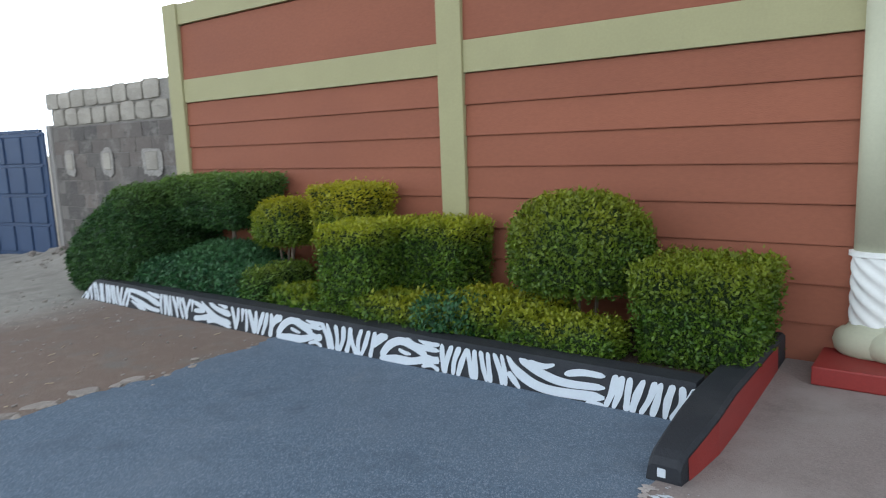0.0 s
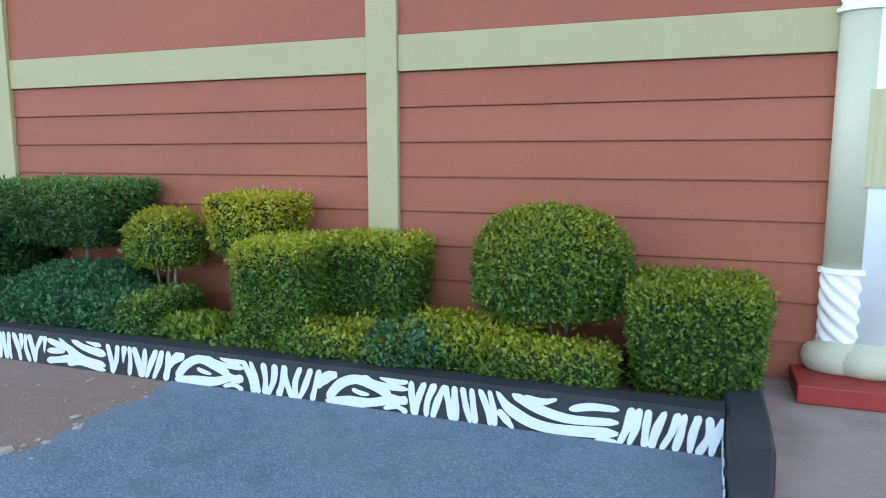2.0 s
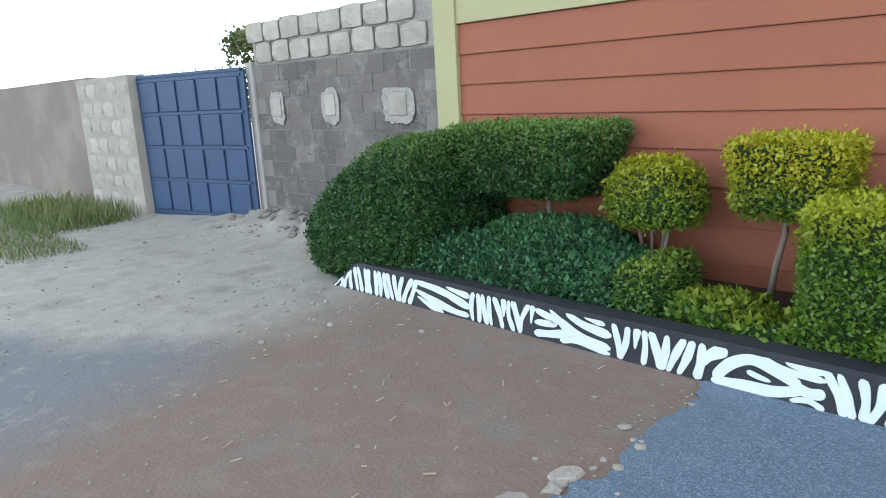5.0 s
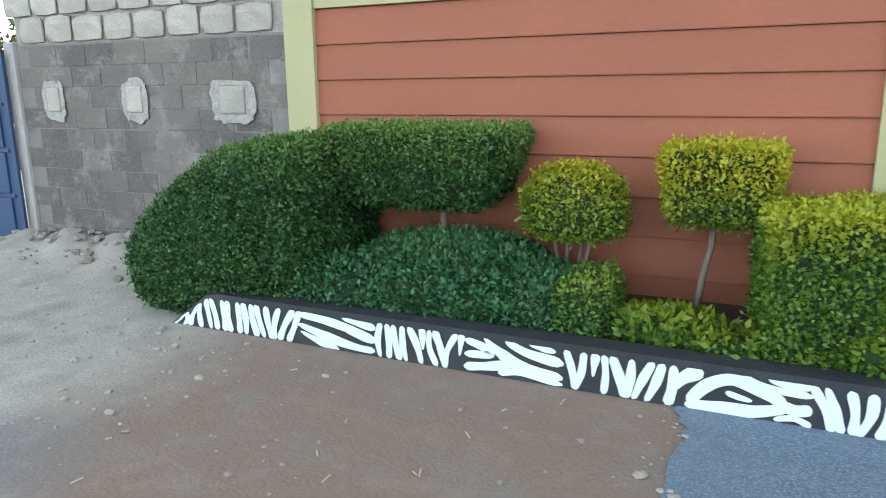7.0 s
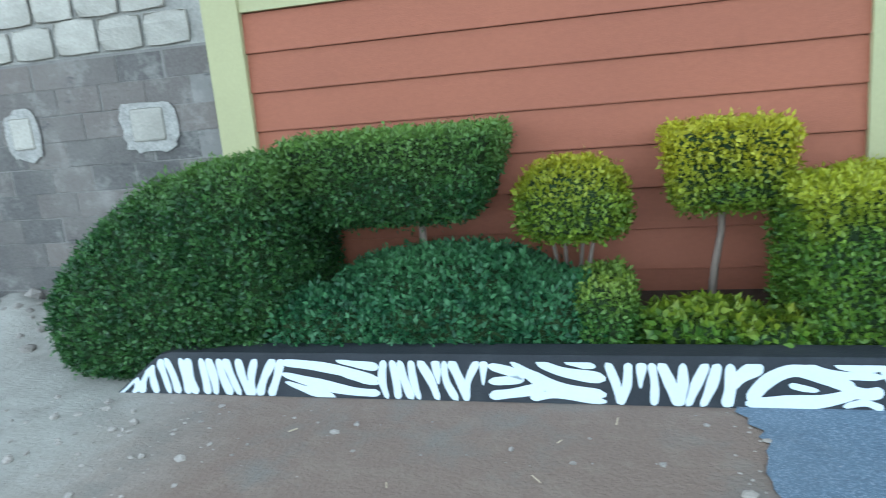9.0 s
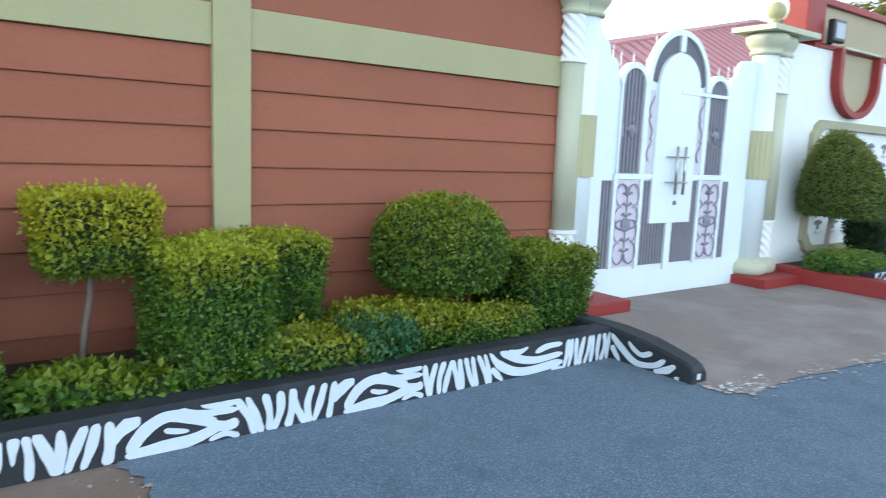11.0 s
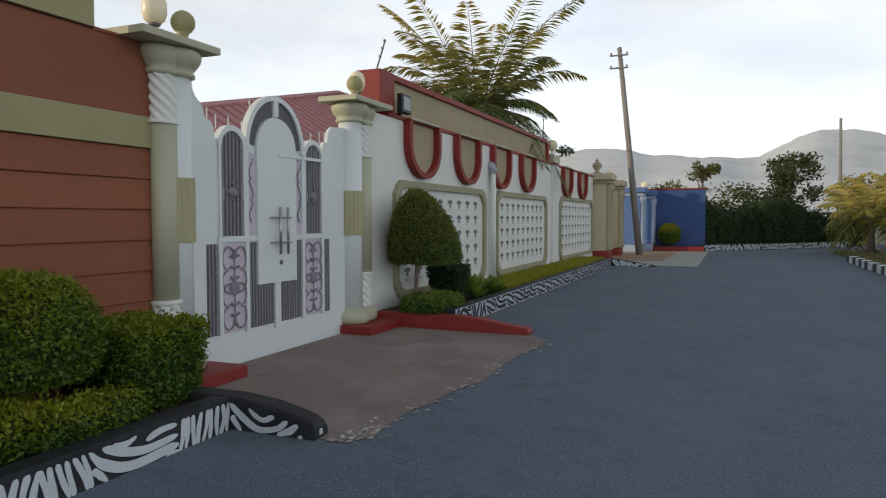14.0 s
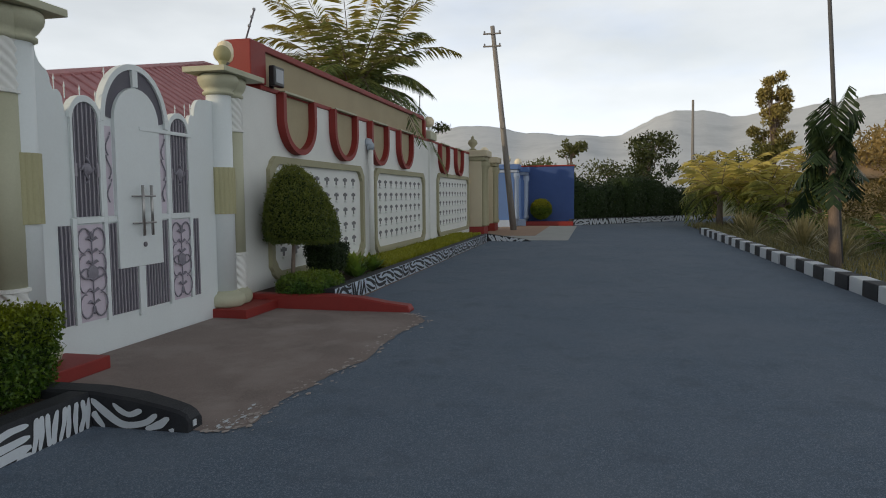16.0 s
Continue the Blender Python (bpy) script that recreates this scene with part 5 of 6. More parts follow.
for hz in (1.32, 1.61):
    part("crossbar", off(tube([(4.89, -0.075, hz), (5.23, -0.118, hz)], 0.010, 8), GO), STEEL, gate, "steel cross bar")
kb = lathe([(0.001, 0.0), (0.028, 0.0), (0.028, 0.012), (0.001, 0.014)], 14)
bmesh.ops.rotate(kb, verts=kb.verts, cent=(0, 0, 0), matrix=Matrix.Rotation(radians(90), 3, "X"))
k = part("keyhole", kb, DARK_METAL, gate)
k.matrix_basis = pose(5.13 - GX, -0.038, 1.08)
for x in (3.80, 3.97, 4.10, 4.30, 4.52, 4.66, 5.50, 5.66, 5.88, 6.08, 6.20, 6.42):
    d = abs(x - GX)
    zt = 2.40 + 0.60 * math.sqrt(max(0, 1 - (d / 0.58) ** 2)) if d < 0.57 else (2.58 if 0.57 < d < 1.0 else 2.62 + 0.12 * (d - 1.0))
    sb = tube([(0, 0, -0.04), (0, 0, 0.07)], [0.006, 0.006], 6)
    tube([(0, 0, 0.07), (0, 0, 0.12)], [0.012, 0.001], 6, sb)
    o = part("spike", sb, WHITE_METAL, gate)
    o.matrix_basis = pose(x - GX, 0.025, zt)
gate.matrix_basis = pose(GX - 0.045, 0.0, 0)
tagged(gate, "closed white metal double gate with grey grilles and scrollwork", "gate")

# ---- white perimeter wall beyond the gate ----
wall_b = tagged(link_bm("wall_white", box(7.10, 25.3, 0.0, 0.22, 0.0, 3.19), WHITE), "white plastered perimeter wall with red trim", "wall", kind="structure")
part("coping", box(7.95, 25.3, -0.03, 0.25, 3.192, 3.26, 0.01), RED, wall_b, "red-oxide coping")
part("pier", box(18.55, 19.25, -0.06, 0.0, 0.18, 3.19, 0.01), WHITE, wall_b)
par = tagged(link_bm("wall_parapet", box(8.1, 18.25, 0.10, 0.30, 3.262, 3.80), TAN), "tan plastered parapet behind the white wall", "wall", kind="structure")
part("coping", box(8.0, 18.32, 0.04, 0.36, 3.802, 3.90, 0.012), RED, par, "dark red coping")
part("end_block", box(7.60, 8.08, -0.06, 0.36, 3.262, 3.86, 0.015), RED, par, "red end block")
part("end_block", box(18.255, 18.45, 0.02, 0.36, 3.262, 3.80, 0.015), RED, par, "red end block")

SWAG_W, SWAG_T = 0.66, 0.105


def swag(x, z_top=3.20, z_bot=2.28):
    e = empty("wall_swag", x, 0.0, z_top)
    hz = z_top - z_bot - SWAG_W * 0.85
    o = [(-SWAG_W, 0.02), (-SWAG_W, -hz)] + [(-SWAG_W * math.cos(a), -hz - SWAG_W * 0.85 * math.sin(a)) for a in np.linspace(0.12, math.pi - 0.12, 20)] + [(SWAG_W, -hz), (SWAG_W, 0.02)]
    wi = SWAG_W - SWAG_T
    i = [(-wi, 0.02), (-wi, -hz)] + [(-wi * math.cos(a), -hz - wi * 0.85 * math.sin(a)) for a in np.linspace(0.12, math.pi - 0.12, 20)] + [(wi, -hz), (wi, 0.02)]
    part("moulding", band_prism(o, i, -0.13, -0.002), RED, e, "red-oxide U-shaped moulding")
    part("infill", prism(i, -0.012, -0.004), TAN, e, "tan recessed infill")
    part("ledge", box(-wi - 0.02, wi + 0.02, -0.12, 0.0, 0.022, 0.055, 0.006), CREAM_PALE, e, "cream ledge across the top")
    tagged(e, "red U-shaped wall moulding with tan infill", "moulding", "wall mouldings")
    return e


s0 = swag(9.17)
for x in (11.36, 13.55, 15.8, 20.5, 23.0):
    copy_thing(s0, pose(x, 0, 3.20))


def vent_panel(x0, x1, z0, z1, cols, rows=5):
    e = empty("vent_panel", (x0 + x1) / 2, 0, z0)
    O = ((x0 + x1) / 2, 0, z0)
    c, d = 0.22, 0.13

    def stepped(m):
        a, b, lo, hi = x0 + m, x1 - m, z0 + m, z1 - m
        return [(a + c, lo), (b - c, lo), (b - c * 0.45, lo + d * 0.6), (b - c * 0.35, lo + d), (b, lo + d * 1.6), (b, hi - d * 1.6), (b - c * 0.35, hi - d), (b - c * 0.45, hi - d * 0.6), (b - c, hi),
                (a + c, hi), (a + c * 0.45, hi - d * 0.6), (a + c * 0.35, hi - d), (a, hi - d * 1.6), (a, lo + d * 1.6), (a + c * 0.35, lo + d), (a + c * 0.45, lo + d * 0.6), (a + c, lo)]
    part("frame", off(band_prism(stepped(0.0), stepped(0.115), -0.07, -0.002), O), OLIVE, e, "olive moulded frame with stepped corners")
    b = bmesh.new()
    # flat grey plates painting the shade of a cross-shaped vent hole with a small hole over it
    for a_ in ((-0.11, 0.11, 0.03, 0.08), (-0.036, 0.036, -0.045, 0.0295), (-0.05, 0.05, 0.0805, 0.10)):
        box(a_[0], a_[1], -0.006, 0.002, a_[2], a_[3], 0.0, b)
    first = part("vent_hole", b, HOLE_SHADE, e)
    hb_ = box(-0.07, 0.07, -0.045, 0.0, -0.09, -0.05, 0.006)
    lip = part("vent_lip", hb_, WHITE, e)
    n = 0
    for i in range(cols):
        for j in range(rows):
            x = -(x1 - x0) / 2 + 0.30 + (x1 - x0 - 0.60) * (i + 0.5) / cols
            zz = 0.24 + (z1 - z0 - 0.46) * (j + 0.5) / rows
            m = pose(x, 0, zz)
            if n == 0:
                first.matrix_basis, lip.matrix_basis = m, m
            else:
                again(first, m)
                again(lip, m)
            n += 1
    tagged(e, "white vent panel of cross-shaped holes in an olive frame", "vent panel", "vent panels")


vent_panel(8.1, 12.5, 0.30, 2.22, 8)
vent_panel(13.25, 17.9, 0.30, 2.23, 9)
vent_panel(19.6, 25.0, 0.30, 2.30, 10)

dp = empty("drain_pipe", 12.85, -0.10, 0)
part("pipe", tube([(0, 0, 0.2), (0, 0, 2.62)], 0.06, 12), WHITE, dp, "white painted pipe", True)
part("elbow", tube([(0, 0, 2.60), (0, 0, 2.70), (0.0, 0.03, 2.76), (0, 0.10, 2.78)], 0.085, 12), PIPE, dp, "grey-blue pipe elbow", True)
tagged(dp, "white drain pipe with grey elbow on the wall", "pipe")

fl = empty("floodlight", 8.30, -0.10, 3.27)
part("housing", box(-0.17, 0.17, -0.07, 0.03, 0.0, 0.30, 0.02), BLACK_METAL, fl, "black metal housing")
part("lens", box(-0.125, 0.125, -0.076, -0.071, 0.05, 0.255), CRYSTAL, fl, "grey glass lens")
part("bracket", box(-0.02, 0.02, 0.03, 0.10, -0.02, 0.16, 0.004), BLACK_METAL, fl)
tagged(fl, "small black floodlight on the wall coping", "floodlight")


def fence_rod(x, y, z, top, lean):
    e = empty("fence_rod", x, y, z)
    part("rod", tube([(0, 0, 0), (lean * 0.5, 0, (top - z) * 0.5), (lean, 0, top - z)], 0.014, 6), DARK_METAL, e)
    for k in (0.45, 0.72, 0.95):
        o = part("insulator", lathe([(0.016, 0), (0.026, 0.012), (0.026, 0.03), (0.016, 0.042)], 8), CRYSTAL, e)
        o.matrix_basis = pose(lean * k, 0, (top - z) * k)
    tagged(e, "thin leaning grey fence rod on top of the wall", "fence rod", "wall-top rods")


fence_rod(7.85, 0.15, 3.86, 4.42, 0.32)
fence_rod(18.35, 0.2, 3.80, 4.75, 0.10)


def ball_lamp(x, y, z):
    e = empty("ball_lamp", x, y, z)
    part("stem", lathe([(0.10, 0.0), (0.10, 0.05), (0.05, 0.08), (0.05, 0.16)], 14), WHITE, e)
    part("globe", lathe([(0.17 * math.cos(a), 0.30 + 0.17 * math.sin(a)) for a in np.linspace(-1.3, 1.55, 12)], 18), LAMP_GLASS, e, "opal glass ball", True)
    tagged(e, "white opal ball lamp on top of the wall", "lamp", "wall-top lamps")


part("lamp_block", box(18.50, 19.3, -0.10, 0.30, 3.262, 3.50, 0.02), CREAM_PALE, wall_b)
ball_lamp(18.9, 0.05, 3.50)

# planting strip with zebra kerb
K2 = -1.26
kerb2 = empty("planter_kerb", 14.0, K2, 0)
O2 = Vector((14.0, K2, 0))
part("kerb_body", off(box(7.62, 21.7, K2, K2 + 0.18, 0.0, 0.27, 0.012), O2), KERB_BLACK, kerb2)
rk = random.Random(5)
z = Zebra(lambda s, h, k: Vector((s, K2 - 0.004 - 0.003 * k, 0.004 + h * 0.262)) - O2, 21, 7.63, 21.68, 0.262, 0.85)
z.run(7.66, 21.6, 0.45, 0.75, "fnefu", rk)
z.done(kerb2, KERB_BLACK)
part("pale_coat", off(box(7.63, 21.69, K2 - 0.003, K2 + 0.01, 0.004, 0.262), O2), KERB_PALE, kerb2, "bluish-white painted kerb face")
tagged(kerb2, "long low kerb painted with zebra stripes along the white wall", "kerb")

side2 = empty("driveway_kerb", 7.5, -1.3, 0)
O3 = Vector((7.5, -1.3, 0))
b = flank(7.40, 7.62, [(-0.05, KT), (-1.05, KT), (-1.40, KT), (-1.75, 0.175), (-2.08, 0.12), (-2.40, 0.085), (-2.43, 0.03)], -0.03)
part("kerb_body", off(b, O3), RED, side2)
tagged(side2, "red-oxide painted sloping driveway kerb", "kerb")

# return of the strip at the next driveway
side3 = empty("driveway_kerb", 22.0, -1.8, 0)
O4 = Vector((22.0, -1.8, 0))
part("kerb_body", off(prism([(-2.75, 0.0), (-2.6, 0.06), (-1.26, 0.26), (-1.10, 0.26), (-1.10, 0.0)], -0.11, 0.11), (0, 0, 0)), KERB_BLACK, side3)
side3.children[0].matrix_basis = Matrix.Translation(Vector((22.1, 0, 0)) - O4 + Vector((0, 0, 0))) @ pose(0, 0, 0, 0, 0, 90)
z = Zebra(lambda s, h, k: Vector((22.1 - 0.114 - 0.003 * k, -s, 0.006 + h * max(0.03, 0.24 - 0.135 * max(0, s - 1.26)))) - O4, 33, 1.28, 2.6, 0.22)
z.uprights(1.3, 2.5, 12, 1.6)
z.done(side3)
tagged(side3, "zebra-striped sloping kerb end", "kerb")
tagged(link_bm("planting_strip", box(7.62, 22.0, K2 + 0.18, 0.0, 0.0, 0.19), SOIL), "dark soil of the planting strip", "soil", kind="structure")


def cover(x0, x1, y0, y1, z, n, size, material, name, label, out=1.2, aspect=0.4, kind="stuff"):
    pos = np.stack([rs.uniform(x0, x1, n), rs.uniform(y0, y1, n), z + rs.uniform(-0.02, 0.05, n)], 1)
    if x1 < 0:
        pos[:, 2] -= 0.05
    nn = np.tile([0, 0, 1.0], (n, 1))
    ob = leaf_object(name, leaf_quads(pos, nn, size, out, aspect), material)
    return tagged(ob, label, "plants", kind=kind)


cover(11.0, 22.0, -1.02, -0.12, 0.24, 26000, 0.075, L_LAWN, "ground_cover", "yellow-green ground cover plants in the strip")
shrub("cone_tree", (7.95, -0.48, 0.19), [dict(cx=8.17, cy=-0.57, z0=0.93, z1=2.03, hx=0.55, hy=0.53, exp=0.95, vexp=1.15, vbot=0.15, mid=0.10, bottom=1.0, lean=(-0.42, 0.0))], L_TREE2,
      "olive-green shrub clipped to a cone on a thin trunk", "shrub", 3800, 0.035, trunks=[([(7.93, -0.47, 0.15), (7.95, -0.48, 0.6), (7.96, -0.5, 1.1)], 0.032)])
shrub("low_shrub", (8.05, -0.75, 0.19), [dict(cx=8.0, cy=-0.74, z0=0.14, z1=0.43, hx=0.62, hy=0.40, exp=0.8, vexp=0.75)], L_CLUMP, "low spreading dark-green shrub", "shrub", 3400, 0.04)
shrub("box_shrub", (8.95, -0.62, 0.19), [dict(cx=8.95, cy=-0.62, z0=0.40, z1=0.82, hx=0.34, hy=0.30, exp=0.3, vexp=0.25, bottom=0.75)], L_SHADE, "small dark-green shrub clipped to a box", "shrub", 3400, 0.035,
      trunks=[([(8.95, -0.62, 0.15), (8.95, -0.62, 0.5)], 0.03)])

# ---- palms, banana, rosettes and trees ----
def frond(base, yaw, length, rise, droop, leaflets, leaf_len, leaf_w, stiff=0.0):
    """Leaflet quads of one arching frond and the points of its rib."""
    c, s = math.cos(yaw), math.sin(yaw)
    pts, V = [], []
    for i in range(leaflets + 1):
        f = i / leaflets
        r = length * (f - 0.18 * droop * f * f)
        pts.append(np.array([base[0] + c * r, base[1] + s * r, base[2] + length * (rise * f - droop * f * f)]))
    for i in range(3, leaflets):
        d = pts[i + 1] - pts[i]
        d = d / (np.linalg.norm(d) + 1e-9)
        sd = np.array([-s, c, 0.0])
        f = i / leaflets
        L = leaf_len * (0.45 + 0.9 * math.sin(math.pi * min(1, f * 0.9 + 0.12)))
        for sg in (-1, 1):
            t = d * 0.55 + sd * sg * 0.75 + np.array([0, 0, -0.25 + stiff + rs.uniform(-0.2, 0.15)])
            t = t / np.linalg.norm(t)
            p = pts[i]
            m = p + t * L * 0.45
            w = d * leaf_w * 0.5 + np.array([0, 0, 1.0]) * leaf_w * rs.uniform(-0.5, 0.5)
            V += [p, m + w, p + t * L + np.array([0, 0, -0.12 * L]), m - w]
    return np.array(V), pts


def palm(name, x, y, h, n, length, label, material, trunk_r=0.16, rise=(0.2, 0.95), z0=0.0, leaflets=26, leaf_len=0.42, leaf_w=0.045):
    e = empty(name, x, y, z0)
    o = np.array([x, y, z0])
    if h > 0.3:
        b = tube([(0, 0, 0), (0.03, 0, h * 0.4), (0.0, 0.02, h)], [trunk_r * 1.2, trunk_r, trunk_r * 0.95], 12)
        part("trunk", b, BARK, e, "", True)
    Vs, rb_ = [], bmesh.new()
    for k in range(n):
        yaw = 2.399 * k + rs.uniform(-0.2, 0.2)
        f = (k + 0.5) / n
        ri = rise[0] + (rise[1] - rise[0]) * f
        V, pts = frond((0, 0, h), yaw, length * rs.uniform(0.85, 1.1), ri, 0.50 + 0.45 * (1 - f) + 0.12 * (ri > 1.2), leaflets, leaf_len, leaf_w)
        Vs.append(V)
        tube([tuple(p) for p in pts[::4]], [0.022 * (1 - 0.8 * i / max(1, len(pts[::4]) - 1)) for i in range(len(pts[::4]))], 4, rb_)
    part("ribs", rb_, BARK, e)
    leaf_object("fronds", np.concatenate(Vs), material, e)
    tagged(e, label, "palm")
    return e


crown = palm("palm_tree", 18.2, 2.2, 4.6, 44, 3.35, "tall palm with arching feathery fronds behind the wall", L_PALM, 0.24, (0.12, 1.85), 0.0, 64, 0.56, 0.050)
boots = bmesh.new()   # stubs of old fronds under the crown
for k in range(40):
    a, zz = 2.399 * k, 3.5 + 1.1 * k / 40
    tube([(0.22 * math.cos(a), 0.22 * math.sin(a), zz), (0.36 * math.cos(a), 0.36 * math.sin(a), zz + 0.22), (0.46 * math.cos(a), 0.46 * math.sin(a), zz + 0.48)], [0.07, 0.05, 0.02], 5, boots)
part("frond_stubs", boots, mat("palm_fibre", (0.34, 0.17, 0.06), 0.9, 0.4, 8, 50, 0.4, 50), crown, "orange-brown stubs of old fronds")


def rosette(x, y, n, length, width, material, name, label, rise=1.0, z=0.0, group="spiky plants on the verge"):
    e = empty(name, x, y, z)
    V = []
    for k in range(n):
        yaw = 2.399 * k
        f = (k + 0.5) / n
        c, s = math.cos(yaw), math.sin(yaw)
        el = radians(20 + 65 * f) * rise
        L = length * rs.uniform(0.8, 1.15)
        a = np.array([0.02 * c, 0.02 * s, 0.02])
        m = np.array([c * L * 0.5 * math.cos(el), s * L * 0.5 * math.cos(el), 0.02 + L * 0.55 * math.sin(el)])
        t = np.array([c * L * math.cos(el) * 1.02, s * L * math.cos(el) * 1.02, 0.02 + L * 0.95 * math.sin(el)])
        sd = np.array([-s, c, 0]) * width * 0.5
        V += [a, m + sd, t, m - sd]
    leaf_object("foliage", np.array(V), material, e)
    tagged(e, label, "plant", group)


for x, y, n, L in ((9.70, -0.78, 26, 0.42), (10.15, -0.62, 22, 0.46), (10.55, -0.86, 20, 0.36), (10.95, -0.70, 18, 0.34), (9.45, -0.95, 16, 0.30)):
    rosette(x, y, n, L, 0.13, L_CLUMP, "leafy_plant", "loose broad-leaved dark plant in the planting strip", 0.9, 0.18, "leafy plants in the strip")
for x, y, n, L in ((18.4, -10.3, 70, 1.15), (19.8, -10.6, 60, 1.0), (23.5, -10.0, 60, 0.95), (26.3, -10.2, 60, 1.0), (15.2, -10.2, 50, 0.9), (29.5, -11.2, 60, 1.0), (21.4, -11.8, 55, 0.9)):
    rosette(x, y, n, L, 0.06, L_GRASS, "yucca_clump", "pale spiky yucca clump on the dry verge")
for x, y, L in ((16.4, -11.8, 1.25), (13.6, -12.2, 1.1), (24.5, -11.6, 1.3)):
    palm("cycad", x, y, 0.25, 22, L, "dark-green low cycad on the verge", L_TREE2, 0.1, (0.35, 1.3), 0.0, 22, 0.26, 0.035)
for x, y, h, L in ((32.0, -10.4, 1.5, 2.5), (34.0, -11.6, 1.9, 2.7), (31.2, -12.2, 1.5, 2.3), (36.0, -11.0, 1.9, 2.6), (29.0, -12.4, 1.0, 1.9), (33.4, -13.6, 1.7, 2.4)):
    palm("bush_palm", x, y, h, 18, L, "bushy yellow-green palm on the verge", L_PALM2, 0.12, (0.25, 1.35), 0.0, 18, 0.62, 0.11)


def banana(x, y):
    e = empty("banana_plant", x, y, 0)
    part("trunk", tube([(0, 0, 0), (0.03, 0.06, 1.0), (0.02, 0.14, 2.5)], [0.12, 0.10, 0.06], 10), BARK, e, "", True)
    V = []
    n = 16
    for k in range(n):
        f = (k + 0.5) / n
        yaw = 2.399 * k + 0.6
        c, s = math.cos(yaw), math.sin(yaw)
        L = rs.uniform(1.25, 1.6)
        reach = 0.52 - 0.34 * f + rs.uniform(-0.06, 0.10)
        ri, dr = 0.55 + 0.75 * f, 1.00 - 0.52 * f
        z0 = 1.75 + 0.70 * f
        prev = None
        for i in range(26):
            t = i / 25
            q0 = L * t * reach
            p = np.array([c * q0 + 0.02, 0.12 + s * q0 + 0.08 * t, z0 + L * (ri * t - dr * t * t)])
            if prev is not None and t > 0.16:
                w = 0.46 * math.sin(math.pi * min(1, t * 0.84 + 0.12)) ** 0.6 + 0.02
                sd = np.array([-s, c, 0.0])
                for sg in (-1, 1):
                    # the blade hangs in strips torn along its veins
                    tip = sd * sg * w * rs.uniform(0.5, 0.8) + np.array([c, s, 0]) * 0.06 + np.array([0, 0, -w * rs.uniform(0.45, 0.95)])
                    V += [prev, prev + tip, prev + (p - prev) * 1.25 + tip * rs.uniform(0.86, 1.0), p]
            prev = p
    leaf_object("leaves", np.array(V), L_BANANA, e, "broad ragged dark-green leaves")
    tagged(e, "banana plant with torn dark leaves on the verge", "plant")


banana(12.9, -9.42)


def tree(name, x, y, h, spread, label, material, clumps=26, leaf=0.14, per=150, trunk_r=0.14, slim=1.0, start=0.35):
    e = empty(name, x, y, 0)
    part("trunk", tube([(0, 0, 0), (0.08, 0.03, h * 0.35), (0.0, 0.05, h * 0.75)], [trunk_r, trunk_r * 0.75, trunk_r * 0.35], 9), BARK, e, "", True)
    Vs, lb = [], bmesh.new()
    for k in range(clumps):
        a, f = rs.uniform(0, 6.28), rs.uniform(0, 1)
        r = spread * math.sqrt(rs.uniform(0.05, 1)) * (1 - 0.55 * abs(f - 0.4) * slim)
        c = np.array([r * math.cos(a), r * math.sin(a), h * (start + (1 - start) * f)])
        tube([(0, 0.03, h * (start * 0.7 + 0.35 * f)), tuple(c * np.array([0.5, 0.5, 0.95])), tuple(c)], [0.045, 0.025, 0.008], 5, lb)
        n = int(per * rs.uniform(0.6, 1.3))
        d = rs.normal(0, 1, (n, 3))
        d /= np.linalg.norm(d, axis=1)[:, None]
        p = c + d * rs.uniform(0.35, 1.0, (n, 1)) * spread * 0.36 * np.array([1, 1, 0.8])
        Vs.append(leaf_quads(p, d, leaf, 0.6, 0.5))
    part("limbs", lb, BARK, e)
    leaf_object("crown", np.concatenate(Vs), material, e)
    tagged(e, label, "tree")


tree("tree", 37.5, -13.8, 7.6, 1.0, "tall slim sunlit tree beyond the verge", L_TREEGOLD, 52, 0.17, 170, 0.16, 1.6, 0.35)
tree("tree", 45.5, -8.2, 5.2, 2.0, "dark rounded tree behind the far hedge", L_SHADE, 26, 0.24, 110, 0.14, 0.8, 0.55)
tree("papaya_tree", 46.0, -3.2, 5.0, 1.1, "thin pale-leaved papaya tree", L_TREE, 12, 0.24, 60, 0.10, 0.5, 0.85)
tree("tree", 49.0, -6.0, 3.6, 2.4, "bushy green tree behind the far hedge", L_TREE, 26, 0.22, 110, 0.14, 0.8, 0.4)
tree("tree", 47.0, -12.5, 3.9, 2.6, "bushy green tree behind the far hedge", L_TREE, 28, 0.22, 110, 0.14, 0.8, 0.3)
tree("tree", 56.0, -1.0, 4.2, 2.6, "bushy green tree far down the street", L_TREE, 24, 0.24, 100, 0.14, 0.8, 0.4)
tree("bush", 35.5, -15.6, 3.4, 1.9, "brown-green sunlit bush on the verge", L_DRY, 24, 0.16, 130, 0.1, 0.6, 0.2)
tree("bush", 30.0, -17.5, 4.2, 2.2, "brown-green sunlit bush on the verge", L_DRY, 26, 0.17, 130, 0.1, 0.6, 0.2)
tree("tree", 40.0, -21.0, 5.0, 3.0, "olive-green tree behind the dry grass", L_DRY, 34, 0.22, 130, 0.16, 0.8, 0.3)
tree("tree", 34.0, -24.0, 5.0, 3.0, "olive-green tree behind the dry grass", L_DRY, 34, 0.22, 130, 0.16, 0.8, 0.3)
tree("tree", 26.3, 1.9, 4.6, 0.9, "small dark tree behind the wall", L_SHADE, 16, 0.14, 110, 0.1, 0.8, 0.6)
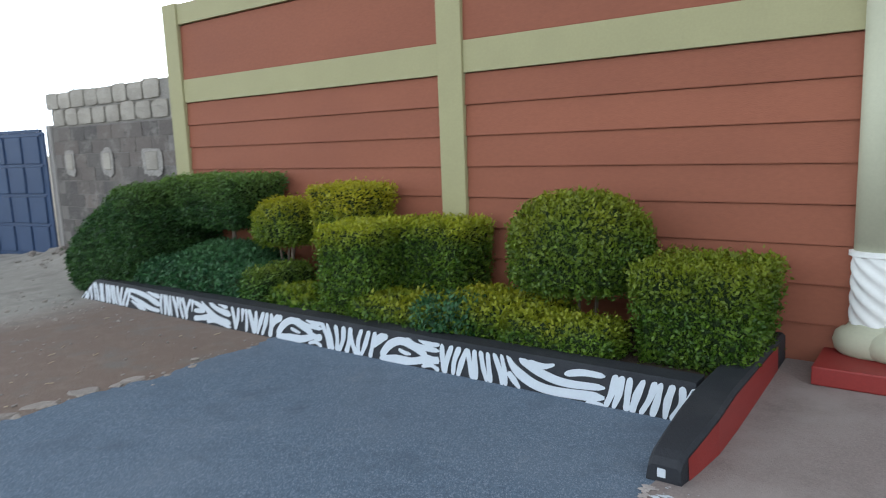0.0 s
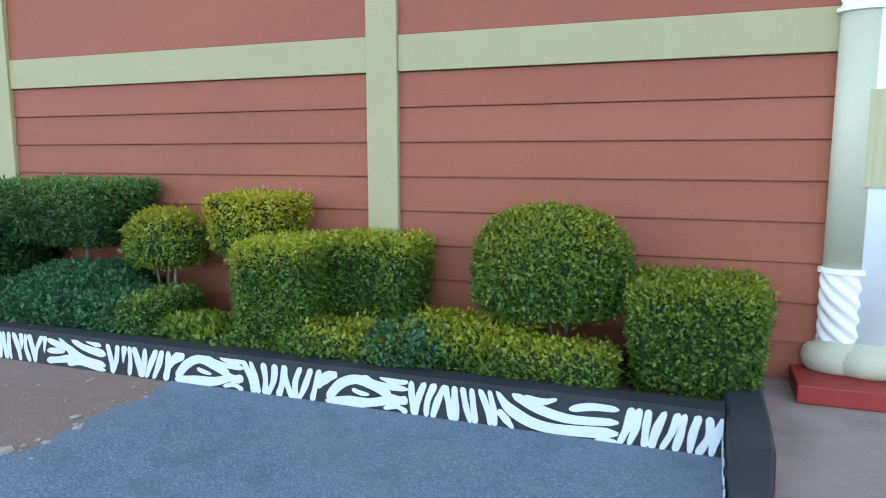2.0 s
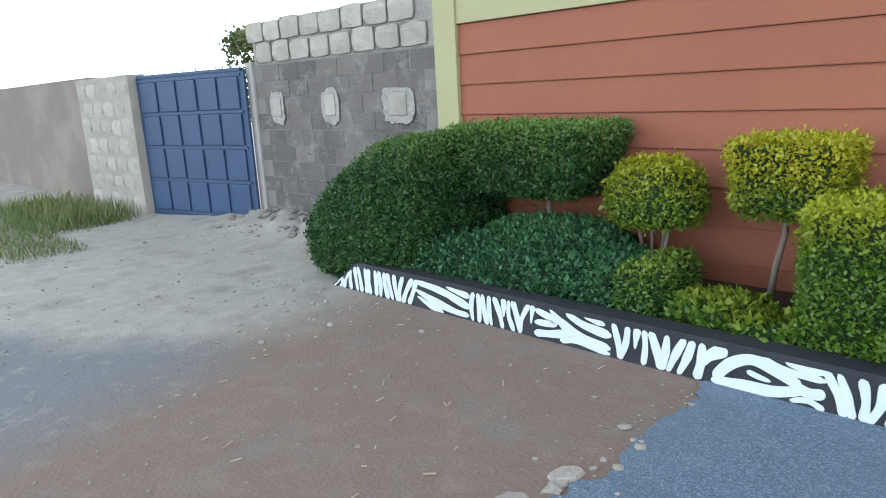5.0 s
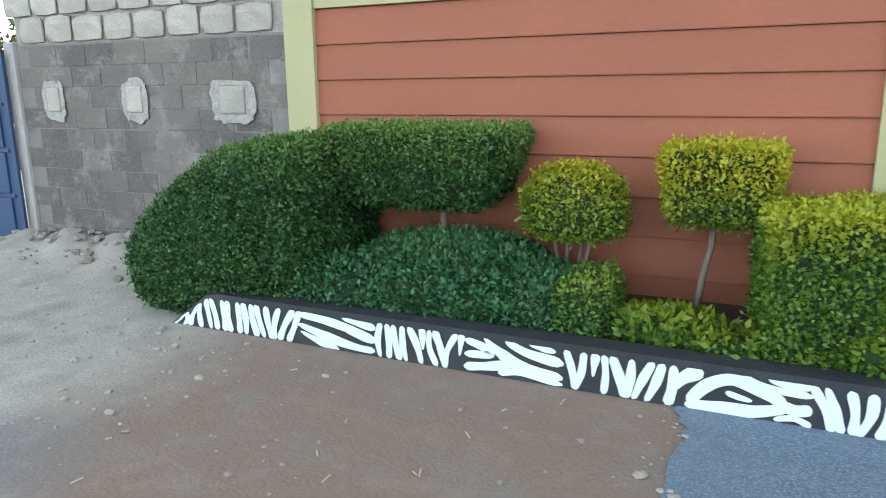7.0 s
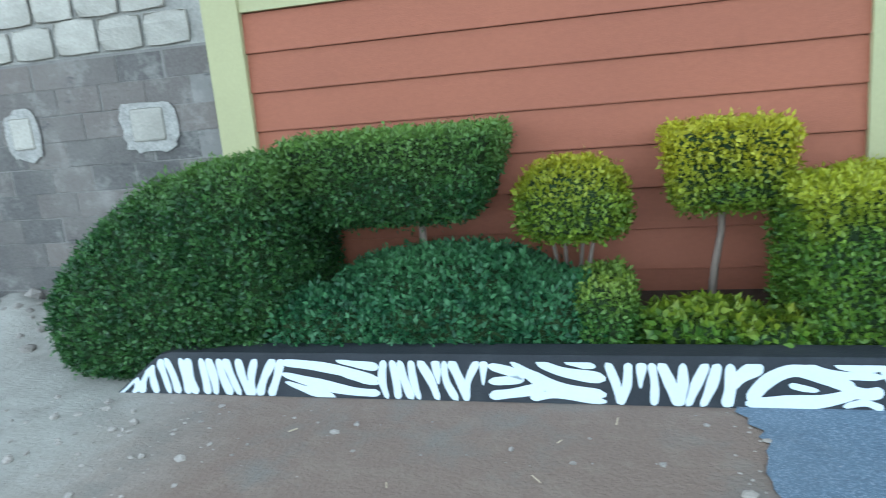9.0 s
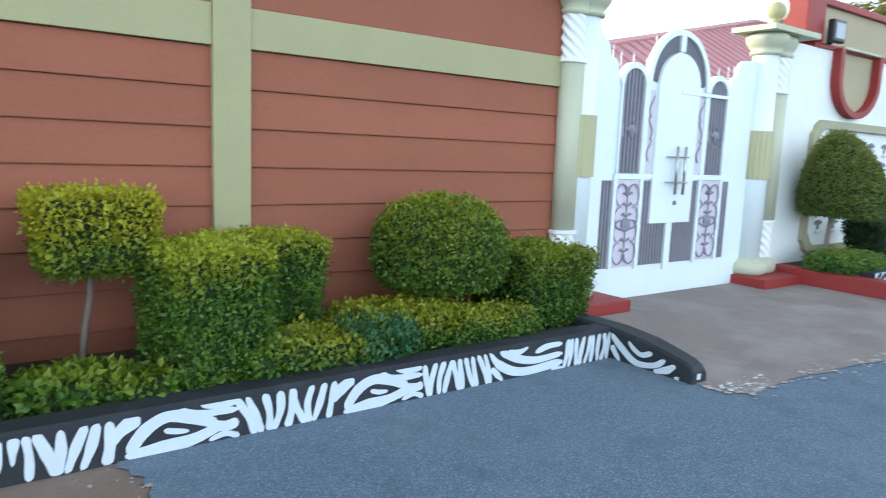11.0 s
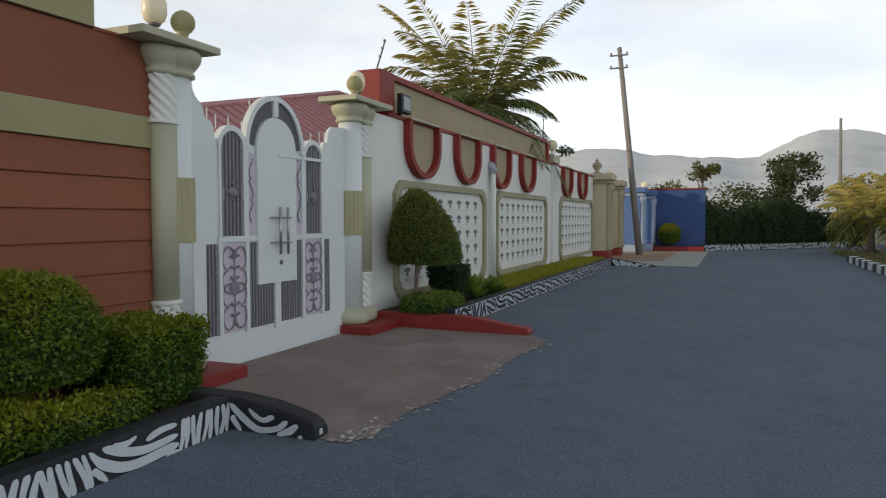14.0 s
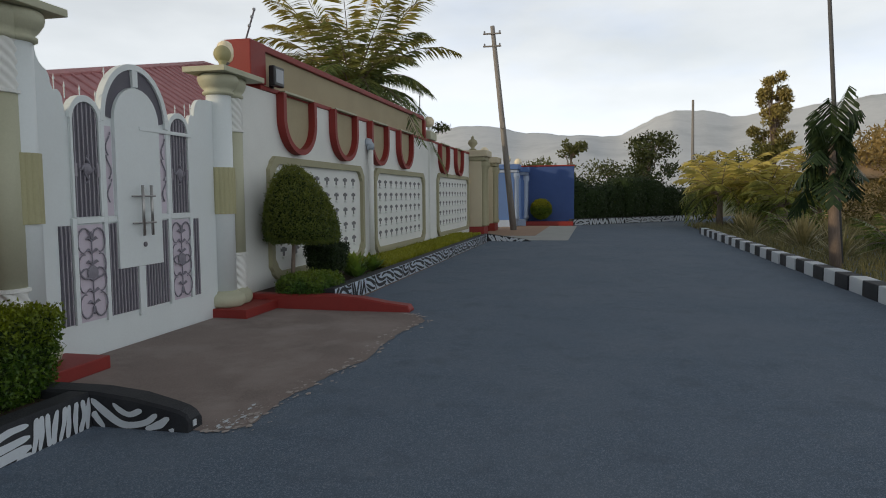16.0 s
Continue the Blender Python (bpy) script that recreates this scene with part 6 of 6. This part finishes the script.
tree("tree", -15.5, 5.0, 3.3, 1.2, "green tree behind the lane wall", L_TREE, 26, 0.15, 200, 0.14, 0.8, 0.4)

# far hedge and its kerb
FH = [(34.3, -3.7), (42.4, -11.2)]
fdir = Vector((FH[1][0] - FH[0][0], FH[1][1] - FH[0][1], 0))
flen = fdir.length
fang = math.degrees(math.atan2(fdir.y, fdir.x))
fk = empty("far_kerb", FH[0][0], FH[0][1], 0, fang)
part("kerb_body", box(0, flen, 0.0, 0.25, 0, 0.34, 0.015), KERB_BLACK, fk)
z = Zebra(lambda s, h, k: Vector((s, -0.003 - 0.004 * k, 0.01 + h * 0.31)), 41, 0.02, flen - 0.02, 0.31)
z.run(0.05, flen - 0.05, 0.8, 1.2, "uufen", rk)
z.done(fk)
tagged(fk, "zebra-striped kerb across the end of the street", "kerb")


def hedge_wall(name, x, y, ang, L, depth, h, label, material):
    e = empty(name, x, y, 0, ang)
    Vs = []
    for k in range(int(L / 1.6)):
        P, q = superblob(cx=(k + 0.5) * 1.6, cy=depth / 2, z0=0.0, z1=h * rs.uniform(0.62, 1.08), hx=1.05, hy=depth / 2 * rs.uniform(0.85, 1.1), exp=0.5, vexp=0.45, nu=28, nv=18)
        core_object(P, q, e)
        Vs.append(leaves_on(P, q, 1500, 0.15, jitter=0.09))
    leaf_object("foliage", np.concatenate(Vs), material, e)
    tagged(e, label, "hedge")


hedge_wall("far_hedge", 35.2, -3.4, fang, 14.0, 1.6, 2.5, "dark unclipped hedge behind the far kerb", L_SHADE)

# grass of the verge
for (x0, x1, y0, y1, n, sz) in ((9, 34, -13, -9.2, 9000, 0.34), (9, 40, -24, -13, 9000, 0.55)):
    cover(x0, x1, y0, y1, 0.06, n, sz, L_GRASS, "grass", "dry yellowish grass on the verge", 1.6, 0.07)

# black and white kerb stones
ks = empty("kerb_stone", 9.0, -9.0, 0)
first_w = part("block", box(-0.305, 0.305, -0.13, 0.13, 0, 0.25, 0.02), ZEBRA_WHITE, ks)
tagged(ks, "kerb stone painted white", "kerb stone", "striped kerb stones")
kd = empty("kerb_stone", 9.62, -9.0, 0)
part("block", box(-0.305, 0.305, -0.13, 0.13, 0, 0.25, 0.02), KERB_BLACK, kd)
tagged(kd, "kerb stone painted black", "kerb stone", "striped kerb stones")
for i in range(-3, 15):
    if i:
        copy_thing(ks, pose(9.0 + 1.24 * i, -9.0 + rk.uniform(-0.02, 0.02), 0, 0, 0, rk.uniform(-1, 1)))
        copy_thing(kd, pose(9.62 + 1.24 * i, -9.0 + rk.uniform(-0.02, 0.02), 0, 0, 0, rk.uniform(-1, 1)))


# ---- poles ----
def pole(x, y, h, r, lean, label, arms=True, coat=POLE):
    e = empty("utility_pole", x, y, 0)
    part("mast", tube([(0, 0, 0), (lean[0] * 0.5, lean[1] * 0.5, h * 0.5), (lean[0], lean[1], h)], [r, r * 0.85, r * 0.65], 12), coat, e, "", True)
    if arms:
        for zz in (h - 0.35, h - 0.9):
            part("crossarm", box(-0.04, 0.04, -0.40 + lean[1], 0.40 + lean[1], zz - 0.03, zz + 0.03, 0.005), POLE, e)
            for yy in (-0.34, 0.34):
                o = part("insulator", lathe([(0.03, 0), (0.045, 0.05), (0.03, 0.10), (0.001, 0.11)], 10), CRYSTAL, e)
                o.matrix_basis = pose(0, yy + lean[1], zz + 0.03)
        part("box", box(-0.16, -0.06, -0.08 + lean[1] * 0.5, 0.08 + lean[1] * 0.5, h * 0.50, h * 0.50 + 0.3, 0.01), POLE, e)
    tagged(e, label, "utility pole")


pole(29.6, -1.25, 9.1, 0.15, (0.1, 0.95), "leaning wooden utility pole beside the street")
pole(60.5, -12.8, 9.4, 0.15, (0, 0.1), "distant concrete utility pole", False)
pole(13.25, -9.62, 7.4, 0.05, (0, 0.52), "thin dark grey pole behind the banana plant", False, POLE_DARK)


# ---- neighbours down the street ----
def pillar(x, y, w, h, body, trim, label, urn):
    e = empty("gate_pillar", x, y, 0)
    part("foot", box(-w / 2 - 0.1, w / 2 + 0.1, -w / 2 - 0.1, w / 2 + 0.1, 0, 0.35, 0.02), RED if body is TAN2 else trim, e)
    part("shaft", box(-w / 2, w / 2, -w / 2, w / 2, 0.35, h - 0.4, 0.02), body, e)
    for s in (-1, 1):
        part("engaged_column", lathe([(0.13, 0.36), (0.16, 0.45), (0.11, 0.55), (0.11, h - 0.75), (0.16, h - 0.62), (0.16, h - 0.42)], 14, s * w * 0.32, -w / 2 - 0.05), trim, e, "", True)
    part("neck", box(-w / 2 - 0.08, w / 2 + 0.08, -w / 2 - 0.16, w / 2 + 0.08, h - 0.4, h - 0.25, 0.02), trim, e)
    part("cap", box(-w / 2 - 0.2, w / 2 + 0.2, -w / 2 - 0.25, w / 2 + 0.2, h - 0.25, h, 0.03), body, e)
    if urn:
        part("urn", lathe([(0.10, h), (0.16, h + 0.05), (0.06, h + 0.12), (0.20, h + 0.3), (0.16, h + 0.42), (0.05, h + 0.48), (0.07, h + 0.55), (0.001, h + 0.62)], 16), OLIVE, e, "stone urn", True)
    else:
        part("globe", lathe([(0.06, h), (0.06, h + 0.1)] + [(0.2 * math.cos(a), h + 0.28 + 0.2 * math.sin(a)) for a in np.linspace(-1.2, 1.55, 10)], 16), LAMP_GLASS, e, "opal glass ball", True)
    tagged(e, label, "pillar", "neighbouring gate pillars")


TAN2 = TAN_PALE
pillar(25.9, -0.05, 0.85, 3.35, TAN_PALE, OLIVE, "tan ornamental gate pillar with a stone urn", True)
pillar(29.2, 0.0, 0.85, 3.25, TAN_PALE, OLIVE, "tan ornamental gate pillar with a ball lamp", False)
tagged(link_bm("wall_tan", box(26.3, 28.8, 0.2, 0.4, 0, 2.8, 0.01), TAN_PALE), "tan neighbouring wall between pillars", "wall", kind="structure")
pillar(33.2, -0.5, 0.8, 3.1, BLUE_PALE, BLUE_WHITE, "pale blue and white gate pillar with a ball lamp", False)
pillar(34.6, -0.9, 0.7, 3.0, BLUE_PALE, BLUE_WHITE, "pale blue and white gate pillar with a ball lamp", False)
bw = tagged(link_bm("wall_blue", box(35.0, 35.2, -3.75, -0.6, 0.0, 3.05, 0.01), BLUE_WALL), "deep-blue painted wall facing down the street", "wall", kind="structure")
part("coping", box(34.96, 35.24, -3.79, -0.6, 3.052, 3.12, 0.01), RED, bw, "red coping")
part("kerb_band", box(34.2, 34.98, -3.75, -1.3, 0.0, 0.22, 0.02), RED, bw, "red-oxide raised bed edge")
shrub("ball_shrub", (34.6, -2.1, 0.22), [dict(cx=34.55, cy=-2.1, z0=0.35, z1=1.35, hx=0.52, hy=0.52, exp=1.0, vexp=1.0)], L_YEL, "yellow-green ball-clipped shrub before the blue wall", "shrub", 900, 0.07)
tagged(link_bm("neighbour_driveway", box(22.6, 33.8, -3.95, -0.3, 0.0, 0.014), mat("pale_concrete_pad", (0.36, 0.37, 0.36), 0.85, 0.12, 1.2, 60, 0.2, 90)), "pale grey concrete driveway of the neighbour", "driveway", kind="structure")

tagged(link_bm("neighbour_apron", box(25.2, 33.8, -2.6, -0.32, 0.0, 0.020), mat("tan_apron", (0.34, 0.235, 0.17), 0.9, 0.15, 1.2, 60, 0.2, 90)), "tan earth-stained apron before the neighbouring gate", "driveway", kind="structure")

# roof of the house behind the gate
roof = empty("house_roof", 12, 4, 0)
RO = Vector((12, 4, 0))
b = bmesh.new()


def roof_pt(x, y):
    return Vector((x, y, 2.7 + 0.625 * (y - 2.0)))


def hip_x(y):
    return 3.85 + (y - 2.0) * (17.6 - 3.85) / 4.7


vs = [roof_pt(hip_x(2.0), 2.0), roof_pt(26, 2.0), roof_pt(26, 6.7), roof_pt(17.6, 6.7)]
b.faces.new([b.verts.new(v) for v in vs])
part("sheet", off(b, RO), ROOF_RED, roof)
for k in range(50):
    x = 4.2 + 0.40 * k
    y1 = min(6.7, 2.0 + (x - 3.85) * 4.7 / (17.6 - 3.85))
    if y1 > 2.05:
        a, c = roof_pt(x, 2.0), roof_pt(x, y1)
        o = part("rib", off(tube([a + Vector((0, 0, 0.01)), c + Vector((0, 0, 0.01))], 0.032, 5), RO), ROOF_RED, roof)
part("hip_cap", off(tube([roof_pt(hip_x(2.0), 2.0), roof_pt(17.6, 6.7), roof_pt(26, 6.7)], 0.07, 8), RO), ROOF_RED, roof)
part("house_wall", off(box(6.5, 26, 2.4, 2.6, 0, 2.7), RO), TAN, roof)
tagged(roof, "pinkish-red ribbed metal roof of the house", "roof")

# ---- block wall, blue gate and stone wall at the near end of the street ----
wall_c = tagged(link_bm("wall_block", box(-8.05, -4.615, 0.012, 0.20, -0.05, 2.08), MORTAR), "weathered grey cement-block wall topped with pale stones", "wall", kind="structure")
part("stone_backing", box(-8.05, -4.615, 0.03, 0.19, 2.081, 2.60), mat("pale_mortar", (0.30, 0.28, 0.25), 0.95, 0.3, 3, 50, 0.4, 60, second=(0.20, 0.185, 0.17), second_amount=0.7, second_scale=2.5), wall_c, "pale mortar")
bmk = box(-0.1985, 0.1985, 0.001, 0.03, 0.0, 0.1995, 0.004)
fb = part("block", bmk, BLOCK, wall_c)
cnt = 0
for r_ in range(10):
    for c_ in range(9):
        x = -7.86 + 0.405 * c_ - (0.2 if r_ % 2 else 0.0) + rk.uniform(-0.012, 0.012)
        if x < -8.0 or x > -4.8:
            continue
        m = pose(x, rk.uniform(0.002, 0.009), 0.008 + 0.206 * r_ + rk.uniform(-0.004, 0.004), 0, rk.uniform(-0.4, 0.4), 0)
        if cnt == 0:
            fb.matrix_basis = m
        else:
            again(fb, m)
        cnt += 1


def rough_stone(w, h, d, seed):
    q_ = random.Random(seed)
    b_ = box(-w / 2, w / 2, -d, 0.02, 0, h)
    bmesh.ops.subdivide_edges(b_, edges=b_.edges[:], cuts=2, use_grid_fill=True)
    for v in b_.verts:
        corner = (abs(v.co.x) / (w / 2)) ** 4 + (abs(v.co.z - h / 2) / (h / 2)) ** 4
        v.co.x *= 1 - 0.06 * corner * q_.uniform(0.2, 1)
        v.co.z = h / 2 + (v.co.z - h / 2) * (1 - 0.08 * corner * q_.uniform(0.2, 1))
        if v.co.y < 0:
            v.co.y += 0.012 * corner + q_.uniform(-0.008, 0.008)
    return b_


meshes = [part("stone", rough_stone(0.395, 0.256, 0.010, k), STONE, wall_c) for k in range(5)]
for k in range(20):
    course, i = divmod(k, 10)
    x = -7.95 + 0.405 * i + (0.17 if course == 0 else 0.0)
    if x > -4.82:
        continue
    m = pose(x, 0, 2.095 + 0.262 * course) @ Matrix.Diagonal((rk.uniform(0.9, 1.04), 1, rk.uniform(0.92, 1.04), 1))
    if k < 5:
        meshes[k].matrix_basis = m
    else:
        again(meshes[k % 5], m)
part("end_plaster", box(-8.20, -8.051, -0.03, 0.22, -0.02, 2.12, 0.015), mat("raw_plaster", (0.34, 0.32, 0.30), 0.95, 0.15, 4, 50, 0.4, 60), wall_c, "pale raw plaster edge")
for x, zc, w in ((-7.55, 1.54, 0.26), (-6.42, 1.54, 0.28), (-5.23, 1.53, 0.40)):
    b_ = bmesh.new()
    q_ = random.Random(int(x * 10))
    vs = [b_.verts.new((x + w * 0.62 * q_.uniform(0.9, 1.08) * math.copysign(abs(math.cos(a)) ** 0.6, math.cos(a)), -0.012, zc - 0.02 + 0.21 * q_.uniform(0.85, 1.1) * math.copysign(abs(math.sin(a)) ** 0.6, math.sin(a)))) for a in np.linspace(0, 6.1, 30)]
    b_.faces.new(vs)
    part("plaster_patch", b_, mat("patch_plaster", (0.31, 0.29, 0.265), 0.95, 0.4, 12, 60, 0.4, 60), wall_c, "pale plaster smear")
    part("niche_stone", box(x - w * 0.36, x + w * 0.36, -0.025, 0.0, zc - 0.13, zc + 0.12, 0.02), STONE, wall_c, "pale square stone plug")

bg = empty("metal_gate", -8.2, -0.10, 0, 180 + 12)
part("gate_sheet", box(-0.06, 2.30, -0.02, 0.02, -0.045, 2.02, 0.006), BLUE, bg)
fp = None
for i in range(5):
    for j in range(4):
        m = pose(0.05 + 0.44 * i, 0, 0.07 + 0.485 * j)
        if fp is None:
            fp = part("pressed_panel", box(0, 0.38, 0.02, 0.045, 0, 0.43, 0.012), BLUE, bg)
            fp.matrix_basis = m
        else:
            again(fp, m)
for j in range(5):
    part("rail", box(0, 2.25, 0.022, 0.038, 0.02 + 0.485 * j, 0.055 + 0.485 * j, 0.004), BLUE, bg)
part("top_rail", box(0, 2.25, -0.03, 0.03, 2.022, 2.07, 0.006), BLUE, bg)
for i in range(16):
    o = part("spike", tube([(0, 0, 0), (0, 0, 0.10)], [0.008, 0.003], 5), BLUE, bg)
    o.matrix_basis = pose(0.07 + 0.14 * i, 0, 2.07)
tagged(bg, "blue sheet-metal gate with pressed square panels", "gate")
wall_d = tagged(link_bm("wall_stone", box(-12.6, -10.42, -0.72, -0.45, -0.1, 2.1), mat("pale_rubble_mortar", (0.31, 0.28, 0.235), 0.95, 0.25, 3, 50, 0.5, 40)), "pale rough stone wall beside the blue gate", "wall", kind="structure")
ms = [part("stone", rough_stone(0.40, 0.27, 0.02, 20 + k), STONE, wall_d) for k in range(4)]
n_ = 0
for r_ in range(7):
    for c_ in range(6):
        x = -12.38 + 0.43 * c_ + (0.2 if r_ % 2 else 0)
        if x > -10.6:
            continue
        m = pose(x, -0.72, 0.02 + 0.293 * r_) @ Matrix.Diagonal((rk.uniform(0.85, 1.05), 1, rk.uniform(0.85, 1.02), 1))
        if n_ < 4:
            ms[n_].matrix_basis = m
        else:
            again(ms[n_ % 4], m)
        n_ += 1
tagged(link_bm("wall_far_left", box(-32, -12.61, -0.55, -0.30, -0.1, 2.15), mat("tan_rough_render", (0.20, 0.165, 0.14), 0.95, 0.2, 1.2, 40, 0.4, 40, second=(0.26, 0.22, 0.18), second_amount=0.6)), "brownish rough-rendered wall continuing along the lane", "wall", kind="structure")

# rubble, stones and grit
q_ = random.Random(9)


def stones(name, n, place, smin, smax, label):
    b_ = bmesh.new()
    for _ in range(n):
        x, y = place()
        s_ = smin * (smax / smin) ** (q_.random() ** 2)
        vs = bmesh.ops.create_icosphere(b_, subdivisions=1, radius=s_)["verts"]
        a, k1, k2 = q_.uniform(0, 3.1), q_.uniform(0.6, 1.4), q_.uniform(0.35, 0.75)
        zb = mound(x, y)
        for v in vs:
            p = Vector((v.co.x * k1, v.co.y, v.co.z * k2)) * q_.uniform(0.8, 1.2)
            v.co = Vector((x + p.x * math.cos(a) - p.y * math.sin(a), y + p.x * math.sin(a) + p.y * math.cos(a), zb + s_ * k2 * 0.45 + p.z))
    return tagged(link_bm(name, b_, ROCK), label, "stones", kind="stuff")


def mound(x, y):
    return dip(x, y) + 0.19 * math.exp(-((x + 7.2) / 1.5) ** 2 - ((y + 0.15) / 0.42) ** 2)


bmm = bmesh.new()
bmesh.ops.create_grid(bmm, x_segments=40, y_segments=20, size=1)
for v in bmm.verts:
    x, y = -7.2 + v.co.x * 3.0, -0.35 + v.co.y * 1.1
    v.co = Vector((x, y, dip(x, y) + (mound(x, y) - dip(x, y)) * (1 + 0.3 * math.sin(9 * x + 7 * y)) + (0.003 if mound(x, y) - dip(x, y) > 0.004 else -0.003)))
tagged(link_bm("rubble_heap", bmm, GROUND, smooth=True), "low heap of pale dust and rubble at the wall foot", "rubble", kind="structure")
stones("rubble", 160, lambda: (q_.gauss(-7.1, 0.9), min(-0.05, q_.gauss(-0.3, 0.22))), 0.015, 0.09, "broken stones and rubble at the wall foot")
stones("pebbles", 380, lambda: (q_.uniform(-7.5, -1.3), q_.uniform(-5.5, -1.45)), 0.004, 0.020, "scattered pale pebbles on the bare earth")
stones("pebbles", 150, lambda: (q_.gauss(-4.4, 0.45), q_.uniform(-3.2, -1.5)), 0.006, 0.032, "stones between the dust and the brown earth")
stones("pebbles", 200, lambda: (q_.uniform(-12, -5), q_.uniform(-5.5, -1.0)), 0.006, 0.035, "scattered stones on the dusty lane")
slab_r = random.Random(14)
for k in range(9):
    yy = -2.60 - 0.22 * k + slab_r.uniform(-0.14, 0.14)
    xx = -1.24 + slab_r.uniform(-0.10, 0.02)
    w_, l_, a_ = slab_r.uniform(0.04, 0.15), slab_r.uniform(0.03, 0.075), slab_r.uniform(0.9, 1.9)
    rim_pts = [(w_ * math.cos(t) * slab_r.uniform(0.7, 1.15), l_ * math.sin(t) * slab_r.uniform(0.7, 1.15)) for t in np.linspace(0, 5.6, 9)]
    sb_ = bmesh.new()
    lo_ = [sb_.verts.new((u * math.cos(a_) - v * math.sin(a_), u * math.sin(a_) + v * math.cos(a_), 0.0)) for u, v in rim_pts]
    hi_ = [sb_.verts.new((0.86 * q.co.x, 0.86 * q.co.y, slab_r.uniform(0.008, 0.022))) for q in lo_]
    sb_.faces.new(hi_)
    for q in range(9):
        sb_.faces.new((lo_[q], lo_[(q + 1) % 9], hi_[(q + 1) % 9], hi_[q]))
    bmesh.ops.recalc_face_normals(sb_, faces=sb_.faces)
    slab = link_bm("broken_stone", sb_, ROCK)
    slab.matrix_basis = pose(xx, yy, dip(xx, yy) - 0.002)
    tagged(slab, "flat pale broken stone bedded at the asphalt edge", "stone", "flat stones at the road edge")
stones("broken_slab", 12, lambda: ((lambda y_: (-1.22 + q_.uniform(-0.12, 0.06), y_))(q_.uniform(-4.6, -2.4))), 0.018, 0.05, "flat pale broken pieces at the asphalt edge")
stones("grit", 500, lambda: (q_.uniform(-1.0, 9.0), q_.uniform(-6.0, -1.5)), 0.003, 0.010, "loose grit on the asphalt")
cover(-13.8, -10.3, -2.0, -0.85, 0.06, 900, 0.30, L_DARKGRASS, "grass", "taller green grass at the foot of the stone wall", 1.5, 0.07)
cover(-13.8, -10.2, -2.3, -1.0, 0.02, 3600, 0.13, L_DARKGRASS, "grass", "short green grass before the stone wall", 1.3, 0.10)
cover(-12.0, -8.6, -3.1, -2.2, 0.01, 2600, 0.09, L_DARKGRASS, "grass", "thin trodden grass at the lane side", 1.2, 0.12)
lit = bmesh.new()
for _ in range(26):
    x, y, a, L = q_.uniform(-4.0, -1.4), q_.uniform(-4.2, -1.6), q_.uniform(0, 3.1), q_.uniform(0.02, 0.07)
    tube([(x, y, dip(x, y) + 0.008), (x + L * math.cos(a), y + L * math.sin(a), dip(x, y) + 0.012)], 0.004, 4, lit)
tagged(link_bm("twigs", lit, mat("dry_twig", (0.42, 0.34, 0.24), 0.9, 0.2, 20, 60, 0.1)), "dry twigs and straw bits on the earth", "litter", kind="stuff")

hs = empty("far_house", 42.0, -20.5, 0)
# Wall and roof colours have the yellow of the low sun painted in.
part("wall", box(-3, 3, -2, 2, 0, 2.4, 0.02), mat("yellow_house_wall", (0.50, 0.38, 0.20), 0.85, 0.1, 1, 30, 0.1), hs)
part("roof", prism([(-3.5, 2.4), (0.0, 3.9), (3.5, 2.4), (3.5, 2.3), (-3.5, 2.3)], -2.4, 2.4), mat("rusty_tin_roof", (0.40, 0.28, 0.17), 0.6, 0.2, 2, 30, 0.1), hs)
tagged(hs, "small sunlit yellowish house beyond the verge", "house")
